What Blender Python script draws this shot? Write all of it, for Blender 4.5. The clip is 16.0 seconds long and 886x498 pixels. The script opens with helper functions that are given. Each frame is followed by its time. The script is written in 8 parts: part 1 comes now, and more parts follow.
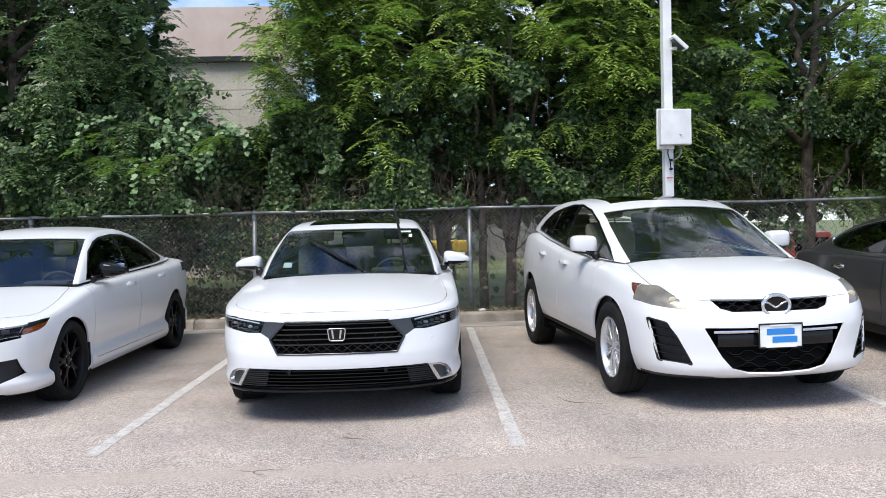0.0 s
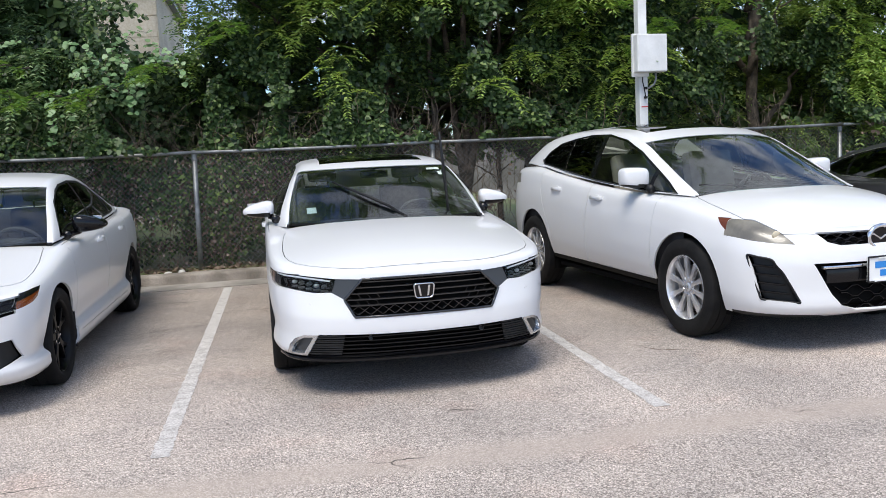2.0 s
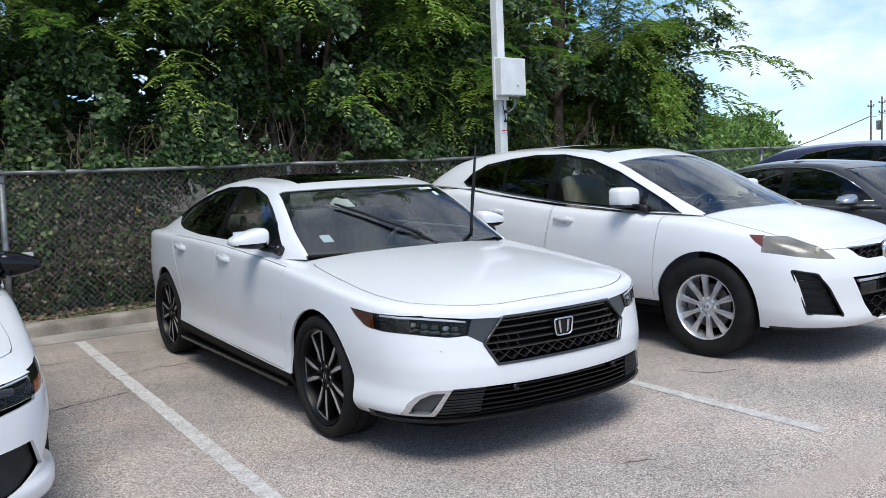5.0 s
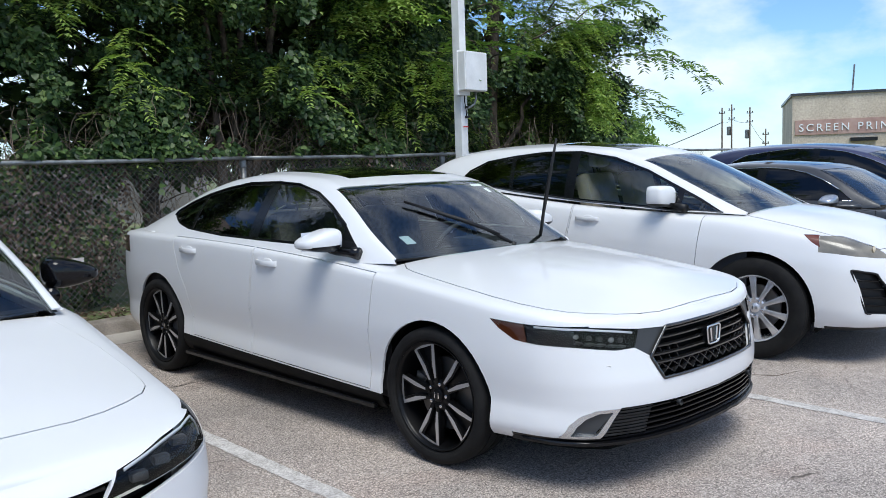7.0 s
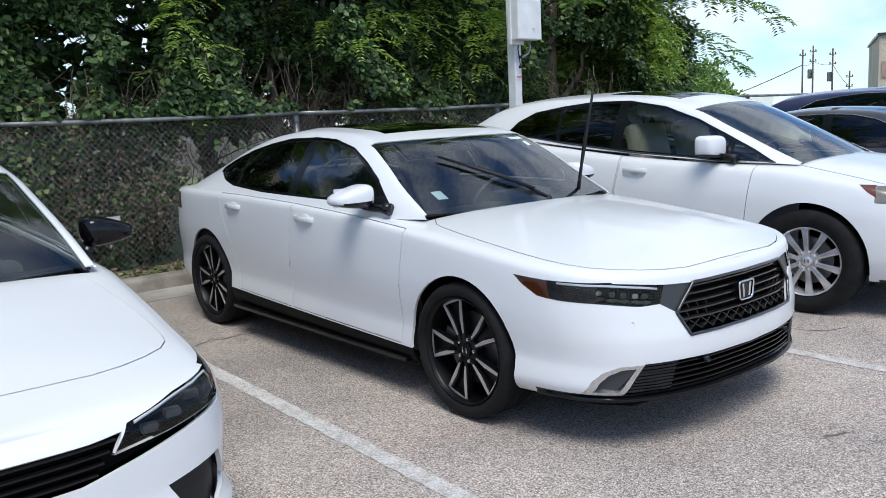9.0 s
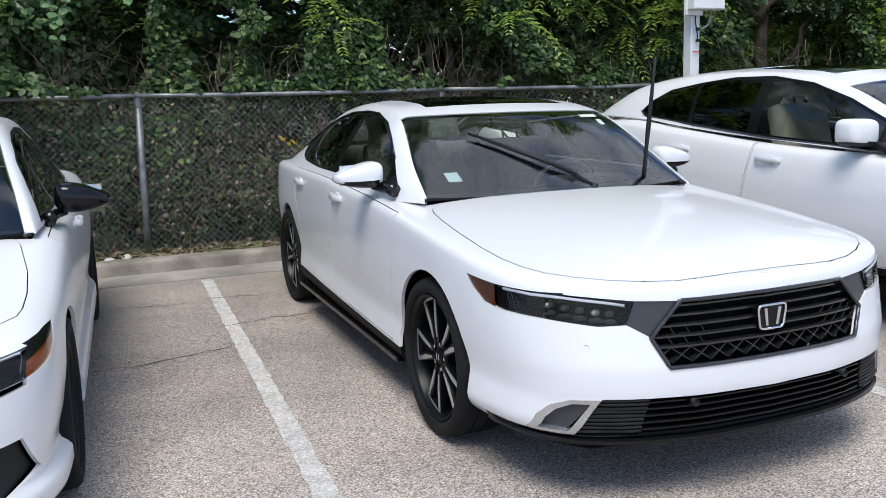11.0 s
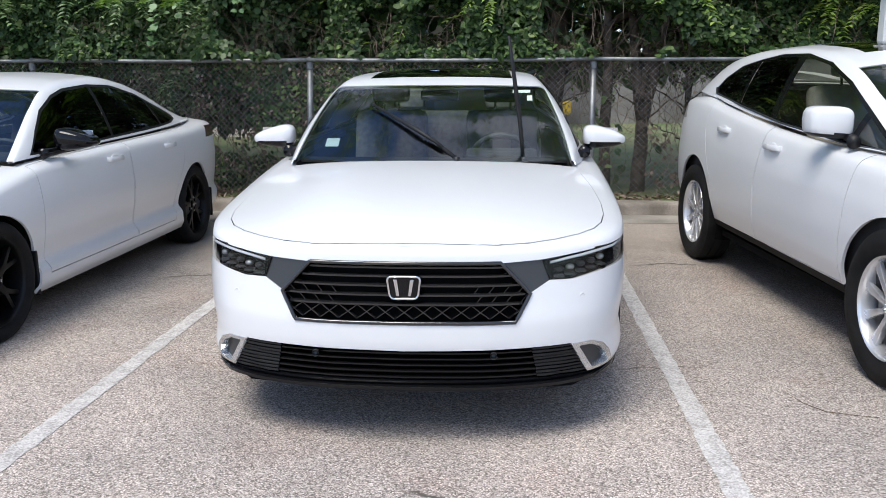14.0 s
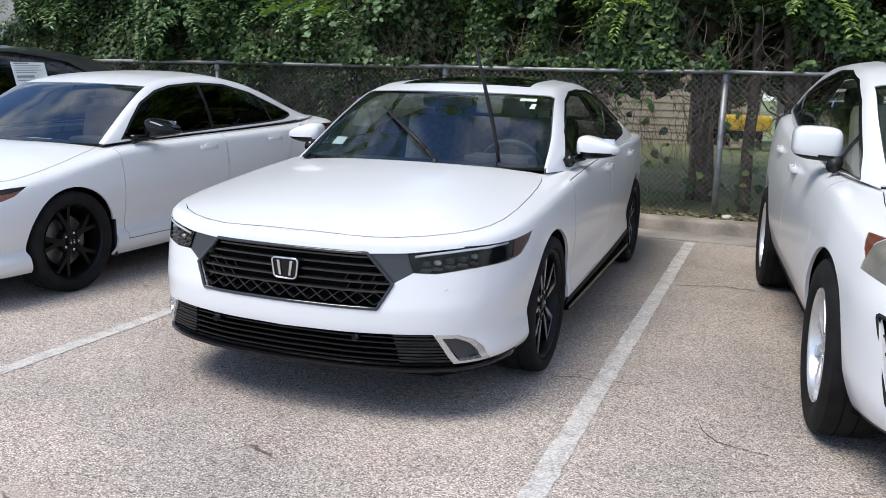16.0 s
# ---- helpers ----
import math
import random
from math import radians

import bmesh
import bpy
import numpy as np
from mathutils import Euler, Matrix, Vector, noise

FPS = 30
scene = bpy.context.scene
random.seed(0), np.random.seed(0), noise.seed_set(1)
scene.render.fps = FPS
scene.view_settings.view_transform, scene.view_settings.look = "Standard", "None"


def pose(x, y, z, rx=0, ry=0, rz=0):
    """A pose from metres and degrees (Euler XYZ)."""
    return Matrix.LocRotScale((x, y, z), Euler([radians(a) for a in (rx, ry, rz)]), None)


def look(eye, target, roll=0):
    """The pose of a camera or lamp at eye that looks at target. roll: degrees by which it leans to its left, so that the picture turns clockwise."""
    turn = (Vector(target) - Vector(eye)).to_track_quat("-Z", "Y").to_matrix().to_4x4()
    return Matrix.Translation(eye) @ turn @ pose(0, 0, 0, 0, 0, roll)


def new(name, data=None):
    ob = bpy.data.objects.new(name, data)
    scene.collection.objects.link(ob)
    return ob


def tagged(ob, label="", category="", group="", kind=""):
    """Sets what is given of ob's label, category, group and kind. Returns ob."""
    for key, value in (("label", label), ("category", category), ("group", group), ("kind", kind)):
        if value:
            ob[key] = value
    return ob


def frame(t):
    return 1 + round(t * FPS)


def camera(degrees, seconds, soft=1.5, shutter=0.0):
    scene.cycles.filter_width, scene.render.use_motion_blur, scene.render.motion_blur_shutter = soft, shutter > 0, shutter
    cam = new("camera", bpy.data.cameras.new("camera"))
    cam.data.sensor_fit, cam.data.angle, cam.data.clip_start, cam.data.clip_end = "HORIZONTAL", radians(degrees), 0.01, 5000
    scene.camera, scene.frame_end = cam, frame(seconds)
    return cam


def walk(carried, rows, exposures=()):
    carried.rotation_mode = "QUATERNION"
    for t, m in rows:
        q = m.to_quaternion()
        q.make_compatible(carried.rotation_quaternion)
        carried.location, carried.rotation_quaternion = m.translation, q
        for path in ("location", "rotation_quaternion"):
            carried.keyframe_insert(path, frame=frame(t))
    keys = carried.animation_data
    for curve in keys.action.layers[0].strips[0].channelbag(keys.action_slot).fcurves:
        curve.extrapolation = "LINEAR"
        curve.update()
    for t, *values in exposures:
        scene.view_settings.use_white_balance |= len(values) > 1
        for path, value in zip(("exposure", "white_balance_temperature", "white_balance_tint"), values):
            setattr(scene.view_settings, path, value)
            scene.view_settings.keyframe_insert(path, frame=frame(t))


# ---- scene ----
cam = camera(56.1, 16.0, soft=0.7)
PATH = [
    (0, (0.077, 0.087, 1.36), (0.138, 2.086, 1.3), -1.4),
    (0.5, (-0.337, 0.253, 1.375), (-0.214, 2.246, 1.266), -1.5),
    (1, (-0.668, 0.484, 1.374), (-0.47, 2.468, 1.219), -1.9),
    (1.5, (-1.024, 0.769, 1.374), (-0.732, 2.737, 1.178), -2.4),
    (2, (-1.339, 1.042, 1.399), (-0.939, 2.988, 1.176), -2.7),
    (2.5, (-1.643, 1.364, 1.407), (-1.134, 3.284, 1.172), -3.0),
    (3, (-2.018, 1.61, 1.412), (-1.396, 3.497, 1.177), -2.9),
    (3.5, (-2.327, 1.865, 1.397), (-1.589, 3.71, 1.172), -2.9),
    (4, (-2.676, 2.152, 1.406), (-1.814, 3.945, 1.196), -2.7),
    (4.5, (-3.005, 2.39, 1.427), (-2.014, 4.117, 1.233), -2.7),
    (4.7, (-3.117, 2.511, 1.417), (-2.074, 4.206, 1.227), -2.6),
    (6.8, (-3.981, 3.843, 1.414), (-2.595, 5.272, 1.219), -1.9),
    (7, (-4.024, 3.927, 1.435), (-2.633, 5.35, 1.235), -1.8),
    (7.5, (-4.051, 4.005, 1.441), (-2.66, 5.425, 1.215), -1.8),
    (8, (-4.05, 4.001, 1.435), (-2.682, 5.437, 1.179), -2.0),
    (8.5, (-4.036, 3.911, 1.446), (-2.714, 5.384, 1.161), -2.4),
    (9, (-3.865, 3.789, 1.449), (-2.614, 5.318, 1.139), -2.8),
    (9.5, (-3.612, 3.766, 1.415), (-2.468, 5.376, 1.098), -3.0),
    (9.7, (-3.485, 3.811, 1.391), (-2.391, 5.455, 1.075), -3.1),
    (11.8, (-1.927, 3.351, 1.341), (-1.41, 5.251, 0.995), -0.3),
    (12, (-1.766, 3.276, 1.338), (-1.299, 5.188, 0.983), -0.0),
    (12.5, (-1.391, 3.133, 1.334), (-1.064, 5.068, 0.949), -0.2),
    (13, (-0.952, 3.016, 1.358), (-0.772, 4.968, 0.961), -0.1),
    (13.5, (-0.564, 2.854, 1.378), (-0.544, 4.814, 0.979), -0.3),
    (14, (-0.144, 2.846, 1.362), (-0.28, 4.801, 0.965), -0.1),
    (14.5, (0.285, 2.801, 1.361), (-0.005, 4.739, 0.965), 0.4),
    (15, (0.626, 2.79, 1.357), (0.196, 4.702, 0.956), 1.0),
    (15.5, (0.974, 2.899, 1.364), (0.404, 4.774, 0.963), 1.5),
    (16, (1.304, 2.906, 1.371), (0.597, 4.737, 0.985), 1.6),
]
walk(cam, [(t, look(eye, target, roll)) for t, eye, target, roll in PATH], exposures=[(0, 0.94, 6700, 8.5), (1.5, 0.83, 6750, 8.5), (3, 0.82, 6700, 8), (4.5, 0.72, 6480, 6.5), (7, 0.63, 6330, 6), (9.5, 0.66, 6360, 6), (12, 0.89, 6600, 7.5), (16, 0.85, 6650, 8)])

# ---- light ----
world = bpy.data.worlds.new("sky")
scene.world = world
world.use_nodes = True
wn = world.node_tree
wn.nodes.clear()
w_out = wn.nodes.new("ShaderNodeOutputWorld")
w_bg = wn.nodes.new("ShaderNodeBackground")
w_sky = wn.nodes.new("ShaderNodeTexSky")
w_sky.sky_type = "NISHITA"
w_sky.sun_disc = False
w_sky.sun_elevation = radians(63)
w_sky.sun_rotation = radians(212)
w_sky.air_density, w_sky.dust_density, w_sky.ozone_density = 1.0, 0.2, 2.5
w_bg.inputs["Strength"].default_value = 0.122
# broken cloud, soft and wide, over the blue
w_tc = wn.nodes.new("ShaderNodeTexCoord")
w_map = wn.nodes.new("ShaderNodeMapping")
w_map.inputs["Scale"].default_value = (1.0, 1.0, 2.0)
w_noise = wn.nodes.new("ShaderNodeTexNoise")
w_noise.inputs["Scale"].default_value = 4.2
w_noise.inputs["Detail"].default_value = 7
w_noise.inputs["Roughness"].default_value = 0.55
w_ramp = wn.nodes.new("ShaderNodeValToRGB")
w_ramp.color_ramp.elements[0].position, w_ramp.color_ramp.elements[1].position = 0.42, 0.62
w_ramp.color_ramp.elements[1].color = (0.8, 0.8, 0.8, 1)
w_mix = wn.nodes.new("ShaderNodeMix")
w_mix.data_type = "RGBA"
w_mix.inputs[7].default_value = (5.7, 6.0, 6.7, 1)
wn.links.new(w_tc.outputs["Generated"], w_map.inputs["Vector"])
wn.links.new(w_map.outputs["Vector"], w_noise.inputs["Vector"])
wn.links.new(w_noise.outputs["Fac"], w_ramp.inputs["Fac"])
wn.links.new(w_ramp.outputs["Color"], w_mix.inputs[0])
w_tint = wn.nodes.new("ShaderNodeMix")
w_tint.data_type, w_tint.blend_type = "RGBA", "MULTIPLY"
w_tint.inputs[0].default_value = 1
w_tint.inputs[7].default_value = (0.60, 0.75, 0.97, 1)
wn.links.new(w_sky.outputs["Color"], w_tint.inputs[6])
wn.links.new(w_tint.outputs[2], w_mix.inputs[6])
wn.links.new(w_mix.outputs[2], w_bg.inputs["Color"])
wn.links.new(w_bg.outputs["Background"], w_out.inputs["Surface"])
sun = new("sun", bpy.data.lights.new("sun", "SUN"))
sun.data.energy, sun.data.angle, sun.data.color = 2.1, radians(30), (1, 0.96, 0.9)
sun.matrix_world = look((0, 0, 0), (0.28, 0.45, -1.0))


# ---- materials ----
def material(name, colour, rough=0.5, metal=0.0, coat=0.0, spec=0.5):
    m = bpy.data.materials.new(name)
    m.use_nodes = True
    b = m.node_tree.nodes["Principled BSDF"]
    b.inputs["Base Color"].default_value = (*colour, 1)
    b.inputs["Roughness"].default_value = rough
    b.inputs["Metallic"].default_value = metal
    b.inputs["Coat Weight"].default_value = coat
    b.inputs["Coat Roughness"].default_value = 0.03
    b.inputs["Specular IOR Level"].default_value = spec
    return m


def node(m, kind, **sockets):
    n = m.node_tree.nodes.new(kind)
    for k, v in sockets.items():
        n.inputs[k.replace("_", " ")].default_value = v
    return n


def mottled(m, colour_a, colour_b, scale, detail=6, lo=0.35, hi=0.65, bump=0.0, fine=0.0, fine_scale=60, rough=None):
    """Two colours by a noise, finer grain laid over it, and relief from the same grain."""
    t, L = m.node_tree, m.node_tree.links.new
    b = t.nodes["Principled BSDF"]
    tc = node(m, "ShaderNodeTexCoord")
    n = node(m, "ShaderNodeTexNoise", Scale=scale, Detail=detail)
    r = node(m, "ShaderNodeValToRGB")
    r.color_ramp.elements[0].position, r.color_ramp.elements[1].position = lo, hi
    r.color_ramp.elements[0].color, r.color_ramp.elements[1].color = (*colour_a, 1), (*colour_b, 1)
    L(tc.outputs["Object"], n.inputs["Vector"])
    L(n.outputs["Fac"], r.inputs["Fac"])
    colour = r.outputs["Color"]
    f = node(m, "ShaderNodeTexNoise", Scale=fine_scale, Detail=4)
    L(tc.outputs["Object"], f.inputs["Vector"])
    if fine:
        mx = node(m, "ShaderNodeMix")
        mx.data_type, mx.blend_type = "RGBA", "OVERLAY"
        mx.inputs[0].default_value = fine
        L(colour, mx.inputs[6])
        L(f.outputs["Fac"], mx.inputs[7])
        colour = mx.outputs[2]
    L(colour, b.inputs["Base Color"])
    if bump:
        bp = node(m, "ShaderNodeBump", Strength=bump, Distance=0.01)
        L(f.outputs["Fac"], bp.inputs["Height"])
        L(bp.outputs["Normal"], b.inputs["Normal"])
    if rough:
        rr = node(m, "ShaderNodeMapRange")
        rr.inputs["To Min"].default_value, rr.inputs["To Max"].default_value = rough
        L(n.outputs["Fac"], rr.inputs["Value"])
        L(rr.outputs["Result"], b.inputs["Roughness"])
    return m


def glass(name, tint, gloss=1.0, ior=1.5):
    """A thin pane: tinted straight through, mirror-like by Fresnel."""
    m = bpy.data.materials.new(name)
    m.use_nodes = True
    t, L = m.node_tree, m.node_tree.links.new
    t.nodes.clear()
    out = node(m, "ShaderNodeOutputMaterial")
    tr, gl, fr, mix = node(m, "ShaderNodeBsdfTransparent"), node(m, "ShaderNodeBsdfGlossy"), node(m, "ShaderNodeFresnel"), node(m, "ShaderNodeMixShader")
    tr.inputs["Color"].default_value = (*tint, 1)
    gl.inputs["Roughness"].default_value = 0.02
    gl.inputs["Color"].default_value = (gloss, gloss, gloss, 1)
    fr.inputs["IOR"].default_value = ior
    L(fr.outputs["Fac"], mix.inputs["Fac"])
    L(tr.outputs["BSDF"], mix.inputs[1])
    L(gl.outputs["BSDF"], mix.inputs[2])
    L(mix.outputs["Shader"], out.inputs["Surface"])
    return m


def paint(name, colour, flake=0.0, dust=0.04):
    """Car paint under a clear coat, with a very faint film of dust."""
    m = material(name, colour, 0.34, flake, 0.7)
    t, L = m.node_tree, m.node_tree.links.new
    b = t.nodes["Principled BSDF"]
    tc = node(m, "ShaderNodeTexCoord")
    n = node(m, "ShaderNodeTexNoise", Scale=3.0, Detail=8)
    mx = node(m, "ShaderNodeMix")
    mx.data_type = "RGBA"
    mul = node(m, "ShaderNodeMath")
    mul.operation = "MULTIPLY"
    mul.inputs[1].default_value = dust * 2
    L(tc.outputs["Object"], n.inputs["Vector"])
    L(n.outputs["Fac"], mul.inputs[0])
    L(mul.outputs["Value"], mx.inputs[0])
    mx.inputs[6].default_value = (*colour, 1)
    mx.inputs[7].default_value = (0.42, 0.38, 0.33, 1)
    L(mx.outputs[2], b.inputs["Base Color"])
    mr = node(m, "ShaderNodeMapRange")
    mr.inputs["To Min"].default_value, mr.inputs["To Max"].default_value = 0.05, 0.14
    L(n.outputs["Fac"], mr.inputs["Value"])
    L(mr.outputs["Result"], b.inputs["Coat Roughness"])
    return m


WHITE = paint("pearl white paint", (0.722, 0.722, 0.724), dust=0.03)
WHITE_B = paint("solid white paint", (0.722, 0.720, 0.718), dust=0.05)
CHARCOAL = paint("charcoal paint", (0.028, 0.03, 0.034), 0.3)
NAVY = paint("navy blue paint", (0.008, 0.014, 0.075), 0.2)
SLATE = paint("dark slate paint", (0.02, 0.022, 0.026), 0.2)
SILVER_P = paint("grey silver paint", (0.25, 0.26, 0.28), 0.5)
GLOSS_BLACK = material("gloss black plastic", (0.005, 0.005, 0.006), 0.18, 0, 0.0, 0.34)
BLACK = mottled(material("matt black plastic", (0.008, 0.008, 0.009), 0.5, spec=0.35), (0.006, 0.006, 0.0065), (0.011, 0.011, 0.012), 8, fine=0.2, fine_scale=300)
# near-black that also stands for shade inside grilles and panel gaps
DARK = material("unlit cavity black", (0.004, 0.004, 0.004), 0.9, spec=0.1)
RUBBER = mottled(material("tyre rubber", (0.008, 0.008, 0.008), 0.8, spec=0.25), (0.005, 0.005, 0.0055), (0.012, 0.0115, 0.011), 9, bump=0.15, fine_scale=220)
CHROME = material("bright chrome", (0.72, 0.73, 0.75), 0.12, 1.0)
SATIN = material("satin silver trim", (0.55, 0.56, 0.58), 0.3, 1.0)
GUNMETAL = material("dark grey trim", (0.055, 0.057, 0.06), 0.35, 0.4)
ALLOY = mottled(material("silver alloy", (0.6, 0.6, 0.62), 0.27, 0.7), (0.60, 0.60, 0.61), (0.74, 0.74, 0.75), 14, fine=0.15)
MACHINED = material("machined alloy face", (0.55, 0.55, 0.57), 0.32, 0.8)
DISC_STEEL = material("brake steel", (0.2, 0.19, 0.18), 0.4, 0.9)
GLASS_FRONT = glass("windscreen glass", (0.72, 0.88, 0.89), ior=1.75)
GLASS_SIDE = glass("green side glass", (0.56, 0.64, 0.62), ior=1.7)
GLASS_DARK = glass("privacy glass", (0.012, 0.012, 0.014))
GLASS_ROOF = glass("sunroof glass", (0.02, 0.02, 0.022))
LENS = glass("clear lamp lens", (0.85, 0.87, 0.88), ior=1.36)
MIRROR_BLACK = material("gloss black mirror cap", (0.004, 0.004, 0.005), 0.12, 0, 0.0, 0.32)
TAIL_DARK = material("deep red unlit lamp", (0.045, 0.004, 0.004), 0.15, 0, 0.8)
WHEEL_BLACK = material("black wheel lacquer", (0.004, 0.004, 0.0045), 0.35, spec=0.22)
SILL_BLACK = mottled(material("dull black sill", (0.006, 0.006, 0.006), 0.6, spec=0.12), (0.004, 0.004, 0.004), (0.008, 0.008, 0.008), 6)
FOG_SILVER = material("silver painted trim", (0.60, 0.61, 0.62), 0.26, 0.9, 0.2)
LENS_SMOKE = glass("smoked lamp lens", (0.5, 0.51, 0.53))
LENS_HAZE = mottled(material("yellowed hazy lamp lens", (0.3, 0.27, 0.2), 0.3, 0, 0.4), (0.12, 0.11, 0.09), (0.22, 0.20, 0.16), 9)
AMBER = material("amber reflector", (0.25, 0.06, 0.01), 0.2, 0, 0.6)
AMBER_DARK = material("smoked amber reflector", (0.16, 0.05, 0.02), 0.2, 0, 0.6)
RED_LENS = material("red lamp lens", (0.28, 0.008, 0.008), 0.15, 0, 0.8)
LAMP_WHITE = material("white lamp strip", (0.50, 0.52, 0.55), 0.2, 0, 0.5)
CABIN = mottled(material("charcoal cabin trim", (0.03, 0.03, 0.033), 0.7), (0.024, 0.024, 0.027), (0.042, 0.042, 0.046), 10)
CLOTH_GREY = mottled(material("grey seat cloth", (0.12, 0.12, 0.125), 0.9), (0.09, 0.09, 0.095), (0.15, 0.15, 0.155), 30)
LEATHER_TAN = mottled(material("sand leather", (0.42, 0.38, 0.32), 0.55), (0.36, 0.33, 0.28), (0.46, 0.42, 0.36), 12)
STICKER = material("pale blue-white sticker", (0.40, 0.46, 0.48), 0.6)
PAPER = material("white paper", (0.8, 0.8, 0.78), 0.7)
PLATE_BLUE = material("plate blue", (0.02, 0.22, 0.6), 0.4)


# ---- building tools ----
def mesh_object(name, verts, faces, mat, parent=None, label="", normals=None, smooth=True):
    me = bpy.data.meshes.new(name)
    me.from_pydata([tuple(v) for v in verts], [], [tuple(f) for f in faces])
    me.materials.append(mat)
    if smooth:
        me.polygons.foreach_set("use_smooth", [True] * len(me.polygons))
    if normals is not None:
        me.normals_split_custom_set_from_vertices([tuple(n) for n in normals])
    me.update()
    ob = new(name, me)
    if parent:
        ob.parent = parent
    if label:
        ob["label"] = label
    return ob


def part(name, bm, mat, parent=None, label="", smooth=False, angle=None):
    me = bpy.data.meshes.new(name)
    if angle is not None:
        smooth = True
        for e in bm.edges:
            if len(e.link_faces) == 2 and e.calc_face_angle(0) > radians(angle):
                e.smooth = False
    bm.to_mesh(me)
    bm.free()
    me.materials.append(mat)
    if smooth:
        me.polygons.foreach_set("use_smooth", [True] * len(me.polygons))
    ob = new(name, me)
    if parent:
        ob.parent = parent
    if label:
        ob["label"] = label
    return ob


def empty(name, m=None):
    ob = new(name)
    ob.empty_display_size = 0.2
    if m is not None:
        ob.matrix_world = m
    return ob


def box(bm, x0, x1, y0, y1, z0, z1, bevel=0.0, m=None):
    """A block, its edges rounded by bevel, added to bm."""
    r = bmesh.ops.create_cube(bm, size=1.0, matrix=Matrix.Translation(((x0 + x1) / 2, (y0 + y1) / 2, (z0 + z1) / 2)) @ Matrix.Diagonal((abs(x1 - x0), abs(y1 - y0), abs(z1 - z0), 1)))
    vs = r["verts"]
    if bevel:
        es = list({e for v in vs for e in v.link_edges})
        rb = bmesh.ops.bevel(bm, geom=es, offset=bevel, segments=2, profile=0.6, affect="EDGES")
        vs = list({v for f in rb["faces"] for v in f.verts} | {v for v in vs if v.is_valid})
    if m is not None:
        bmesh.ops.transform(bm, matrix=m, verts=vs)
    return bm


def boxed(*a, **k):
    return box(bmesh.new(), *a, **k)


def tube(bm, pts, r, sides=8, cap=True):
    """A round rod along pts; r is one radius or one for each point."""
    pts = [Vector(p) for p in pts]
    rings = []
    side = None
    for i, p in enumerate(pts):
        d = (pts[min(i + 1, len(pts) - 1)] - pts[max(i - 1, 0)]).normalized()
        if side is None:
            side = d.orthogonal().normalized()
        side = (side - d * side.dot(d)).normalized()
        up = d.cross(side)
        ri = r[i] if isinstance(r, (list, tuple)) else r
        rings.append([bm.verts.new(p + ri * (math.cos(a) * side + math.sin(a) * up)) for a in [2 * math.pi * k / sides for k in range(sides)]])
    for a, b in zip(rings, rings[1:]):
        for k in range(sides):
            bm.faces.new((a[k], a[(k + 1) % sides], b[(k + 1) % sides], b[k]))
    if cap:
        bm.faces.new(rings[0][::-1])
        bm.faces.new(rings[-1])
    return bm


def lathe(bm, prof, sides=32, axis="x"):
    """Turns a profile of (along, radius) round the axis."""
    rings = []
    for a, r in prof:
        ring = []
        for k in range(sides):
            t = 2 * math.pi * k / sides
            c, s = r * math.cos(t), r * math.sin(t)
            ring.append(bm.verts.new((a, c, s) if axis == "x" else (c, s, a)))
        rings.append(ring)
    for p, q in zip(rings, rings[1:]):
        for k in range(sides):
            bm.faces.new((p[k], p[(k + 1) % sides], q[(k + 1) % sides], q[k]))
    return bm


def prism(bm, poly, y0, y1, axis="y", bevel=0.0):
    """A flat outline given as (a, b), drawn out along an axis: y -> (a, y, b), x -> (x, a, b), z -> (a, b, z)."""
    place = {"y": lambda a, b, c: (a, c, b), "x": lambda a, b, c: (c, a, b), "z": lambda a, b, c: (a, b, c)}[axis]
    lo = [bm.verts.new(place(a, b, y0)) for a, b in poly]
    hi = [bm.verts.new(place(a, b, y1)) for a, b in poly]
    n = len(poly)
    fs = [bm.faces.new(lo), bm.faces.new(hi[::-1])]
    for i in range(n):
        fs.append(bm.faces.new((lo[i], hi[i], hi[(i + 1) % n], lo[(i + 1) % n])))
    bmesh.ops.recalc_face_normals(bm, faces=fs)
    if bevel:
        bmesh.ops.bevel(bm, geom=list({e for f in fs for e in f.edges}), offset=bevel, segments=2, profile=0.6, affect="EDGES")
    return bm


def spline(keys):
    """A smooth curve through rows (t, v...) with no overshoot."""
    k = np.array(keys, float)
    t, v = k[:, 0], k[:, 1:]
    h = np.diff(t)[:, None]
    d = np.diff(v, axis=0) / h
    m = np.zeros_like(v)
    m[0], m[-1] = d[0], d[-1]
    if len(t) > 2:
        same = d[:-1] * d[1:] > 0
        w1, w2 = 2 * h[1:] + h[:-1], h[1:] + 2 * h[:-1]
        with np.errstate(divide="ignore", invalid="ignore"):
            hm = (w1 + w2) / (w1 / d[:-1] + w2 / d[1:])
        m[1:-1] = np.where(same, hm, 0)

    def f(x):
        x = np.clip(np.atleast_1d(np.array(x, float)), t[0], t[-1])
        i = np.clip(np.searchsorted(t, x, side="right") - 1, 0, len(t) - 2)
        hh = h[i]
        u = ((x - t[i])[:, None]) / hh
        r = (1 + 2 * u) * (1 - u) ** 2 * v[i] + u * (1 - u) ** 2 * hh * m[i] + u * u * (3 - 2 * u) * v[i + 1] + u * u * (u - 1) * hh * m[i + 1]
        return r[:, 0] if r.shape[1] == 1 else r
    return f


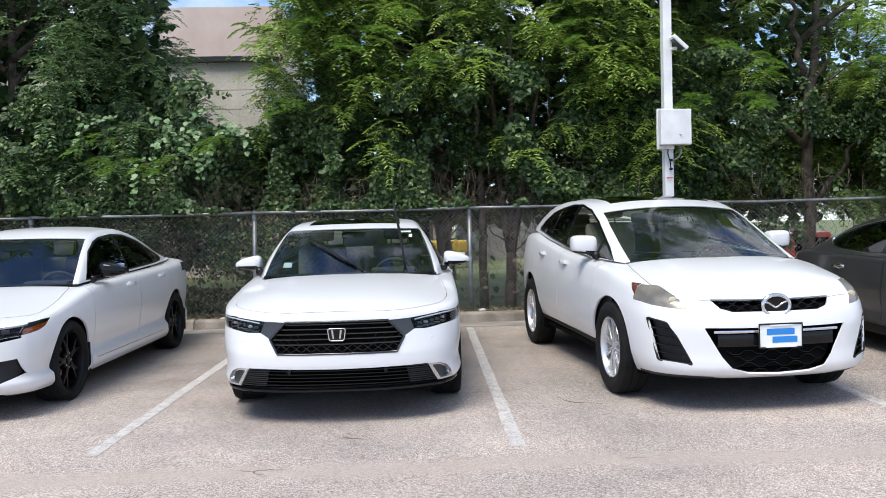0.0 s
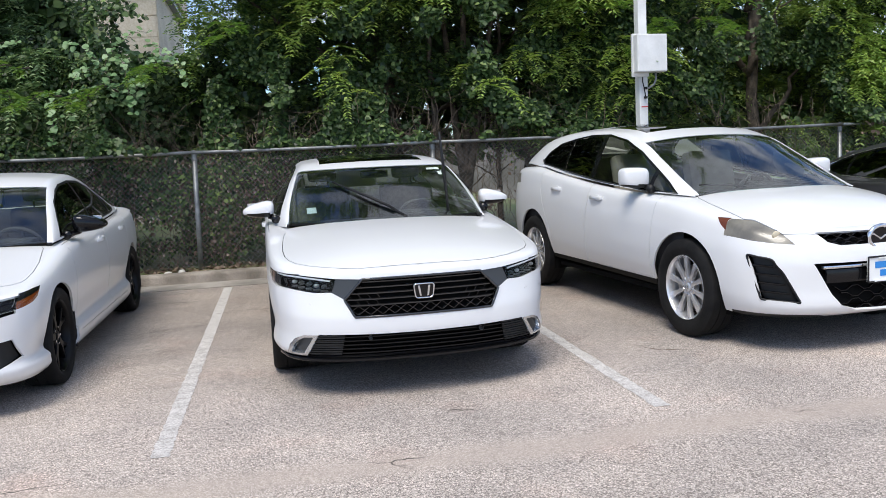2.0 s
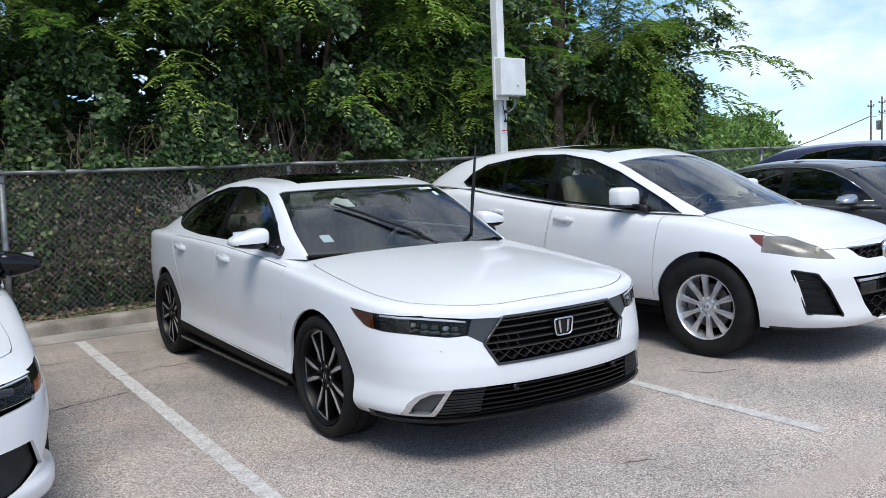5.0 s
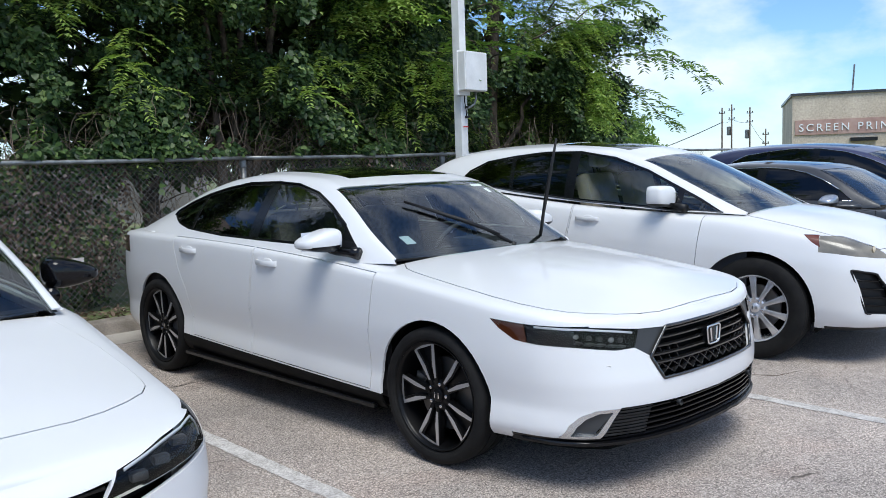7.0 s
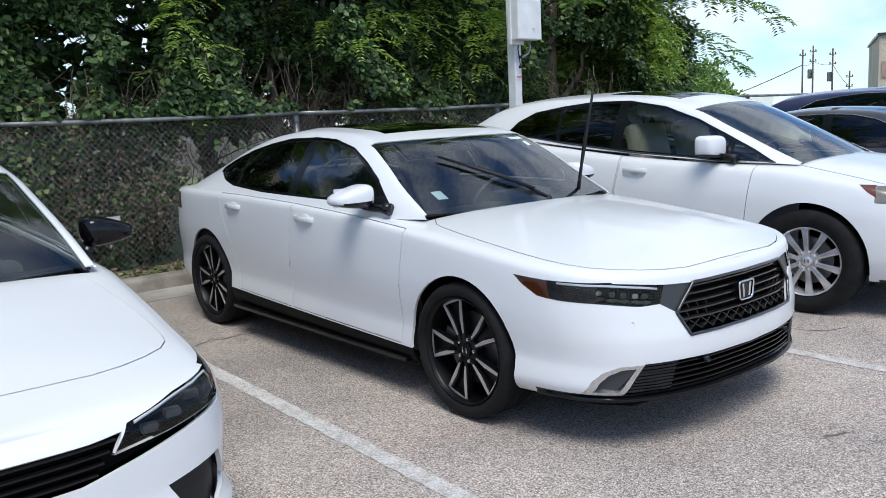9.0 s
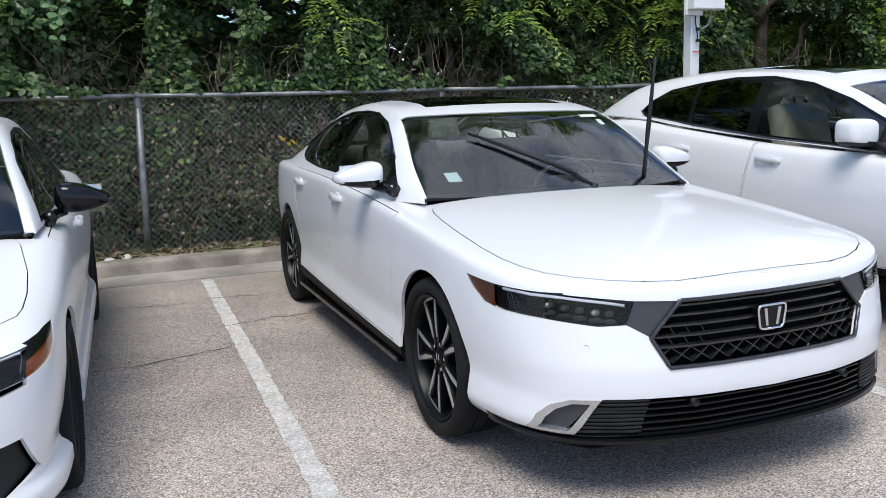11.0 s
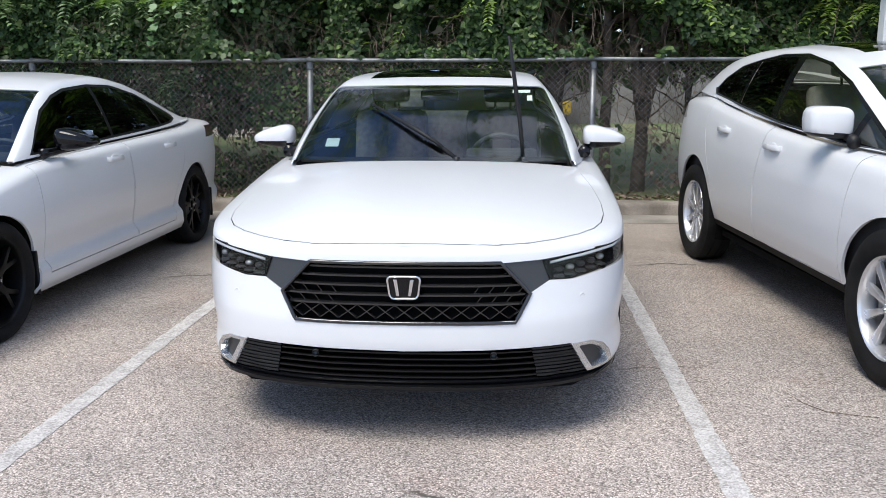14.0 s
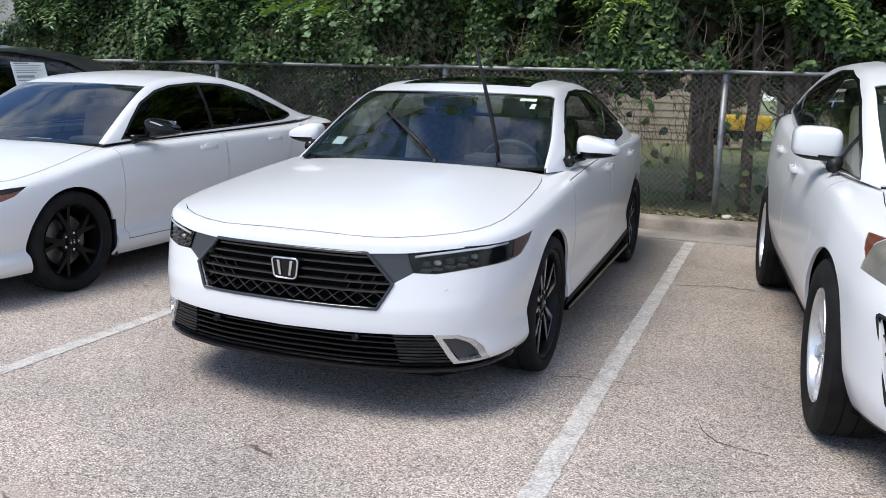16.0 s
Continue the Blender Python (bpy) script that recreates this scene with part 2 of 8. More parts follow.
def inside(p, poly):
    x, y = p
    c = False
    n = len(poly)
    for i in range(n):
        (x0, y0), (x1, y1) = poly[i], poly[i - 1]
        if (y0 > y) != (y1 > y) and x < (x1 - x0) * (y - y0) / (y1 - y0) + x0:
            c = not c
    return c


def rounded(poly, r, n=3):
    """The outline with its corners cut round; r is one radius."""
    out = []
    m = len(poly)
    for i in range(m):
        p, a, b = Vector(poly[i]), Vector(poly[i - 1]), Vector(poly[(i + 1) % m])
        da, db = a - p, b - p
        ra = min(r, da.length * 0.45)
        rb = min(r, db.length * 0.45)
        s, e = p + da.normalized() * ra, p + db.normalized() * rb
        for k in range(n + 1):
            t = k / n
            q = (1 - t) ** 2 * s + 2 * t * (1 - t) * p + t * t * e
            out.append((q.x, q.y))
    return out


# ---- car bodies ----
class Skin:
    """Half of a car's outer skin (x >= 0), from which panels, panes and openings are cut."""

    def __init__(self):
        self.bm = bmesh.new()
        self.i = self.bm.faces.layers.int.new("i")
        self.j = self.bm.faces.layers.int.new("j")
        self.nl = self.bm.verts.layers.float_vector.new("nrm")

    def grid(self, P, j0=0):
        """P: rows of stations by points across, n x m x 3."""
        n, m, _ = P.shape
        bm = self.bm
        vs = [[bm.verts.new(P[a, b]) for b in range(m)] for a in range(n)]
        made = []
        for a in range(n - 1):
            for b in range(m - 1):
                q = [vs[a][b], vs[a + 1][b], vs[a + 1][b + 1], vs[a][b + 1]]
                f = bm.faces.new(q)
                f[self.i], f[self.j] = a, b + j0
                made.append(f)
        return made

    def settle(self):
        """Joins the seams, turns all faces outwards and stores the smooth normals."""
        bm = self.bm
        bmesh.ops.remove_doubles(bm, verts=bm.verts[:], dist=0.0004)
        bmesh.ops.dissolve_degenerate(bm, edges=bm.edges[:], dist=0.0002)
        bm.normal_update()
        for v in bm.verts:
            n = v.normal.copy()
            if v.co.x < 0.001:
                n.x = 0
            v[self.nl] = n.normalized() if n.length > 1e-6 else Vector((0, 0, 1))

    def cut(self, poly, axis, test=None):
        bm = self.bm
        lo = [min(p[k] for p in poly) - 0.002 for k in (0, 1)]
        hi = [max(p[k] for p in poly) + 0.002 for k in (0, 1)]
        ia, ib, ic = {"x": (1, 2, 0), "y": (0, 2, 1), "z": (0, 1, 2)}[axis]

        def near(f):
            n = f.normal
            if axis == "x" and n.x < 0.15 or axis == "y" and n.y > -0.12 or axis == "yr" and n.y < 0.12 or axis == "z" and n.z < 0.2:
                return False
            if test and not test(f.calc_center_median()):
                return False
            a = [v.co[ia] for v in f.verts]
            b = [v.co[ib] for v in f.verts]
            return max(a) > lo[0] and min(a) < hi[0] and max(b) > lo[1] and min(b) < hi[1]
        fs = [f for f in bm.faces if near(f)]
        n = len(poly)
        for k in range(n):
            p, q = poly[k], poly[(k + 1) % n]
            co, d = [0, 0, 0], [0, 0, 0]
            co[ia], co[ib] = p
            d[ia], d[ib] = -(q[1] - p[1]), q[0] - p[0]
            if math.hypot(d[ia], d[ib]) < 1e-7:
                continue
            # only faces that the edge's own stretch touches
            e0 = [min(p[0], q[0]) - 0.003, min(p[1], q[1]) - 0.003]
            e1 = [max(p[0], q[0]) + 0.003, max(p[1], q[1]) + 0.003]
            hit, rest = [], []
            for f in fs:
                a = [v.co[ia] for v in f.verts]
                b = [v.co[ib] for v in f.verts]
                (hit if max(a) > e0[0] and min(a) < e1[0] and max(b) > e0[1] and min(b) < e1[1] else rest).append(f)
            if not hit:
                continue
            es = {e for f in hit for e in f.edges}
            vs = {v for f in hit for v in f.verts}
            r = bmesh.ops.bisect_plane(bm, geom=hit + list(es) + list(vs), dist=1e-5, plane_co=co, plane_no=d)
            fs = [f for f in rest if f.is_valid] + [g for g in r["geom"] if isinstance(g, bmesh.types.BMFace) and g.is_valid]
        out = []
        for f in set(fs):
            c = f.calc_center_median()
            if inside((c[ia], c[ib]), poly):
                out.append(f)
        return out

    def pick(self, fs, keep=False):
        """Takes faces out: verts, normals, faces."""
        idx, vs, ns, out = {}, [], [], []
        for f in fs:
            row = []
            for v in f.verts:
                if v not in idx:
                    idx[v] = len(vs)
                    vs.append(v.co.copy())
                    n = Vector(v[self.nl])
                    ns.append(n.normalized() if n.length > 1e-6 else f.normal.copy())
                row.append(idx[v])
            out.append(row)
        if not keep:
            bmesh.ops.delete(self.bm, geom=list(fs), context="FACES")
        return vs, ns, out


def rim(piece, depth, shrink=0.0, open_mid=True):
    """Draws the edge of a piece in by shrink and folds it inwards by depth."""
    vs, ns, fs = [list(a) for a in piece]
    count = {}
    for f in fs:
        for a, b in zip(f, f[1:] + f[:1]):
            count.setdefault((min(a, b), max(a, b)), []).append((a, b, f))
    edge = [v[0] for v in count.values() if len(v) == 1]
    move = {}
    for a, b, f in edge:
        if open_mid and vs[a].x < 0.0015 and vs[b].x < 0.0015:
            continue
        c = sum((vs[k] for k in f), Vector()) / len(f)
        d = (vs[b] - vs[a])
        if d.length < 1e-7:
            continue
        d.normalize()
        w = (c - vs[a])
        w = (w - d * w.dot(d))
        if w.length < 1e-7:
            continue
        w.normalize()
        for k in (a, b):
            move[k] = move.get(k, Vector()) + w
    if shrink:
        for k, w in move.items():
            if w.length > 1e-6:
                w = w.normalized() * shrink
                if open_mid and vs[k].x < 0.0015:
                    w.x = 0
                vs[k] = vs[k] + w
    if depth:
        for a, b, f in edge:
            if open_mid and vs[a].x < 0.0015 and vs[b].x < 0.0015:
                continue
            o = len(vs)
            n2 = (vs[b] - vs[a]).cross(-ns[a])
            n2 = n2.normalized() if n2.length > 1e-9 else ns[a]
            vs += [vs[a], vs[b], vs[b] - ns[b] * depth, vs[a] - ns[a] * depth]
            ns += [-n2] * 4
            fs.append([o + 1, o, o + 3, o + 2])
    return vs, ns, fs


def pushed(piece, d):
    vs, ns, fs = piece
    return [v - n * d for v, n in zip(vs, ns)], ns, fs


def both(piece):
    vs, ns, fs = piece
    n = len(vs)
    v2 = list(vs) + [Vector((-v.x, v.y, v.z)) for v in vs]
    n2 = list(ns) + [Vector((-v.x, v.y, v.z)) for v in ns]
    f2 = list(fs) + [[n + k for k in f[::-1]] for f in fs]
    return v2, n2, f2


def flipped(piece):
    vs, ns, fs = piece
    return [Vector((-v.x, v.y, v.z)) for v in vs], [Vector((-v.x, v.y, v.z)) for v in ns], [f[::-1] for f in fs]


def panels(name, piece, mat, parent):
    """One part for each separate panel of a body, the largest under the given name."""
    vs, ns, fs = both(piece)
    n = len(piece[0])
    fs = [[k - n if k >= n and abs(vs[k].x) < 0.0015 else k for k in f] for f in fs]
    for k in range(n):
        if abs(vs[k].x) < 0.0015:
            vs[k] = Vector((0, vs[k].y, vs[k].z))
            ns[k] = Vector((0, ns[k].y, ns[k].z)).normalized()
    up = list(range(len(vs)))

    def top(k):
        while up[k] != k:
            up[k] = up[up[k]]
            k = up[k]
        return k
    for f in fs:
        for k in f[1:]:
            up[top(k)] = top(f[0])
    sets = {}
    for f in fs:
        sets.setdefault(top(f[0]), []).append(f)
    # folded edges go to the panel that they touch

    def spot(k):
        return tuple(round(c, 4) for c in vs[k])
    large = [g for g in sets.values() if len(g) >= 20]
    owner = {}
    for g in large:
        for f in list(g):
            for k in f:
                owner.setdefault(spot(k), g)
    for small in sets.values():
        if len(small) < 20:
            g = next((owner[spot(k)] for f in small for k in f if spot(k) in owner), None)
            if g is not None:
                g.extend(small)
    for j, g in enumerate(sorted(large, key=len, reverse=True)):
        used = sorted({k for f in g for k in f})
        at = {k: i for i, k in enumerate(used)}
        mesh_object(name if j == 0 else "body_panel", [vs[k] for k in used], [[at[k] for k in f] for f in g], mat, parent, "", [ns[k] for k in used])


def put(name, piece, mat, parent, label="", side=0):
    """side 0: both halves in one mesh; 1: the x > 0 side; -1: the other."""
    p = both(piece) if side == 0 else piece if side > 0 else flipped(piece)
    return mesh_object(name, p[0], p[2], mat, parent, label, p[1])


def lower_skin(plan, front, side, rear, zbot, ztop, zmid, sharp=2.6, r_top=0.05, n=140, rows=36, cols=18):
    """The tub of a car: walls round the plan, then the bonnet and deck from edge to middle."""
    s = Skin()
    P = np.array(plan, float)
    t = np.concatenate([[0], np.cumsum(np.linalg.norm(np.diff(P, axis=0), axis=1))])
    cur = spline(np.column_stack([t, P]))
    e = np.linspace(0, 1, n)
    e = e + 0.07 * np.sin(2 * np.pi * e) * -1
    tt = e / e[-1] * t[-1]
    X = cur(tt)
    X[0, 0] = X[-1, 0] = 0
    D = np.gradient(X, tt, axis=0)
    D /= np.linalg.norm(D, axis=1)[:, None]
    N = np.column_stack([D[:, 1], -D[:, 0]])
    N[0], N[-1] = (0, -1), (0, 1)
    wf, wr = np.clip(-N[:, 1], 0, 1) ** 1.3, np.clip(N[:, 1], 0, 1) ** 1.3
    ws = np.clip(1 - wf - wr, 0, 1)
    f_front, f_side, f_rear = spline(front), spline(side), spline(rear)
    zb, zt, zm = spline(zbot)(X[:, 1]), spline(ztop)(X[:, 1]), spline(zmid)(X[:, 1])
    G = np.zeros((n, rows + cols, 3))
    for k in range(rows):
        f = k / (rows - 1)
        z = zb + f * (zt - zb)
        off = wf * f_front(np.full(n, f)) + ws * f_side(np.full(n, f)) + wr * f_rear(np.full(n, f))
        u = np.clip((z - (zt - r_top)) / r_top, 0, 1)
        off = off + r_top * 0.8 * (1 - np.sqrt(np.clip(1 - u * u, 0, 1)))
        G[:, k, 0] = np.maximum(X[:, 0] - N[:, 0] * off, 0)
        G[:, k, 1] = X[:, 1] - N[:, 1] * off
        G[:, k, 2] = z
    edge = G[:, rows - 1].copy()
    zm = np.maximum(spline(zmid)(edge[:, 1]), edge[:, 2] - 0.02)
    for c in range(cols):
        u = 1 - (c + 1) / cols
        G[:, rows + c, 0] = edge[:, 0] * u
        G[:, rows + c, 1] = edge[:, 1]
        G[:, rows + c, 2] = zm + (edge[:, 2] - zm) * u ** sharp
    G[0, :, 0] = 0
    G[-1, :, 0] = 0
    s.grid(G)
    s.rows = rows
    s.bm.normal_update()
    probe = max(s.bm.faces, key=lambda q: q.calc_center_median().x)
    if probe.normal.x < 0:
        bmesh.ops.reverse_faces(s.bm, faces=s.bm.faces[:])
    s.settle()
    return s


def upper_skin(belt, rail, mid, n=90, rows=12, cols=25, bulge=0.018, sharp=2.3, soft=2):
    """The glasshouse: walls from belt to roof rail, then screen, roof and back light to the middle."""
    s = Skin()
    R = np.array(rail, float)
    t = np.concatenate([[0], np.cumsum(np.linalg.norm(np.diff(R, axis=0), axis=1))])
    t /= t[-1]
    tt = np.linspace(0, 1, n)
    B, Q, C = [spline(np.column_stack([t, np.array(a, float)]))(tt) for a in (belt, rail, mid)]
    G = np.zeros((n, rows + cols, 3))
    for k in range(rows):
        f = k / (rows - 1)
        G[:, k] = B + (Q - B) * f
        G[:, k, 0] += bulge * math.sin(math.pi * f) * np.clip(np.linalg.norm(Q - B, axis=1) / 0.3, 0, 1)
    for c in range(cols):
        u = 1 - (c + 1) / cols
        G[:, rows + c, 0] = Q[:, 0] * u
        G[:, rows + c, 1] = C[:, 1] + (Q[:, 1] - C[:, 1]) * u ** 2
        G[:, rows + c, 2] = C[:, 2] + (Q[:, 2] - C[:, 2]) * u ** sharp
    for _ in range(soft):
        H = G.copy()
        a, b = rows - 3, rows + 2
        H[:, a:b] = 0.5 * G[:, a:b] + 0.25 * (G[:, a - 1:b - 1] + G[:, a + 1:b + 1])
        G = H
    s.grid(G)
    s.rows, s.cols, s.t = rows, cols, t
    s.key = lambda k: int(round(np.interp(k, range(len(t)), t) * (n - 1)))
    s.bm.normal_update()
    probe = max(s.bm.faces, key=lambda q: q.calc_center_median().x)
    if probe.normal.x < 0:
        bmesh.ops.reverse_faces(s.bm, faces=s.bm.faces[:])
    s.settle()
    return s


def inset(poly, d):
    """The outline drawn in by d all round."""
    n = len(poly)
    area = sum(poly[i - 1][0] * poly[i][1] - poly[i][0] * poly[i - 1][1] for i in range(n))
    sg = 1 if area > 0 else -1
    out = []
    for i in range(n):
        p, a, b = Vector(poly[i]), Vector(poly[i - 1]), Vector(poly[(i + 1) % n])
        d0, d1 = (p - a).normalized(), (b - p).normalized()
        n0, n1 = Vector((-d0.y, d0.x)) * sg, Vector((-d1.y, d1.x)) * sg
        w = n0 + n1
        k = max(w.length_squared / 2, 0.35)
        q = p + w * d / k
        out.append((q.x, q.y))
    return out


def clip(poly, p, q):
    """Keeps the part of the outline to the left of the line p -> q."""
    def side(r):
        return (q[0] - p[0]) * (r[1] - p[1]) - (q[1] - p[1]) * (r[0] - p[0])
    out = []
    for i in range(len(poly)):
        a, b = poly[i - 1], poly[i]
        sa, sb = side(a), side(b)
        if (sa > 0) != (sb > 0):
            t = sa / (sa - sb)
            out.append((a[0] + (b[0] - a[0]) * t, a[1] + (b[1] - a[1]) * t))
        if sb > 0:
            out.append(b)
    return out


def gap_shade(piece, depth=0.009, out=0.007, back=0.010):
    """A dark strip behind the joint round a panel, standing for the shade in the gap."""
    vs, ns, fs = piece
    count = {}
    for f in fs:
        for a, b in zip(f, f[1:] + f[:1]):
            count.setdefault((min(a, b), max(a, b)), []).append((a, b, f))
    V, N, F = [], [], []
    for rows in count.values():
        if len(rows) > 1:
            continue
        a, b, f = rows[0]
        if vs[a].x < 0.0015 and vs[b].x < 0.0015:
            continue
        c = sum((vs[k] for k in f), Vector()) / len(f)
        d = (vs[b] - vs[a])
        if d.length < 1e-7:
            continue
        d.normalize()
        w = c - vs[a]
        w = w - d * w.dot(d)
        if w.length < 1e-7:
            continue
        w.normalize()
        o = len(V)
        e = d * 0.002
        V += [vs[a] - ns[a] * depth - w * out - e, vs[b] - ns[b] * depth - w * out + e, vs[b] - ns[b] * depth + w * back + e, vs[a] - ns[a] * depth + w * back - e]
        N += [ns[a], ns[b], ns[b], ns[a]]
        F.append([o, o + 1, o + 2, o + 3])
    return V, N, F


def surface(piece, axis):
    """The height of a piece over (a, b), by its nearest points."""
    from mathutils import kdtree
    ia, ib, ic = {"x": (1, 2, 0), "y": (0, 2, 1), "z": (0, 1, 2)}[axis]
    vs = piece[0]
    kd = kdtree.KDTree(len(vs))
    for k, v in enumerate(vs):
        kd.insert((v[ia], v[ib], 0), k)
    kd.balance()

    def f(a, b):
        w = s = 0
        for co, k, d in kd.find_n((a, b, 0), 4):
            g = 1 / (d * d + 1e-7)
            w += g
            s += g * vs[k][ic]
        return s / w
    return f


def bar(bm, pts, h, d, up=(0, 0, 1), back=(0, 1, 0)):
    """A bar of height h and depth d whose front runs along pts."""
    up, back = Vector(up), Vector(back)
    rows = []
    for p in pts:
        p = Vector(p)
        rows.append([bm.verts.new(p + up * a + back * b) for a, b in ((-h / 2, d), (-h / 2, d * 0.15), (-h * 0.3, 0), (h * 0.3, 0), (h / 2, d * 0.15), (h / 2, d))])
    for a, b in zip(rows, rows[1:]):
        for k in range(6):
            bm.faces.new((a[k], a[(k + 1) % 6], b[(k + 1) % 6], b[k]))
    bm.faces.new(rows[0][::-1])
    bm.faces.new(rows[-1])
    bmesh.ops.recalc_face_normals(bm, faces=bm.faces[:])
    return bm


def disc_poly(y, z, r, n=44):
    return [(y + r * math.cos(2 * math.pi * k / n), z + r * math.sin(2 * math.pi * k / n)) for k in range(n)]


def spoke_mesh(style, r_out):
    """One spoke of a wheel, standing up from the hub along z; the outer face looks along +x. Returns (black part, bright face)."""
    a, b = bmesh.new(), bmesh.new()
    if style == "machined":
        # slender black spoke with one bright machined flank
        # a pair of slender black arms joined at the rim, edged with bright machined metal
        prism(a, [(-0.022, 0.05), (0.022, 0.05), (0.066, r_out), (-0.066, r_out)], -0.045, -0.022, "x", 0.003)
        for s in (1, -1):
            prism(a, [(s * 0.008, 0.05), (s * 0.027, 0.05), (s * 0.077, r_out), (s * 0.046, r_out), (s * 0.016, 0.15)][::s], -0.035, 0.0, "x", 0.003)
            prism(b, [(s * 0.016, 0.080), (s * 0.026, 0.080), (s * 0.076, r_out - 0.003), (s * 0.060, r_out - 0.003), (s * 0.026, 0.15)][::s], 0.0005, 0.003, "x")
        prism(b, [(-0.058, r_out - 0.014), (0.058, r_out - 0.014), (0.060, r_out - 0.002), (-0.060, r_out - 0.002)], 0.0007, 0.0032, "x")
    elif style == "black":
        prism(a, [(-0.022, 0.05), (0.022, 0.05), (0.020, 0.11), (0.062, r_out), (0.036, r_out), (0.0, 0.135), (-0.036, r_out), (-0.062, r_out), (-0.020, 0.11)], -0.035, 0.0, "x", 0.004)
    else:
        prism(a, [(-0.013, 0.05), (0.013, 0.05), (0.017, 0.14), (0.026, r_out), (-0.026, r_out), (-0.017, 0.14)], -0.030, 0.0, "x", 0.006)
    return a, (b if len(b.faces) else None)


class WheelKit:
    def __init__(self, radius, rim_r, width, style, rim_mat, face_mat, spokes, bolts=5):
        self.spokes, self.bolts = spokes, bolts
        w = width / 2
        h = radius - rim_r
        t = bmesh.new()
        lathe(t, [(-w * 0.75, rim_r * 0.98), (-w * 0.92, rim_r + h * 0.2), (-w, rim_r + h * 0.5), (-w * 0.94, rim_r + h * 0.82), (-w * 0.8, radius * 0.992),
                  (-w * 0.5, radius), (-w * 0.30, radius), (-w * 0.29, radius - 0.007), (-w * 0.24, radius - 0.007), (-w * 0.23, radius),
                  (w * 0.23, radius), (w * 0.24, radius - 0.007), (w * 0.29, radius - 0.007), (w * 0.30, radius), (w * 0.5, radius), (w * 0.8, radius * 0.992),
                  (w * 0.94, rim_r + h * 0.82), (w * 0.985, rim_r + h * 0.62), (w, rim_r + h * 0.5), (w * 0.985, rim_r + h * 0.38), (w * 0.92, rim_r + h * 0.2), (w * 0.86, rim_r + 0.012), (w * 0.75, rim_r * 0.98)], 56)
        bmesh.ops.recalc_face_normals(t, faces=t.faces[:])
        self.tyre = self.data("tyre", t, RUBBER)
        r = bmesh.new()
        face = w * 0.62
        lathe(r, [(-w * 0.8, rim_r * 0.97), (-w * 0.6, rim_r * 0.90), (face - 0.04, rim_r * 0.90), (w * 0.72, rim_r * 0.955), (w * 0.80, rim_r * 0.965), (w * 0.86, rim_r * 1.0), (w * 0.80, rim_r * 1.012), (w * 0.6, rim_r * 0.985)], 56)
        self.rim = self.data("wheel", r, rim_mat)
        self.lip = None
        if style == "machined":
            lp = bmesh.new()
            lathe(lp, [(w * 0.845, rim_r * 0.985), (w * 0.868, rim_r * 0.992), (w * 0.872, rim_r * 1.001), (w * 0.85, rim_r * 1.008)], 56)
            self.lip = self.data("rim_edge", lp, rim_mat)
        hub = bmesh.new()
        lathe(hub, [(face - 0.05, 0.078), (face - 0.010, 0.074), (face - 0.004, 0.064), (face - 0.012, 0.036), (face - 0.012, 0.001)], 28)
        self.hub = self.data("hub", hub, rim_mat)
        cap = bmesh.new()
        lathe(cap, [(face - 0.02, 0.034), (face - 0.002, 0.033), (face + 0.002, 0.028), (face + 0.003, 0.001)], 24)
        self.cap = self.data("centre_cap", cap, rim_mat)
        bd = bmesh.new()
        box(bd, face + 0.003, face + 0.006, -0.016, -0.009, -0.014, 0.014, 0.001)
        box(bd, face + 0.003, face + 0.006, 0.009, 0.016, -0.014, 0.014, 0.001)
        self.badge = self.data("cap_badge", bd, CHROME)
        disc = bmesh.new()
        lathe(disc, [(face - 0.085, 0.02), (face - 0.085, rim_r * 0.68), (face - 0.062, rim_r * 0.68), (face - 0.062, 0.02)], 40)
        self.disc = self.data("brake_disc", disc, DISC_STEEL)
        cal = bmesh.new()
        prism(cal, [(rim_r * c * math.cos(a), rim_r * c * math.sin(a)) for c, a in ((0.5, 2.7), (0.78, 2.7), (0.8, 3.1), (0.78, 3.5), (0.5, 3.5), (0.48, 3.1))], face - 0.10, face - 0.045, "x", 0.006)
        self.caliper = self.data("brake_caliper", cal, DISC_STEEL)
        back = bmesh.new()
        lathe(back, [(-w * 0.7, rim_r * 0.93), (-w * 0.7, 0.01)], 32)
        self.backing = self.data("wheel_back", back, DARK)
        a, b = spoke_mesh(style, rim_r * 0.955)
        bmesh.ops.translate(a, verts=a.verts[:], vec=(face, 0, 0))
        self.spoke = self.data("spoke", a, rim_mat)
        self.face = None
        if b:
            bmesh.ops.translate(b, verts=b.verts[:], vec=(face, 0, 0))
            self.face = self.data("spoke_face", b, face_mat)
        nut = bmesh.new()
        lathe(nut, [(face - 0.02, 0.010), (face + 0.0, 0.009), (face + 0.002, 0.006), (face + 0.002, 0.0005)], 8)
        self.nut = self.data("wheel_nut", nut, CHROME)

    def data(self, name, bm, mat):
        me = bpy.data.meshes.new(name)
        bmesh.ops.recalc_face_normals(bm, faces=bm.faces[:])
        for e in bm.edges:
            if len(e.link_faces) == 2 and e.calc_face_angle(0) > radians(38):
                e.smooth = False
        bm.to_mesh(me)
        bm.free()
        me.materials.append(mat)
        me.polygons.foreach_set("use_smooth", [True] * len(me.polygons))
        return me

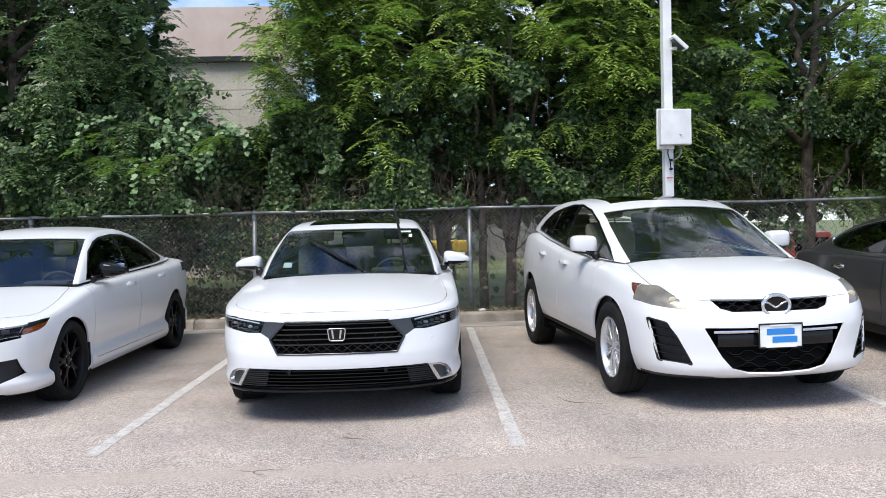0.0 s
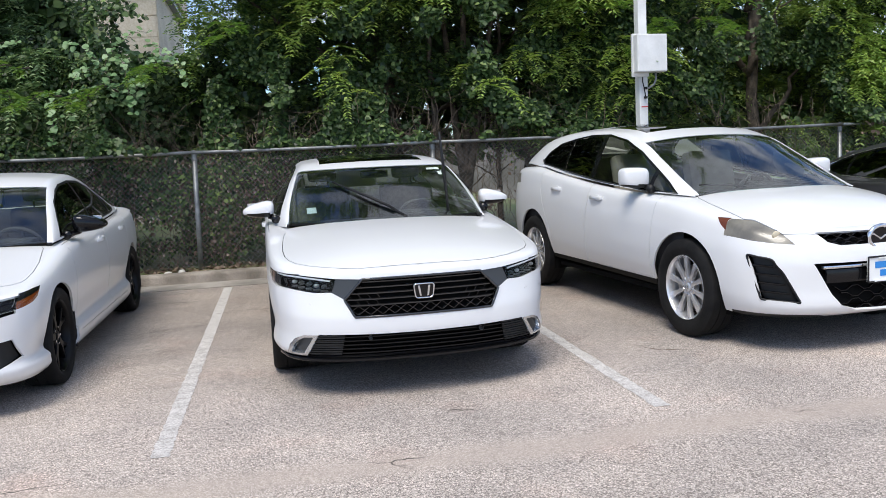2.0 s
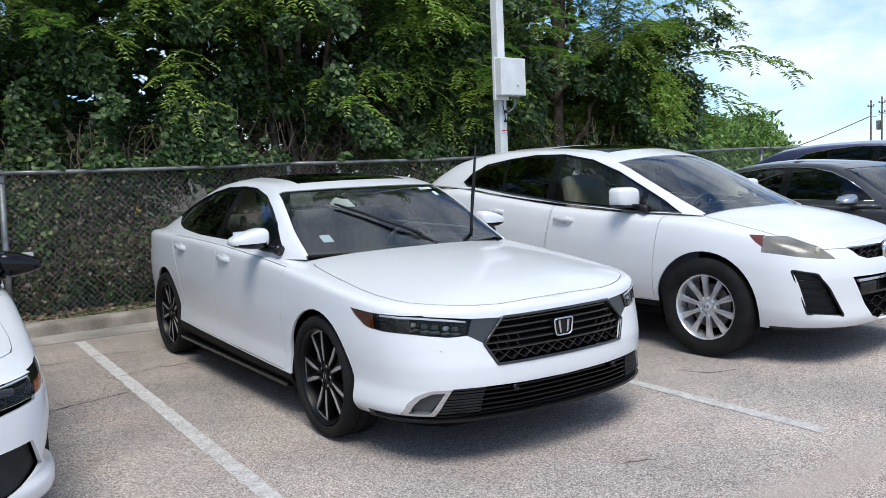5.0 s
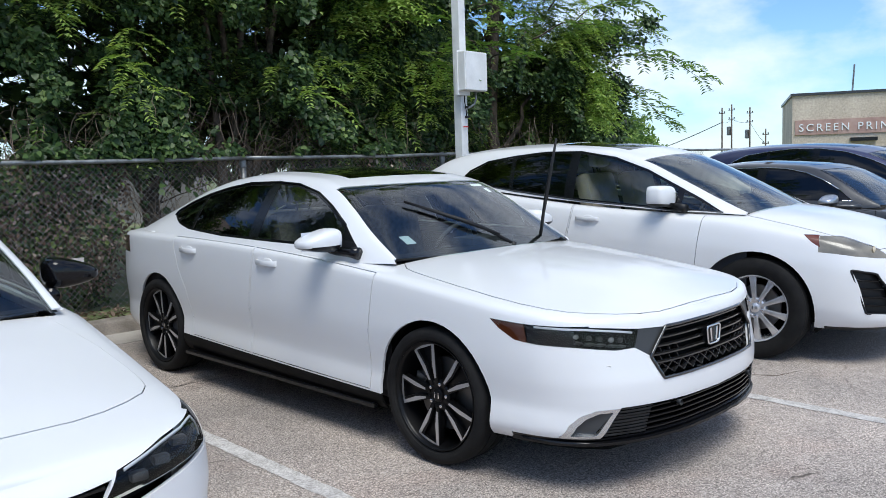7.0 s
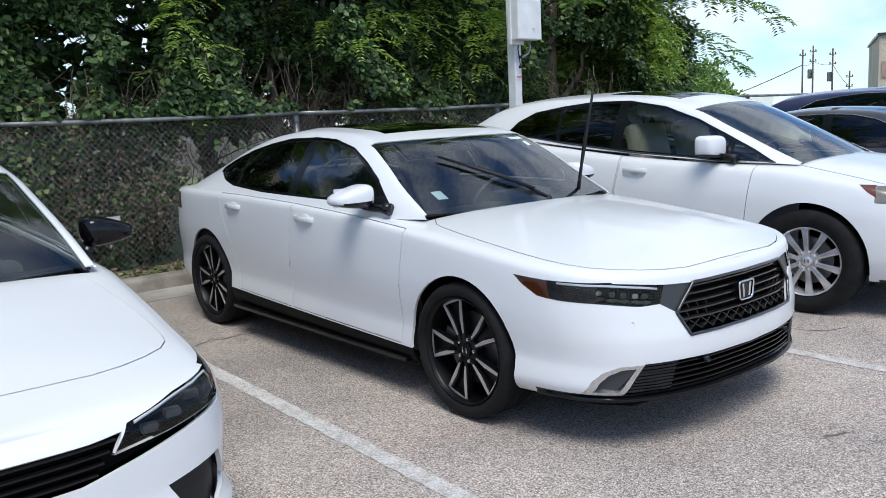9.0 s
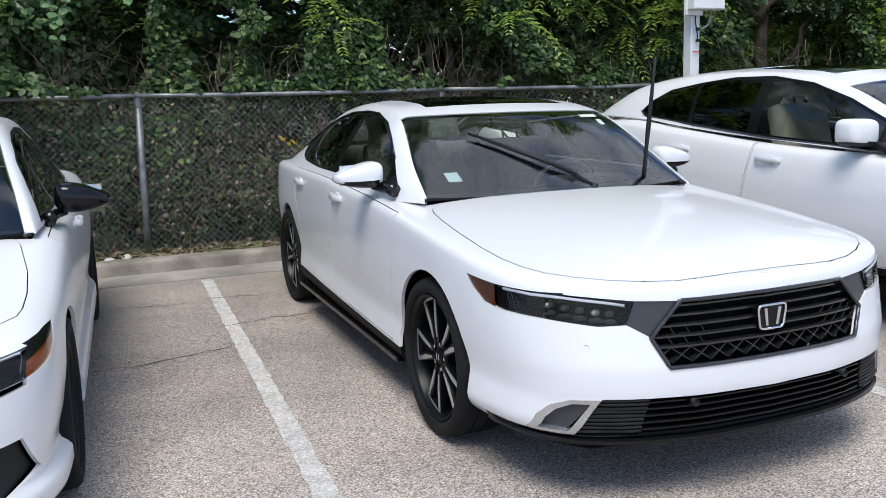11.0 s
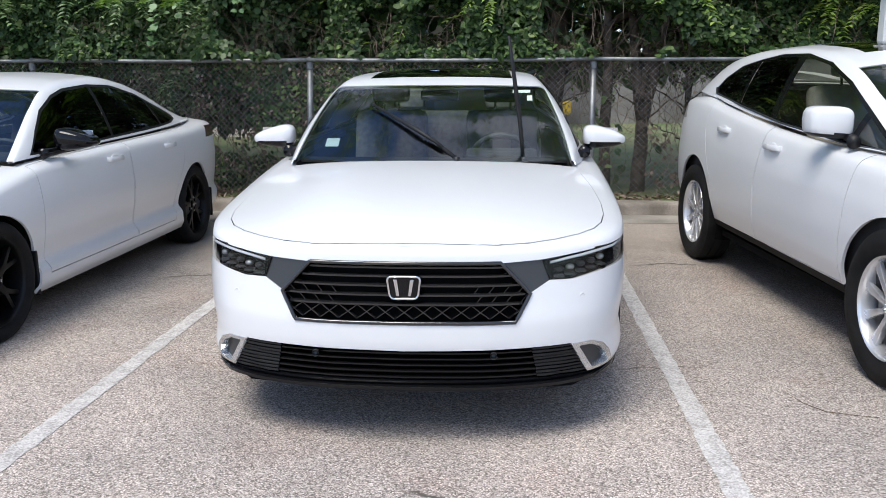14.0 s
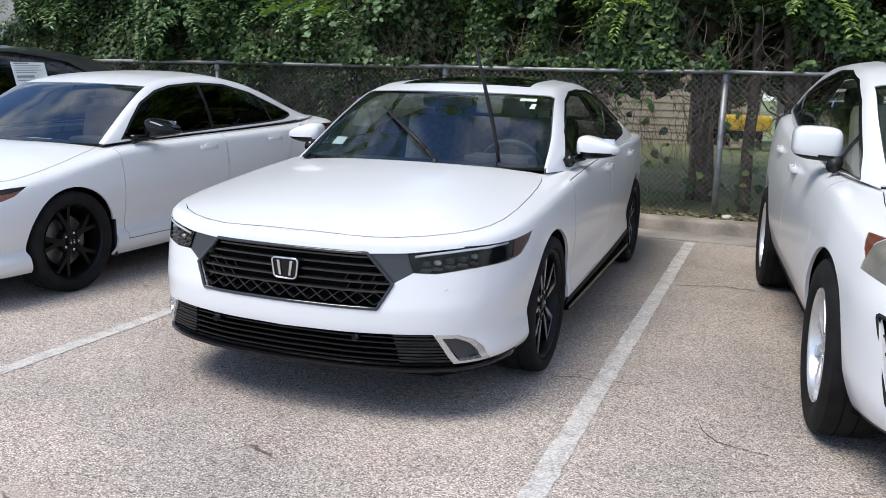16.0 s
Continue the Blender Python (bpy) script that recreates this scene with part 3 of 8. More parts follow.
    def place(self, root, m, turn=0.0):
        w = new("wheel", self.rim)
        w.parent = root
        w.matrix_local = m @ pose(0, 0, 0, turn)

        def sub(name, me, mm=None):
            o = new(name, me)
            o.parent = w
            if mm is not None:
                o.matrix_local = mm
            return o
        sub("tyre", self.tyre)
        sub("hub", self.hub)
        if self.lip:
            sub("rim_edge", self.lip)
        sub("centre_cap", self.cap)
        sub("cap_badge", self.badge, pose(0, 0, 0, -turn))
        sub("brake_disc", self.disc)
        sub("brake_caliper", self.caliper, pose(0, 0, 0, -turn))
        sub("wheel_back", self.backing)
        for k in range(self.spokes):
            mm = pose(0, 0, 0, 360 * k / self.spokes)
            sub("spoke", self.spoke, mm)
            if self.face:
                sub("spoke_face", self.face, mm)
        for k in range(self.bolts):
            sub("wheel_nut", self.nut, pose(0, 0, 0, 36 + 360 * k / self.bolts) @ pose(0, 0, 0.056))
        return w


def seat(root, x, y, z, mat, tilt=14, h=0.62):
    s = part("front_seat", boxed(-0.25, 0.25, -0.26, 0.26, -0.10, 0.10, 0.05, m=pose(0, 0, 0, 6)), mat, root, angle=40)
    s.location = (x, y, z)
    b = part("backrest", boxed(-0.24, 0.24, -0.07, 0.07, 0, h, 0.055), mat, s, angle=40)
    b.matrix_local = pose(0, 0.24, 0.05, -tilt)
    hr = part("headrest", boxed(-0.125, 0.125, -0.045, 0.045, h + 0.04, h + 0.21, 0.04), mat, s, angle=40)
    hr.matrix_local = pose(0, 0.24, 0.05, -tilt + 6)
    for px in (-0.05, 0.05):
        p = part("headrest_post", tube(bmesh.new(), [(px, 0, h - 0.03), (px, 0, h + 0.08)], 0.008, 6), CHROME, s)
        p.matrix_local = pose(0, 0.24, 0.05, -tilt + 3)
    return s


def wing_mirror(root, side, at, size, cap_mat, arm_mat, foot, blunt=0.0):
    """A door mirror: rounded cap, dark base, glass and arm to the door. at: its middle; foot: where the arm meets the door."""
    L, D, H = size
    bm = bmesh.new()
    bmesh.ops.create_uvsphere(bm, u_segments=28, v_segments=16, radius=1.0)
    for v in bm.verts:
        x, y, z = v.co
        e = 0.62 - 0.12 * blunt
        x, y, z = [math.copysign(abs(c) ** e, c) for c in (x, y, z)]
        taper = 1 - (0.60 - 0.52 * blunt) * ((x + 1) / 2) ** 1.5
        y = min(y, 0.55)
        v.co = (x * L / 2, y * D / 2 * (1.1 if y < 0 else 1) + 0.03 * (x + 1) / 2, z * H / 2 * taper + (0.006 if blunt else -0.010) * x)
    for f in bm.faces:
        f.smooth = True
    low = [f for f in bm.faces if f.calc_center_median().z < -H * (0.17 + 0.16 * blunt)]
    base = bmesh.new()
    idx = {}
    for f in low:
        base.faces.new([idx.setdefault(v, base.verts.new(v.co)) if v in idx else idx.setdefault(v, base.verts.new(v.co)) for v in f.verts])
    bmesh.ops.delete(bm, geom=low, context="FACES")
    m = part("door_mirror", bm, cap_mat, root, smooth=True)
    flip = Matrix.Diagonal((side, 1, 1, 1))
    m.data.transform(flip)
    if side < 0:
        m.data.flip_normals()
    m.location = (at[0] * side, at[1], at[2])
    o = part("mirror_base", base, arm_mat, m, smooth=True)
    o.data.transform(flip)
    if side < 0:
        o.data.flip_normals()
    g = part("mirror_glass", boxed(-L * 0.40, L * 0.34, D * 0.29, D * 0.30 + 0.004, -H * 0.34, H * 0.36, 0.0), CHROME, m)
    g.data.transform(flip)
    a = bmesh.new()
    fx, fy, fz = foot[0] - at[0], foot[1] - at[1], foot[2] - at[2]
    tube(a, [(-L * 0.30, 0.0, -H * 0.36), (-L * 0.45, 0.0, -H * 0.42), ((fx - L * 0.5) / 2, fy * 0.6, (fz - H * 0.42) / 2), (fx, fy, fz)], [0.018, 0.022, 0.026, 0.034], 10)
    for v in a.verts:
        v.co.y *= 1.0 if blunt else 1.9
    o = part("mirror_arm", a, arm_mat, m, smooth=True)
    o.data.transform(flip)
    return m


def shell(root, S):
    """All that the cars have in common. Returns the two skins and the front pieces that were cut, by name."""
    low = lower_skin(S["plan"], S["front"], S["side"], S["rear"], S["zbot"], S["ztop"], S["zmid"], S.get("sharp", 2.6), S.get("r_top", 0.05))
    up = upper_skin(S["belt"], S["rail"], S["mid"], bulge=S.get("bulge", 0.018))
    mat = S["paint"]
    got = {}
    # cabin opening in the tub
    hole = [(0, S["mid"][0][1] + 0.03)] + [(b[0] - 0.02, b[1] + 0.02) for b in S["belt"]] + [(0, S["mid"][-1][1] - 0.03)]
    hole = [(-0.01, hole[0][1])] + hole + [(-0.01, hole[-1][1])]
    fs = low.cut(hole, "z", lambda c: c.z > 0.7)
    bmesh.ops.delete(low.bm, geom=fs, context="FACES")
    # lining, taken before the openings are cut
    y0, y1 = S["belt"][0][1] - 0.05, S["belt"][-1][1]
    lining = pushed(low.pick([f for f in low.bm.faces if f.normal.x > 0.3 and y0 < f.calc_center_median().y < y1], keep=True), 0.06)
    put("cabin_lining", lining, CABIN, root)
    got["front"] = surface(low.pick([f for f in low.bm.faces if f.normal.y < -0.1 and f.calc_center_median().y < 1.0], keep=True), "y")
    # wheel arches
    for y, z, r in S["arches"]:
        fs = low.cut(disc_poly(y, z, r), "x", lambda c: c.x > 0.5)
        lip = low.pick(fs)
        bm = bmesh.new()
        n = 26
        a0, a1 = -0.35, math.pi + 0.35
        near = sorted((b, a) for a, b in S["plan"] if a > 0.55)

        def reach(v):
            return min(S["plan_w"] - 0.015, float(np.interp(v, [b for b, _ in near], [a for _, a in near])) - 0.052)
        rows = [[bm.verts.new((reach(y + (r + dr) * math.cos(a0 + (a1 - a0) * k / n)) - x, y + (r + dr) * math.cos(a0 + (a1 - a0) * k / n), z + (r + dr) * math.sin(a0 + (a1 - a0) * k / n))) for k in range(n + 1)] for x, dr in ((0.40, 0.02), (0.05, 0.02), (0.012, 0.004))]
        for a, b in zip(rows, rows[1:]):
            for k in range(n):
                bm.faces.new((a[k], a[k + 1], b[k + 1], b[k]))
        bm.faces.new(rows[0])
        o = part("wheel_arch_liner", bm, DARK, root)
        o2 = new("wheel_arch_liner", o.data.copy())
        o2.data.transform(Matrix.Diagonal((-1, 1, 1, 1)))
        o2.parent = root
    # what the front and the sides carry
    for name, poly, axis, test in S.get("cuts", ()):
        fs = low.cut(poly, axis, test)
        got[name] = low.pick(fs)
    if S.get("tail"):
        fs = low.cut(S["tail"], "x", lambda c: c.x > 0.3)
        piece = low.pick(fs)
        for s in (1, -1):
            put("tail_lamp", piece, S.get("tail_mat", RED_LENS), root, S.get("tail_label", "dark red tail lamp"), side=s)
    # painted joint between roof pillar and rear wing
    tail_end = [b for b in S["belt"] if b[1] > max(p[0] for p in S["dlo"]) - 0.2]
    for s in (1, -1):
        bm = bmesh.new()
        tube(bm, [(s * (x - 0.010), y, z) for x, y, z in tail_end], 0.011, 8)
        part("pillar_joint", bm, mat, root, smooth=True)
    # bonnet and boot lid
    if S.get("hood"):
        fs = low.cut(S["hood"], "z", lambda c: c.y < S["mid"][0][1] + 0.5 and c.z > S.get("hood_z", 0.6))
        piece = low.pick(fs)
        bn = put("bonnet", rim(pushed(piece, -0.002), 0.014, 0.0042), mat, root)
        put("bonnet_gap_shade", pushed(gap_shade(piece), 0.002), DARK, bn)
    doors = []
    for poly in S["doors"]:
        fs = low.cut(poly, "x", lambda c: c.x > 0.4)
        raw = low.pick(fs)
        piece = rim(raw, 0.008, 0.0052)
        doors.append([put("door", piece, mat, root, side=s) for s in (1, -1)])
        for ob, s in zip(doors[-1], (1, -1)):
            put("door_gap_shade", gap_shade(raw), DARK, ob, side=s)
    got["doors"] = doors
    if S.get("sill"):
        fs = low.cut(S["sill"], "x", lambda c: c.x > 0.4)
        piece = low.pick(fs)
        for s in (1, -1):
            put("side_skirt", rim(piece, 0.01, 0.0), S.get("sill_mat", GLOSS_BLACK), root, side=s)
    # glasshouse: side glass
    D = S["dlo"]
    fs = up.cut(D, "x")
    keep_dlo = up.pick(fs, keep=True)
    got["dlo_surf"] = surface(keep_dlo, "x")
    for poly, gm, owner in S["windows"]:
        fs = up.cut(poly, "x")
        piece = up.pick(fs)
        for s, d in ((1, 0), (-1, 1)):
            w = put("side_window", pushed(piece, 0.005), gm, doors[owner][d] if owner is not None and owner < len(doors) else root, side=s)
            w.visible_shadow = False
    fs = [f for f in up.bm.faces if f.normal.x > 0.15 and inside((f.calc_center_median().y, f.calc_center_median().z), D)]
    piece = up.pick(fs)
    for s in (1, -1):
        put("window_frame", pushed(piece, 0.003), S.get("frame_mat", GLOSS_BLACK), root, side=s)
    if S.get("dlo_trim"):
        bm = bmesh.new()
        pts = [(got["dlo_surf"](y, z) + 0.002, y, z) for y, z in S["dlo_trim"]]
        tube(bm, pts, 0.006, 6)
        o = part("window_trim", bm, S.get("trim_mat", CHROME), root, smooth=True)
        o2 = new("window_trim", o.data.copy())
        o2.data.transform(Matrix.Diagonal((-1, 1, 1, 1)))
        o2.parent = root

    # screens and roof glass follow the rows of the skin
    def lid(k0, k1, u0, u1):
        a, b = up.key(k0), up.key(k1)
        c0, c1 = up.rows - 1 + round((1 - u1) * up.cols), up.rows - 1 + round((1 - u0) * up.cols)
        return [f for f in up.bm.faces if a <= f[up.i] < b and c0 <= f[up.j] < c1]
    k0, k1, u = S["screen"]
    piece = up.pick(lid(k0, k1, 0, u))
    got["screen"] = piece
    w = put("windscreen", pushed(piece, 0.003), S.get("screen_mat", GLASS_FRONT), root)
    w.visible_shadow = False
    if S.get("backlight"):
        k0, k1, u = S["backlight"]
        w = put("rear_window", pushed(up.pick(lid(k0, k1, 0, u)), 0.003), S.get("back_mat", GLASS_DARK), root)
        w.visible_shadow = False
    if S.get("sunroof"):
        k0, k1, u = S["sunroof"]
        piece = up.pick(lid(k0, k1, 0, u))
        put("sunroof", pushed(rim(piece, 0.01, 0.002), 0.002), GLASS_ROOF, root)
        put("sunroof_shade", pushed(piece, 0.03), CABIN, root)
    rest = up.pick(up.bm.faces[:])
    put("roof", rim(rest, 0.008), S.get("roof_mat", mat), root)
    put("headliner", pushed(rest, 0.022), S.get("liner_mat", CLOTH_GREY), root)
    up.bm.free()
    # underside and floor
    bm = bmesh.new()
    zf = S.get("floor", 0.24)
    pl = [(max(x - 0.09, 0), min(max(y, 0.16), S["plan"][-1][1] - 0.14)) for x, y in S["plan"]]
    a1, a2 = S["arches"][0], S["arches"][-1]

    def waist(x, y):
        for ay, az, ar in (a1, a2):
            if abs(y - ay) < ar:
                return min(x, S["plan_w"] - 0.42)
        return x
    ring = []
    for (xa, ya), (xb, yb) in zip(pl, pl[1:]):
        for t in np.linspace(0, 1, 9)[:-1]:
            ring.append((xa + (xb - xa) * t, ya + (yb - ya) * t))
    ring = [(waist(x, y), y) for x, y in ring]
    ring = [(x, y) for x, y in ring if x > 0.02]
    full = ring + [(-x, y) for x, y in ring[::-1]]
    prism(bm, full, zf - 0.04, zf, "z")
    part("underbody", bm, DARK, root)
    return low, up, got


def cabin(root, S, seat_mat, y_front, dash_y, dash_z, floor=0.25, wheel_x=0.36, hw=0.72):
    bm = bmesh.new()
    prism(bm, [(dash_y - 0.32, dash_z - 0.30), (dash_y - 0.32, dash_z - 0.03), (dash_y - 0.1, dash_z), (dash_y + 0.13, dash_z - 0.02), (dash_y + 0.20, dash_z - 0.10), (dash_y + 0.12, dash_z - 0.40), (dash_y - 0.1, dash_z - 0.5)], -hw, hw, "x", 0.012)
    part("dashboard", bm, CABIN, root, angle=40)
    part("instrument_hood", boxed(wheel_x - 0.20, wheel_x + 0.20, dash_y - 0.02, dash_y + 0.17, dash_z - 0.04, dash_z + 0.045, 0.03), CABIN, root, angle=40)
    st = part("steering_wheel", lathe(bmesh.new(), [(0.016 * math.cos(a), 0.185 + 0.016 * math.sin(a)) for a in [2 * math.pi * k / 8 for k in range(9)]], 32, "z"), CABIN, root, smooth=True)
    st.matrix_local = pose(wheel_x, dash_y + 0.33, dash_z - 0.06, -66)
    hub = boxed(-0.17, 0.17, -0.03, 0.03, -0.015, 0.015, 0.01)
    box(hub, -0.055, 0.055, -0.16, 0.05, -0.02, 0.02, 0.012)
    part("wheel_hub", hub, CABIN, st, angle=40)
    for x in (0.37, -0.37):
        seat(root, x, y_front, floor + 0.24, seat_mat)
    b = part("rear_bench", boxed(-0.62, 0.62, -0.26, 0.26, -0.1, 0.12, 0.06), seat_mat, root, angle=40)
    b.location = (0, y_front + 0.92, floor + 0.24)
    c = part("rear_backrest", boxed(-0.62, 0.62, -0.08, 0.08, 0, 0.6, 0.06), seat_mat, root, angle=40)
    c.matrix_local = pose(0, y_front + 1.2, floor + 0.28, -22)
    for x in (0.36, -0.36):
        h = part("rear_headrest", boxed(-0.12, 0.12, -0.045, 0.045, 0.62, 0.76, 0.04), seat_mat, root, angle=40)
        h.matrix_local = pose(x, y_front + 1.2, floor + 0.28, -22)
    part("centre_console", boxed(-0.11, 0.11, dash_y + 0.1, y_front + 0.3, floor, floor + 0.34, 0.03), CABIN, root, angle=40)


def handle(door_pair, skin_x, y, z, mat, length=0.21, slope=0.0):
    """A pull handle on each of a pair of doors, over a shallow dished cup."""
    for ob, s in zip(door_pair, (1, -1)):
        x = skin_x
        b = bmesh.new()
        pts = [(x - 0.004, y - length / 2, z), (x + 0.016, y - length / 2 + 0.02, z), (x + 0.022, y, z + slope / 2), (x + 0.016, y + length / 2 - 0.02, z + slope), (x - 0.004, y + length / 2, z + slope)]
        rows = []
        for p in pts:
            rows.append([b.verts.new((p[0] + dx, p[1], p[2] + dz)) for dx, dz in ((-0.010, -0.013), (0.002, -0.016), (0.006, -0.008), (0.006, 0.008), (0.002, 0.016), (-0.010, 0.013))])
        for p, q in zip(rows, rows[1:]):
            for k in range(6):
                b.faces.new((p[k], p[(k + 1) % 6], q[(k + 1) % 6], q[k]))
        b.faces.new(rows[0])
        b.faces.new(rows[-1])
        for v in b.verts:
            v.co.x *= s
        bmesh.ops.recalc_face_normals(b, faces=b.faces[:])
        part("door_handle", b, mat, ob, angle=50)
        c = bmesh.new()
        bmesh.ops.create_uvsphere(c, u_segments=18, v_segments=8, radius=1.0, matrix=Matrix.Translation((s * (x - 0.002), y - 0.01, z + slope / 2)) @ Matrix.Diagonal((0.006, 0.055, 0.030, 1)))
        part("handle_cup", c, mat, ob, smooth=True)


# ---- ground, kerb and fence ----
def paving():
    """Worn chip seal: pale and dark stone chips, patches of dust, tyre-worn tan bands."""
    m = material("worn chip-seal paving", (0.3, 0.28, 0.26), 0.92, spec=0.25)
    t, L = m.node_tree, m.node_tree.links.new
    b = t.nodes["Principled BSDF"]
    tc = node(m, "ShaderNodeTexCoord")
    chips = node(m, "ShaderNodeTexVoronoi", Scale=170.0)
    L(tc.outputs["Object"], chips.inputs["Vector"])
    sep = node(m, "ShaderNodeSeparateColor")
    L(chips.outputs["Color"], sep.inputs["Color"])
    ramp = node(m, "ShaderNodeValToRGB")
    e = ramp.color_ramp.elements
    e[0].position, e[0].color = 0.0, (0.13, 0.119, 0.108, 1)
    e[1].position, e[1].color = 1.0, (0.78, 0.73, 0.68, 1)
    for p, c in ((0.22, (0.325, 0.300, 0.278, 1)), (0.55, (0.475, 0.434, 0.400, 1)), (0.85, (0.585, 0.542, 0.503, 1))):
        q = e.new(p)
        q.color = c
    L(sep.outputs["Red"], ramp.inputs["Fac"])
    fine = node(m, "ShaderNodeTexNoise", Scale=260.0, Detail=3)
    L(tc.outputs["Object"], fine.inputs["Vector"])
    mx0 = node(m, "ShaderNodeMix")
    mx0.data_type, mx0.blend_type = "RGBA", "OVERLAY"
    mx0.inputs[0].default_value = 0.35
    gap = node(m, "ShaderNodeMapRange")
    gap.inputs["From Min"].default_value, gap.inputs["From Max"].default_value = 0.42, 0.85
    gap.inputs["To Max"].default_value = 0.75
    L(chips.outputs["Distance"], gap.inputs["Value"])
    mxg = node(m, "ShaderNodeMix")
    mxg.data_type = "RGBA"
    mxg.inputs[7].default_value = (0.11, 0.10, 0.09, 1)
    L(gap.outputs["Result"], mxg.inputs[0])
    L(ramp.outputs["Color"], mxg.inputs[6])
    L(mxg.outputs[2], mx0.inputs[6])
    L(fine.outputs["Fac"], mx0.inputs[7])
    # wide pale and pinkish patches
    big = node(m, "ShaderNodeTexNoise", Scale=0.55, Detail=7, Roughness=0.62)
    L(tc.outputs["Object"], big.inputs["Vector"])
    r2 = node(m, "ShaderNodeValToRGB")
    r2.color_ramp.elements[0].position, r2.color_ramp.elements[1].position = 0.35, 0.68
    r2.color_ramp.elements[0].color, r2.color_ramp.elements[1].color = (0.79, 0.755, 0.735, 1), (1.32, 1.225, 1.155, 1)
    L(big.outputs["Fac"], r2.inputs["Fac"])
    mx1 = node(m, "ShaderNodeMix")
    mx1.data_type, mx1.blend_type = "RGBA", "MULTIPLY"
    mx1.inputs[0].default_value = 1
    L(mx0.outputs[2], mx1.inputs[6])
    L(r2.outputs["Color"], mx1.inputs[7])
    pink = node(m, "ShaderNodeTexNoise", Scale=1.7, Detail=5)
    L(tc.outputs["Object"], pink.inputs["Vector"])
    pr = node(m, "ShaderNodeMapRange")
    pr.inputs["From Min"].default_value, pr.inputs["From Max"].default_value = 0.55, 0.75
    pr.inputs["To Max"].default_value = 0.45
    L(pink.outputs["Fac"], pr.inputs["Value"])
    mx2 = node(m, "ShaderNodeMix")
    mx2.data_type, mx2.blend_type = "RGBA", "MULTIPLY"
    mx2.inputs[7].default_value = (1.06, 0.90, 0.85, 1)
    L(pr.outputs["Result"], mx2.inputs[0])
    L(mx1.outputs[2], mx2.inputs[6])
    # a rubbed tan band along the row of bays
    xyz = node(m, "ShaderNodeSeparateXYZ")
    L(tc.outputs["Object"], xyz.inputs["Vector"])
    wob = node(m, "ShaderNodeTexNoise", Scale=0.8, Detail=6)
    L(tc.outputs["Object"], wob.inputs["Vector"])
    ma = node(m, "ShaderNodeMath")
    ma.operation = "MULTIPLY_ADD"
    ma.inputs[1].default_value, ma.inputs[2].default_value = 0.35, -0.175
    L(wob.outputs["Fac"], ma.inputs[0])
    mb = node(m, "ShaderNodeMath")
    L(xyz.outputs["Y"], mb.inputs[0])
    L(ma.outputs["Value"], mb.inputs[1])
    mc = node(m, "ShaderNodeMath")
    mc.operation = "SUBTRACT"
    mc.inputs[1].default_value = 4.72
    L(mb.outputs["Value"], mc.inputs[0])
    md = node(m, "ShaderNodeMath")
    md.operation = "ABSOLUTE"
    L(mc.outputs["Value"], md.inputs[0])
    mr = node(m, "ShaderNodeMapRange")
    mr.inputs["From Min"].default_value, mr.inputs["From Max"].default_value = 0.20, 0.06
    mr.inputs["To Max"].default_value = 0.6
    L(md.outputs["Value"], mr.inputs["Value"])
    mx3 = node(m, "ShaderNodeMix")
    mx3.data_type = "RGBA"
    mx3.inputs[7].default_value = (0.40, 0.335, 0.285, 1)
    L(mr.outputs["Result"], mx3.inputs[0])
    L(mx2.outputs[2], mx3.inputs[6])
    # darker from the bays to the kerb than in the lane, with a ragged edge
    ragged_y = node(m, "ShaderNodeMath")
    ragged_y.operation = "MULTIPLY_ADD"
    ragged_y.inputs[1].default_value = 2.4
    L(big.outputs["Fac"], ragged_y.inputs[0])
    L(xyz.outputs["Y"], ragged_y.inputs[2])
    bay_dark = node(m, "ShaderNodeMapRange")
    bay_dark.inputs["From Min"].default_value, bay_dark.inputs["From Max"].default_value = 7.0, 10.2
    bay_dark.inputs["To Max"].default_value = 0.9
    L(ragged_y.outputs["Value"], bay_dark.inputs["Value"])
    mx4 = node(m, "ShaderNodeMix")
    mx4.data_type, mx4.blend_type = "RGBA", "MULTIPLY"
    mx4.inputs[7].default_value = (0.74, 0.735, 0.73, 1)
    L(bay_dark.outputs["Result"], mx4.inputs[0])
    L(mx3.outputs[2], mx4.inputs[6])
    # hairline cracks, broken off here and there
    warp = node(m, "ShaderNodeTexNoise", Scale=2.2, Detail=6)
    L(tc.outputs["Object"], warp.inputs["Vector"])
    shift = node(m, "ShaderNodeMix")
    shift.data_type, shift.blend_type = "RGBA", "ADD"
    shift.inputs[0].default_value = 0.28
    L(tc.outputs["Object"], shift.inputs[6])
    L(warp.outputs["Color"], shift.inputs[7])
    net = node(m, "ShaderNodeTexVoronoi", Scale=0.75)
    net.feature = "DISTANCE_TO_EDGE"
    L(shift.outputs[2], net.inputs["Vector"])
    thin = node(m, "ShaderNodeMapRange")
    thin.inputs["From Min"].default_value, thin.inputs["From Max"].default_value = 0.0045, 0.0015
    L(net.outputs["Distance"], thin.inputs["Value"])
    gate = node(m, "ShaderNodeMapRange")
    gate.inputs["From Min"].default_value, gate.inputs["From Max"].default_value = 0.54, 0.64
    L(pink.outputs["Fac"], gate.inputs["Value"])
    both_on = node(m, "ShaderNodeMath")
    both_on.operation = "MULTIPLY"
    L(thin.outputs["Result"], both_on.inputs[0])
    L(gate.outputs["Result"], both_on.inputs[1])
    mx5 = node(m, "ShaderNodeMix")
    mx5.data_type = "RGBA"
    mx5.inputs[7].default_value = (0.10, 0.085, 0.072, 1)
    L(both_on.outputs["Value"], mx5.inputs[0])
    L(mx4.outputs[2], mx5.inputs[6])
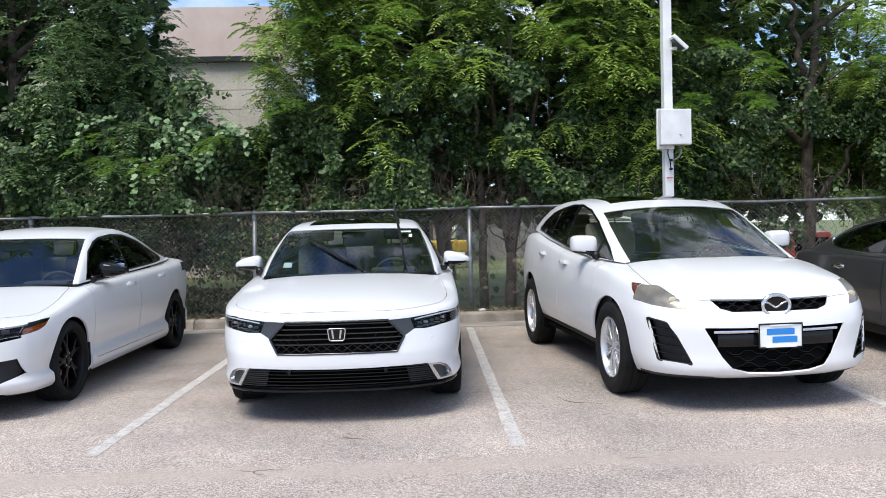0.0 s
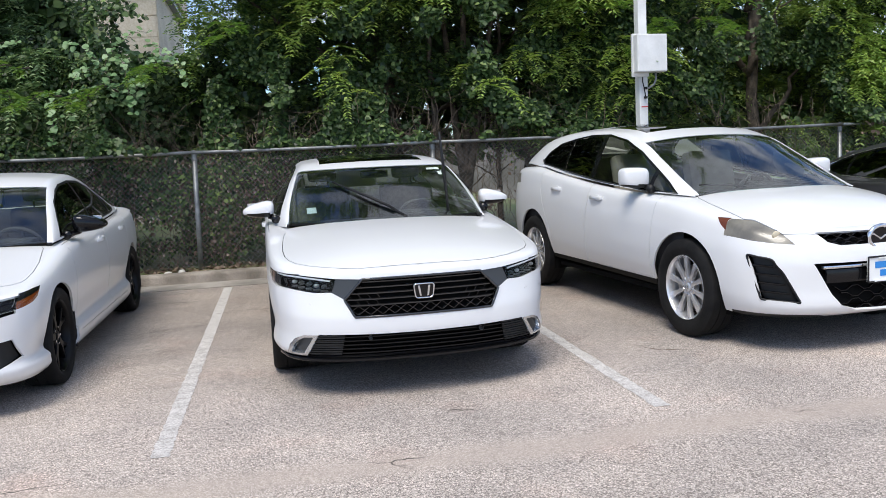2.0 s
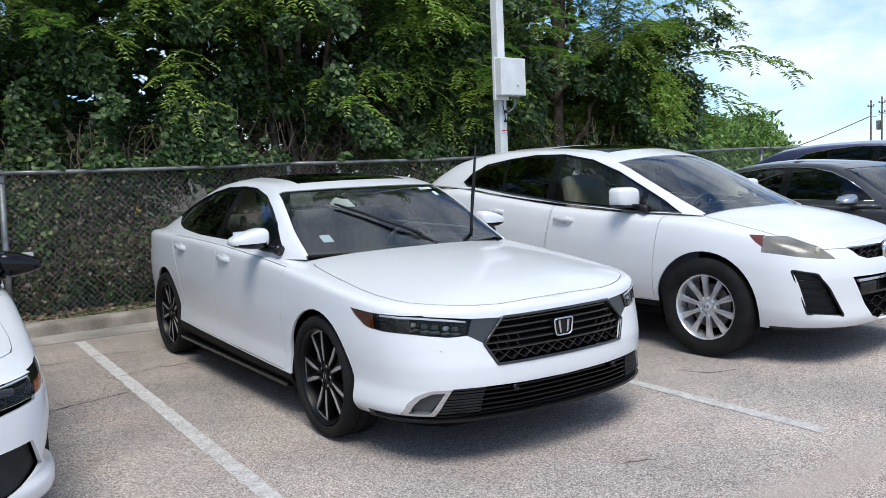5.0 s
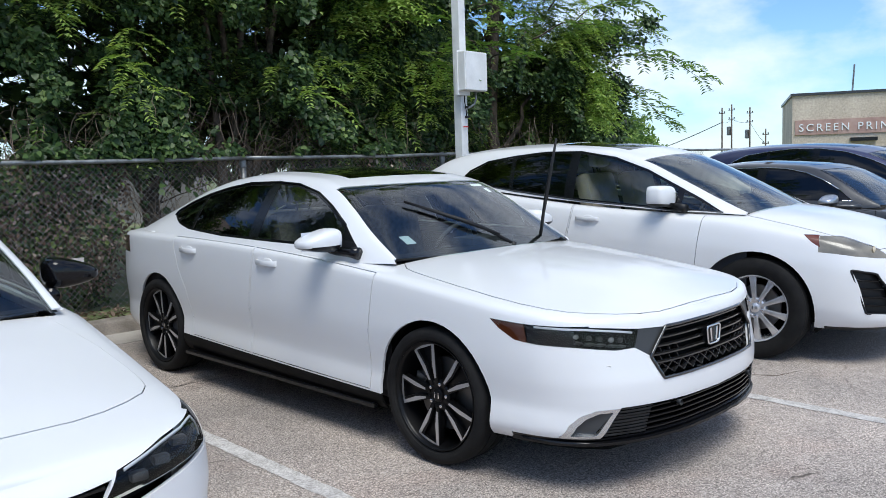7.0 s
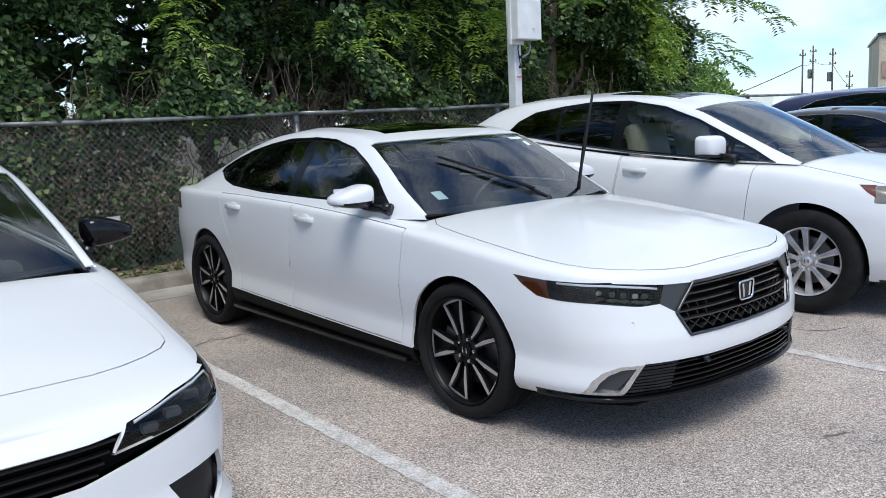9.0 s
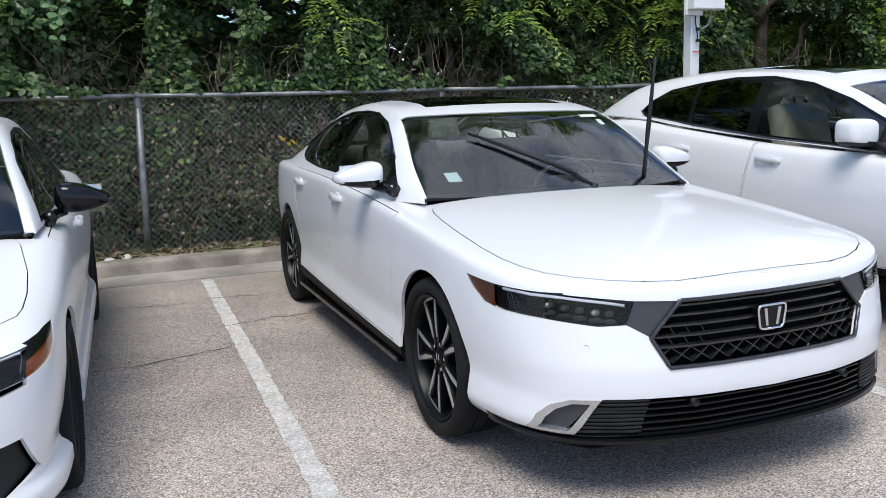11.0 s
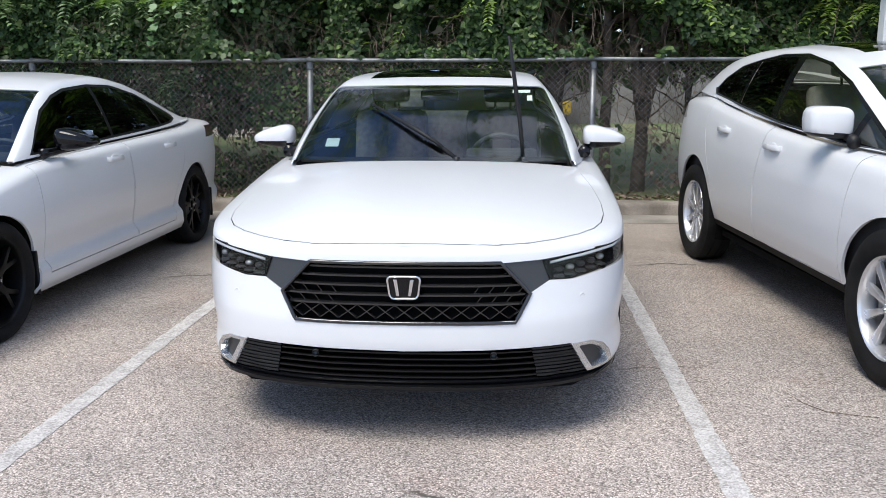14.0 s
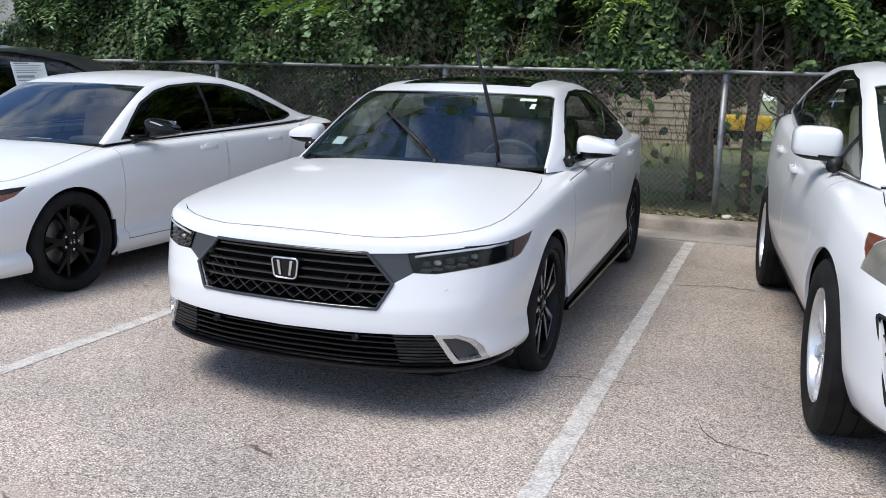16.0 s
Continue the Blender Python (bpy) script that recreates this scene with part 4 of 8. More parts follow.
    # small dark drips and specks
    spots = node(m, "ShaderNodeTexVoronoi", Scale=3.4)
    L(tc.outputs["Object"], spots.inputs["Vector"])
    dot = node(m, "ShaderNodeMapRange")
    dot.inputs["From Min"].default_value, dot.inputs["From Max"].default_value = 0.085, 0.03
    dot.inputs["To Max"].default_value = 0.5
    L(spots.outputs["Distance"], dot.inputs["Value"])
    mx6 = node(m, "ShaderNodeMix")
    mx6.data_type, mx6.blend_type = "RGBA", "MULTIPLY"
    mx6.inputs[7].default_value = (0.55, 0.53, 0.51, 1)
    L(dot.outputs["Result"], mx6.inputs[0])
    L(mx5.outputs[2], mx6.inputs[6])
    L(mx6.outputs[2], b.inputs["Base Color"])
    bp = node(m, "ShaderNodeBump", Strength=0.3, Distance=0.004)
    L(chips.outputs["Distance"], bp.inputs["Height"])
    L(bp.outputs["Normal"], b.inputs["Normal"])
    return m


ASPHALT = paving()
# the bays rise a little towards the kerb
SLOPE = 0.33


def ground_z(y):
    return max(0.0, y - 5.4) * math.tan(radians(SLOPE))


bm = bmesh.new()
prism(bm, [(-40, -0.3), (-40, 0), (5.4, 0), (11.2, ground_z(11.2)), (11.2, -0.3)], -60, 60, "x")
tagged(part("road", bm, ASPHALT), "worn beige-grey chip-seal parking lot", "ground", kind="structure")

SOIL = mottled(material("soil with thin grass", (0.12, 0.09, 0.06), 0.95), (0.085, 0.135, 0.035), (0.20, 0.20, 0.10), 1.4, bump=0.4, fine=0.4)
prof = [(11.40, 0.10), (12.0, 0.10), (13.0, 0.05), (15.0, -0.18), (19.0, -0.55), (24.0, -0.95), (40.0, -1.3), (400.0, -1.3)]
vs, fs = [], []
rng = random.Random(3)
xs = [-400, -120, -60] + [-30 + 1.5 * k for k in range(41)] + [60, 120, 400]
for y, z in prof:
    for x in xs:
        rise = min(1.0, max(0.0, (7.0 - x) / 2.5)) * min(1.0, max(0.0, (x + 12) / 3)) * float(np.interp(y, [13, 15, 19, 24, 40, 60], [0.0, 0.28, 0.78, 1.25, 0.8, 0.0]))
        vs.append((x, y, z + rise + (rng.uniform(-0.03, 0.03) if 12.5 < y < 30 else 0)))
n = len(xs)
for a in range(len(prof) - 1):
    for k in range(n - 1):
        fs.append((a * n + k, a * n + k + 1, (a + 1) * n + k + 1, (a + 1) * n + k))
tagged(mesh_object("ground", vs, fs, SOIL), "thin grass and soil sloping away behind the fence", "ground", kind="structure")
FAR_PAVING = mottled(material("distant paving", (0.3, 0.28, 0.26), 0.95), (0.24, 0.22, 0.2), (0.36, 0.33, 0.3), 0.3)
tagged(mesh_object("backdrop", [(60, -400, -0.02), (400, -400, -0.02), (400, 11.3, -0.02), (60, 11.3, -0.02), (-400, -400, -0.02), (-60, -400, -0.02), (-60, 11.3, -0.02), (-400, 11.3, -0.02), (-60, -400, -0.02), (60, -400, -0.02), (60, -40, -0.02), (-60, -40, -0.02)], [(0, 1, 2, 3), (4, 5, 6, 7), (8, 9, 10, 11)], FAR_PAVING, smooth=False), "distant paving out to the horizon", "ground", kind="structure")

CONCRETE = mottled(material("kerb concrete", (0.36, 0.32, 0.28), 0.9), (0.16, 0.137, 0.112), (0.34, 0.298, 0.252), 3.2, bump=0.5, fine=0.5, fine_scale=90)
k0 = -24.0
kerb = empty("kerb")
tagged(kerb, "weathered beige concrete kerb along the fence", "kerb", kind="structure")
sec = rounded([(11.17, -0.1), (11.215, 0.135), (11.41, 0.14), (11.41, -0.1)], 0.035)
kb = bmesh.new()
prism(kb, sec, -1.5, 1.5, "x")
kerb_me = bpy.data.meshes.new("kerb_stone")
kb.to_mesh(kerb_me)
kb.free()
kerb_me.materials.append(CONCRETE)
for k in range(16):
    o = new("kerb_stone", kerb_me)
    o.parent = kerb
    o.location = (k0 + 3.012 * k + 1.5, rng.uniform(-0.006, 0.006), 0.02 + rng.uniform(-0.006, 0.004))
GUTTER = mottled(material("gutter concrete", (0.3, 0.27, 0.24), 0.92), (0.20, 0.18, 0.155), (0.36, 0.325, 0.285), 2.2, bump=0.4, fine=0.5, fine_scale=120)
tagged(part("gutter", boxed(-24, 24, 10.72, 11.19, -0.05, ground_z(11.19) + 0.004), GUTTER), "flat concrete gutter strip along the kerb", "gutter", kind="structure")


def bay_paint():
    m = material("worn white road paint", (0.6, 0.58, 0.55), 0.85, spec=0.3)
    t, L = m.node_tree, m.node_tree.links.new
    b = t.nodes["Principled BSDF"]
    tc = node(m, "ShaderNodeTexCoord")
    v = node(m, "ShaderNodeTexVoronoi", Scale=140.0)
    n = node(m, "ShaderNodeTexNoise", Scale=9.0, Detail=8, Roughness=0.7)
    L(tc.outputs["Object"], v.inputs["Vector"])
    L(tc.outputs["Object"], n.inputs["Vector"])
    sep = node(m, "ShaderNodeSeparateColor")
    L(v.outputs["Color"], sep.inputs["Color"])
    ad = node(m, "ShaderNodeMath")
    ad.operation = "MULTIPLY_ADD"
    ad.inputs[1].default_value = 0.5
    L(sep.outputs["Red"], ad.inputs[0])
    L(n.outputs["Fac"], ad.inputs[2])
    r = node(m, "ShaderNodeValToRGB")
    e = r.color_ramp.elements
    e[0].position, e[0].color = 0.46, (0.30, 0.277, 0.256, 1)
    e[1].position, e[1].color = 0.98, (0.60, 0.57, 0.54, 1)
    L(ad.outputs["Value"], r.inputs["Fac"])
    L(r.outputs["Color"], b.inputs["Base Color"])
    return m


BAY = bay_paint()


def bay_line(xa, ya, xb, yb, w=0.095):
    """A painted line with slightly ragged edges."""
    n = 150
    d = Vector((xb - xa, yb - ya, 0)).normalized()
    s = Vector((d.y, -d.x, 0))
    bm = bmesh.new()
    rows = []
    for k in range(n + 1):
        p = Vector((xa, ya, 0)).lerp(Vector((xb, yb, 0)), k / n)
        p.z = ground_z(p.y) + 0.0025
        a, b = w / 2 + rng.uniform(-0.007, 0.004), w / 2 + rng.uniform(-0.007, 0.004)
        rows.append((bm.verts.new(p - s * a), bm.verts.new(p + s * b)))
    for p, q in zip(rows, rows[1:]):
        bm.faces.new((p[0], p[1], q[1], q[0]))
    bmesh.ops.recalc_face_normals(bm, faces=bm.faces[:])
    for f in bm.faces:
        if f.normal.z < 0:
            f.normal_flip()
    ob = part("bay_line", bm, BAY)
    return tagged(ob, "worn white painted parking bay line", "road marking", "bay lines", "structure")


for a, b in (((-1.95, 5.17), (-1.86, 10.66)), ((0.66, 5.08), (0.715, 10.66)), ((3.36, 5.1), (3.40, 10.66)), ((6.07, 5.1), (6.1, 10.66)), ((8.8, 5.1), (8.8, 10.66)), ((-4.66, 5.2), (-4.56, 10.66)), ((-7.35, 5.2), (-7.3, 10.66))):
    bay_line(*a, *b)

# hairline cracks, a tar smear and a dry twig
CRACK = material("crack", (0.04, 0.036, 0.032), 0.95)
for pts in ([(-2.0, 9.0), (-1.6, 9.1), (-1.1, 9.02), (-0.6, 9.12)], [(-4.4, 8.3), (-3.4, 8.42), (-2.5, 8.36), (-1.9, 8.5)], [(0.8, 8.9), (1.1, 9.0), (1.5, 8.94)], [(-2.6, 9.9), (-2.2, 9.82), (-1.9, 9.9), (-1.5, 9.84)]):
    bm = bmesh.new()
    rows = []
    path = []
    for (xa, ya), (xb, yb) in zip(pts, pts[1:]):
        for t in np.linspace(0, 1, 9)[:-1]:
            path.append((xa + (xb - xa) * t + rng.uniform(-0.012, 0.012), ya + (yb - ya) * t + rng.uniform(-0.02, 0.02)))
    for x, y in path:
        w = rng.uniform(0.002, 0.006)
        rows.append((bm.verts.new((x, y - w, ground_z(y) + 0.003)), bm.verts.new((x, y + w, ground_z(y) + 0.003))))
    for p, q in zip(rows, rows[1:]):
        bm.faces.new((p[0], q[0], q[1], p[1]))
    tagged(part("crack", bm, CRACK), "thin dark crack in the paving", "crack", "paving cracks", "structure")
TWIG = mottled(material("dry twig", (0.1, 0.06, 0.035), 0.9), (0.07, 0.045, 0.03), (0.13, 0.08, 0.05), 12)
tw = bmesh.new()
tube(tw, [(1.13, 6.42, 0.006), (1.16, 6.30, 0.006), (1.22, 6.21, 0.007), (1.30, 6.17, 0.012), (1.42, 6.16, 0.006)], [0.0012, 0.002, 0.002, 0.0015, 0.001], 6)
tagged(part("twig", tw, TWIG, smooth=True), "thin curved dry twig on the paving", "twig")

# ---- chain-link fence ----
GALV = mottled(material("galvanised steel", (0.24, 0.25, 0.25), 0.5, 0.6), (0.15, 0.15, 0.147), (0.30, 0.31, 0.31), 7, fine=0.4, rough=(0.35, 0.6))
WIRE = mottled(material("dull fence wire", (0.2, 0.2, 0.195), 0.55, 0.6), (0.15, 0.145, 0.14), (0.27, 0.27, 0.265), 5)
FY, FTOP, FBOT = 11.97, 1.585, 0.12
fence = empty("fence", pose(0, FY, 0))
tagged(fence, "grey galvanised chain-link fence with a round top rail", "fence")
pm = bmesh.new()
tube(pm, [(0, 0, -0.2), (0, 0, FTOP - 0.02)], 0.032, 14)
post_me = bpy.data.meshes.new("post")
pm.to_mesh(post_me)
pm.free()
post_me.materials.append(GALV)
post_me.polygons.foreach_set("use_smooth", [len(p.vertices) == 4 for p in post_me.polygons])
cm = bmesh.new()
lathe(cm, [(FTOP - 0.10, 0.034), (FTOP - 0.10, 0.037), (FTOP - 0.03, 0.037), (FTOP - 0.01, 0.036), (FTOP + 0.03, 0.02), (FTOP + 0.035, 0.001)], 14, "z")
cap_me = bpy.data.meshes.new("post_cap")
cm.to_mesh(cap_me)
cm.free()
cap_me.materials.append(GALV)
for k in range(-5, 8):
    x = -2.25 + 3.08 * k
    o = new("post", post_me)
    o.parent = fence
    o.location = (x, 0, 0)
    o.rotation_euler = (radians(rng.uniform(-0.6, 0.6)), radians(rng.uniform(-1.0, 1.0)), 0)
    c = new("post_cap", cap_me)
    c.parent = o
    r = bmesh.new()
    pts = [(x + 3.08 * t, -0.045, FTOP - 0.012 * math.sin(math.pi * t) + rng.uniform(-0.004, 0.004)) for t in np.linspace(0, 1, 9)]
    tube(r, pts, 0.022, 10)
    part("top_rail", r, GALV, fence, smooth=True)
# woven wires: each goes up in zigzags, hooking its neighbours
P, W = 0.062, 0.0019
vs, fs = [], []
nz = int((FTOP - FBOT) / (P / 2))
for k in range(int(20 / P)):
    x0 = -9.0 + k * P
    prev = None
    for j in range(nz + 1):
        s = (j % 2) * P * 0.5 * (1 if k % 2 == 0 else 1)
        p = (x0 + (P * 0.52 if j % 2 else -P * 0.02), -0.012 + (0.004 if (j + k) % 2 else -0.004) - 0.03 * math.exp(-((j / nz - 0.1) / 0.2) ** 2) * math.sin(x0 * 0.9), FBOT + j * P / 2 + 0.006 * math.sin(x0 * 1.7))
        o = len(vs)
        vs += [(p[0] - W, p[1] - W * 0.6, p[2]), (p[0] + W, p[1] - W * 0.6, p[2]), (p[0], p[1] + W, p[2])]
        if prev is not None:
            for a, b in ((0, 1), (1, 2), (2, 0)):
                fs.append((prev + a, prev + b, o + b, o + a))
        prev = o
    # the mirrored strand that closes the diamonds
    prev = None
    for j in range(nz + 1):
        p = (x0 + (P * 0.48 if j % 2 else P * 1.02), -0.012 - (0.004 if (j + k) % 2 else -0.004) - 0.03 * math.exp(-((j / nz - 0.1) / 0.2) ** 2) * math.sin(x0 * 0.9), FBOT + j * P / 2 + 0.006 * math.sin(x0 * 1.7))
        o = len(vs)
        vs += [(p[0] - W, p[1] - W * 0.6, p[2]), (p[0] + W, p[1] - W * 0.6, p[2]), (p[0], p[1] + W, p[2])]
        if prev is not None:
            for a, b in ((0, 1), (1, 2), (2, 0)):
                fs.append((prev + a, prev + b, o + b, o + a))
        prev = o
tagged(mesh_object("wire_mesh", vs, fs, WIRE, fence, "woven steel diamond mesh", smooth=False), kind="stuff")

# ---- white pole with a box and a camera lamp ----
POLE_WHITE = mottled(material("white pole paint", (0.75, 0.75, 0.73), 0.5), (0.66, 0.66, 0.64), (0.79, 0.79, 0.77), 4, fine=0.15)
pole = empty("utility_pole", pose(3.47, 11.20, 0, 0, 0, 3))
tagged(pole, "white square metal pole with a utility box", "pole")
part("shaft", boxed(-0.06, 0.06, -0.06, 0.06, 0.0, 7.5, 0.010), POLE_WHITE, pole)
cab = part("junction_box", boxed(-0.17, 0.245, -0.235, -0.08, 2.33, 2.80, 0.012), POLE_WHITE, pole, "white steel junction box")
part("box_lid", boxed(-0.16, 0.235, -0.242, -0.234, 2.34, 2.79, 0.003), POLE_WHITE, cab)
part("box_base", boxed(-0.18, 0.05, -0.12, -0.076, 2.28, 2.82, 0.006), POLE_WHITE, cab)
cd = bmesh.new()
tube(cd, [(0.13, -0.14, 2.33), (0.13, -0.14, 2.24), (0.11, -0.13, 2.18), (0.05, -0.11, 2.14), (0.02, -0.085, 2.13)], 0.014, 8)
part("conduit", cd, GALV, pole, smooth=True)
cd = bmesh.new()
tube(cd, [(-0.03, -0.10, 2.33), (-0.03, -0.09, 2.22), (0.0, -0.085, 2.12), (0.01, -0.085, 2.03)], 0.007, 6)
part("cable", cd, BLACK, pole, smooth=True)
for z in (2.02, 2.14):
    part("clamp", boxed(-0.01, 0.03, -0.105, -0.075, z - 0.015, z + 0.015, 0.004), BLACK, pole)
part("label_strip", boxed(-0.045, 0.045, -0.079, -0.0755, 1.895, 1.91), material("red label", (0.5, 0.05, 0.05), 0.6), pole)
arm = part("camera_arm", boxed(0.03, 0.12, -0.10, -0.05, 3.60, 3.64, 0.01), POLE_WHITE, pole)
part("camera_housing", boxed(-0.13, 0.13, -0.075, 0.075, -0.025, 0.025, 0.010, m=pose(0.12, -0.15, 3.68, 0, 42, 0)), POLE_WHITE, pole, "white slanted lamp housing")
part("camera_lens", boxed(-0.10, 0.10, -0.055, 0.055, -0.034, -0.024, 0.004, m=pose(0.12, -0.15, 3.68, 0, 42, 0)), GUNMETAL, pole)


# ---- white saloon with a black mesh grille ----
GRILLE_GREY = material("gloss black grille plastic", (0.014, 0.014, 0.015), 0.16, 0, 0.7)


def head_lamp(root, piece, side, lens, housing=DARK):
    h = put("headlamp", rim(piece, 0.05, 0.001), housing, root, "dark headlamp housing behind a clear lens", side=side)
    h.data.clear_geometry()
    back = pushed(piece, 0.045)
    p = back if side > 0 else flipped(back)
    r = rim(piece, 0.05, 0.0)
    nv = len(piece[0])
    keep = [f for f in r[2] if min(f) >= nv]
    o = len(back[0])
    vs = back[0] + r[0]
    ns = back[1] + r[1]
    fs = back[2] + [[o + k for k in f] for f in keep]
    p = (vs, ns, fs) if side > 0 else flipped((vs, ns, fs))
    h.data.from_pydata([tuple(v) for v in p[0]], [], p[2])
    h.data.polygons.foreach_set("use_smooth", [True] * len(h.data.polygons))
    if not h.data.materials:
        h.data.materials.append(housing)
    l = put("lamp_lens", pushed(piece, 0.001), lens, h, side=side)
    l.visible_shadow = False
    return h


ACC_DLO = [(1.66, 0.995), (1.81, 1.115), (1.98, 1.212), (2.16, 1.286), (2.4, 1.335), (2.63, 1.348), (2.95, 1.342), (3.2, 1.312), (3.46, 1.268), (3.7, 1.205), (3.86, 1.145), (3.84, 1.115), (3.66, 1.065), (3.47, 1.036), (3.0, 1.012), (2.4, 1.002)]
_acc_in = inset(ACC_DLO, 0.016)
ACC = dict(
    paint=WHITE, plan_w=0.895, sharp=2.1, r_top=0.022,
    plan=[(0, 0), (0.25, 0.012), (0.45, 0.05), (0.6, 0.105), (0.72, 0.185), (0.80, 0.29), (0.85, 0.42), (0.880, 0.62), (0.892, 0.95), (0.895, 1.6), (0.89, 2.6), (0.88, 3.2), (0.865, 3.7), (0.835, 4.2), (0.77, 4.55), (0.66, 4.72), (0.4, 4.83), (0, 4.85)],
    front=[(0, 0.05), (0.06, 0.02), (0.2, 0.015), (0.34, 0.004), (0.45, 0.006), (0.6, 0.022), (0.8, 0.042), (0.92, 0.052), (1, 0.062)],
    side=[(0, 0.05), (0.05, 0.02), (0.12, 0.004), (0.20, 0.010), (0.29, 0.020), (0.36, 0.016), (0.5, 0.004), (0.62, 0.0), (0.8, 0.004), (0.92, 0.010), (1, 0.020)],
    rear=[(0, 0.12), (0.15, 0.03), (0.4, 0.0), (0.7, 0.02), (0.9, 0.04), (1, 0.06)],
    zbot=[(0, 0.235), (0.6, 0.225), (1.4, 0.20), (3.4, 0.215), (4.5, 0.25), (4.85, 0.28)],
    ztop=[(0, 0.762), (0.2, 0.776), (0.5, 0.802), (0.9, 0.846), (1.4, 0.898), (2.06, 0.946), (2.8, 0.978), (3.4, 0.988), (4, 0.990), (4.5, 0.98), (4.85, 0.95)],
    zmid=[(0, 0.765), (0.09, 0.768), (0.14, 0.783), (0.22, 0.806), (0.34, 0.838), (0.7, 0.898), (1.1, 0.938), (1.4, 0.955), (2.2, 1.0), (4.3, 1.03), (4.6, 1.02), (4.85, 0.965)],
    belt=[(0.74, 1.40, 0.930), (0.79, 1.62, 0.924), (0.828, 1.85, 0.930), (0.845, 2.06, 0.942), (0.85, 2.35, 0.955), (0.848, 2.8, 0.970), (0.84, 3.2, 0.976), (0.822, 3.6, 0.981), (0.785, 4.0, 0.988), (0.70, 4.35, 0.99), (0.62, 4.5, 0.985)],
    rail=[(0.728, 1.42, 0.955), (0.70, 1.63, 1.08), (0.652, 1.84, 1.215), (0.608, 2.04, 1.315), (0.576, 2.32, 1.368), (0.566, 2.8, 1.385), (0.56, 3.2, 1.358), (0.555, 3.6, 1.285), (0.555, 4.0, 1.17), (0.56, 4.35, 1.06), (0.57, 4.5, 1.005)],
    mid=[(0, 1.30, 0.945), (0, 1.50, 1.07), (0, 1.72, 1.21), (0, 1.94, 1.325), (0, 2.28, 1.396), (0, 2.85, 1.428), (0, 3.2, 1.404), (0, 3.6, 1.325), (0, 4.0, 1.2), (0, 4.42, 1.06), (0, 4.6, 1.015)],
    screen=(0.0, 3.0, 0.985), backlight=(6.9, 9.0, 0.88), sunroof=(3.55, 5.6, 0.72),
    arches=[(1.01, 0.335, 0.368), (3.84, 0.340, 0.375)],
    tail_mat=TAIL_DARK, dlo=ACC_DLO, dlo_trim=ACC_DLO[1:12], trim_mat=GLOSS_BLACK,
    windows=[(clip(clip(_acc_in, (2.55, 0.9), (2.60, 1.4)), (1.80, 1.4), (1.80, 0.9)), GLASS_SIDE, 0), (clip(clip(_acc_in, (2.70, 1.4), (2.66, 0.9)), (3.36, 0.9), (3.50, 1.4)), GLASS_DARK, 1), (clip(_acc_in, (3.54, 1.4), (3.40, 0.9)), GLASS_DARK, None)],
    doors=[[(1.455, 0.294), (1.45, 0.6), (1.41, 0.87), (1.40, 1.2), (2.53, 1.2), (2.53, 0.91), (2.575, 0.6), (2.585, 0.318)], [(2.592, 0.318), (2.582, 0.6), (2.537, 0.91), (2.537, 1.2), (3.58, 1.2), (3.56, 0.92), (3.50, 0.78), (3.40, 0.64), (3.34, 0.46), (3.33, 0.334)]],
    tail=[(4.36, 0.83), (4.85, 0.83), (4.85, 0.94), (4.40, 0.955)],
    sill=[(1.37, 0.1), (1.37, 0.285), (3.48, 0.33), (3.48, 0.1)], sill_mat=SILL_BLACK,
    hood=[(-0.01, 0.100), (0.20, 0.102), (0.34, 0.108), (0.46, 0.140), (0.56, 0.190), (0.65, 0.255), (0.715, 0.33), (0.755, 0.42), (0.778, 0.54), (0.786, 0.70), (0.780, 0.92), (0.766, 1.12), (0.748, 1.26), (0.728, 1.33), (0.66, 1.42), (-0.01, 1.42)], hood_z=0.755,
    cuts=[
        ("grille", [(-0.01, 0.492), (0.408, 0.492), (0.462, 0.592), (0.352, 0.707), (-0.01, 0.707)], "y", lambda c: c.y < 0.8),
        ("lamp", [(0.535, 0.637), (0.62, 0.634), (0.755, 0.654), (0.755, 0.742), (0.64, 0.730), (0.505, 0.714)], "y", lambda c: c.y < 0.4),
        ("lamp_amber", [(0.47, 0.746), (0.64, 0.757), (0.59, 0.718), (0.51, 0.675), (0.45, 0.666)], "x", lambda c: c.y < 0.9 and c.x > 0.70),
        ("lamp_side", [(0.15, 0.742), (0.30, 0.742), (0.47, 0.746), (0.45, 0.666), (0.41, 0.661), (0.28, 0.655), (0.15, 0.645)], "x", lambda c: c.y < 0.9 and c.x > 0.70),
        ("lamp_bridge", [(0.353, 0.706), (0.505, 0.714), (0.535, 0.637), (0.460, 0.592)], "y", lambda c: c.y < 0.8),
        ("fog_in", rounded([(0.708, 0.275), (0.650, 0.375), (0.700, 0.373), (0.738, 0.350), (0.764, 0.315), (0.778, 0.275)], 0.008), "y", lambda c: c.y < 0.9),
        ("fog", rounded([(0.690, 0.264), (0.622, 0.390), (0.705, 0.387), (0.752, 0.362), (0.782, 0.322), (0.800, 0.264)], 0.010), "y", lambda c: c.y < 0.9),
        ("intake", [(-0.01, 0.262), (0.690, 0.262), (0.620, 0.392), (0.5, 0.392), (-0.01, 0.386)], "y", lambda c: c.y < 0.8),
        ("lip", [(-0.01, 0.1), (0.95, 0.1), (0.95, 0.262), (-0.01, 0.262)], "y", lambda c: c.y < 0.95),
    ])


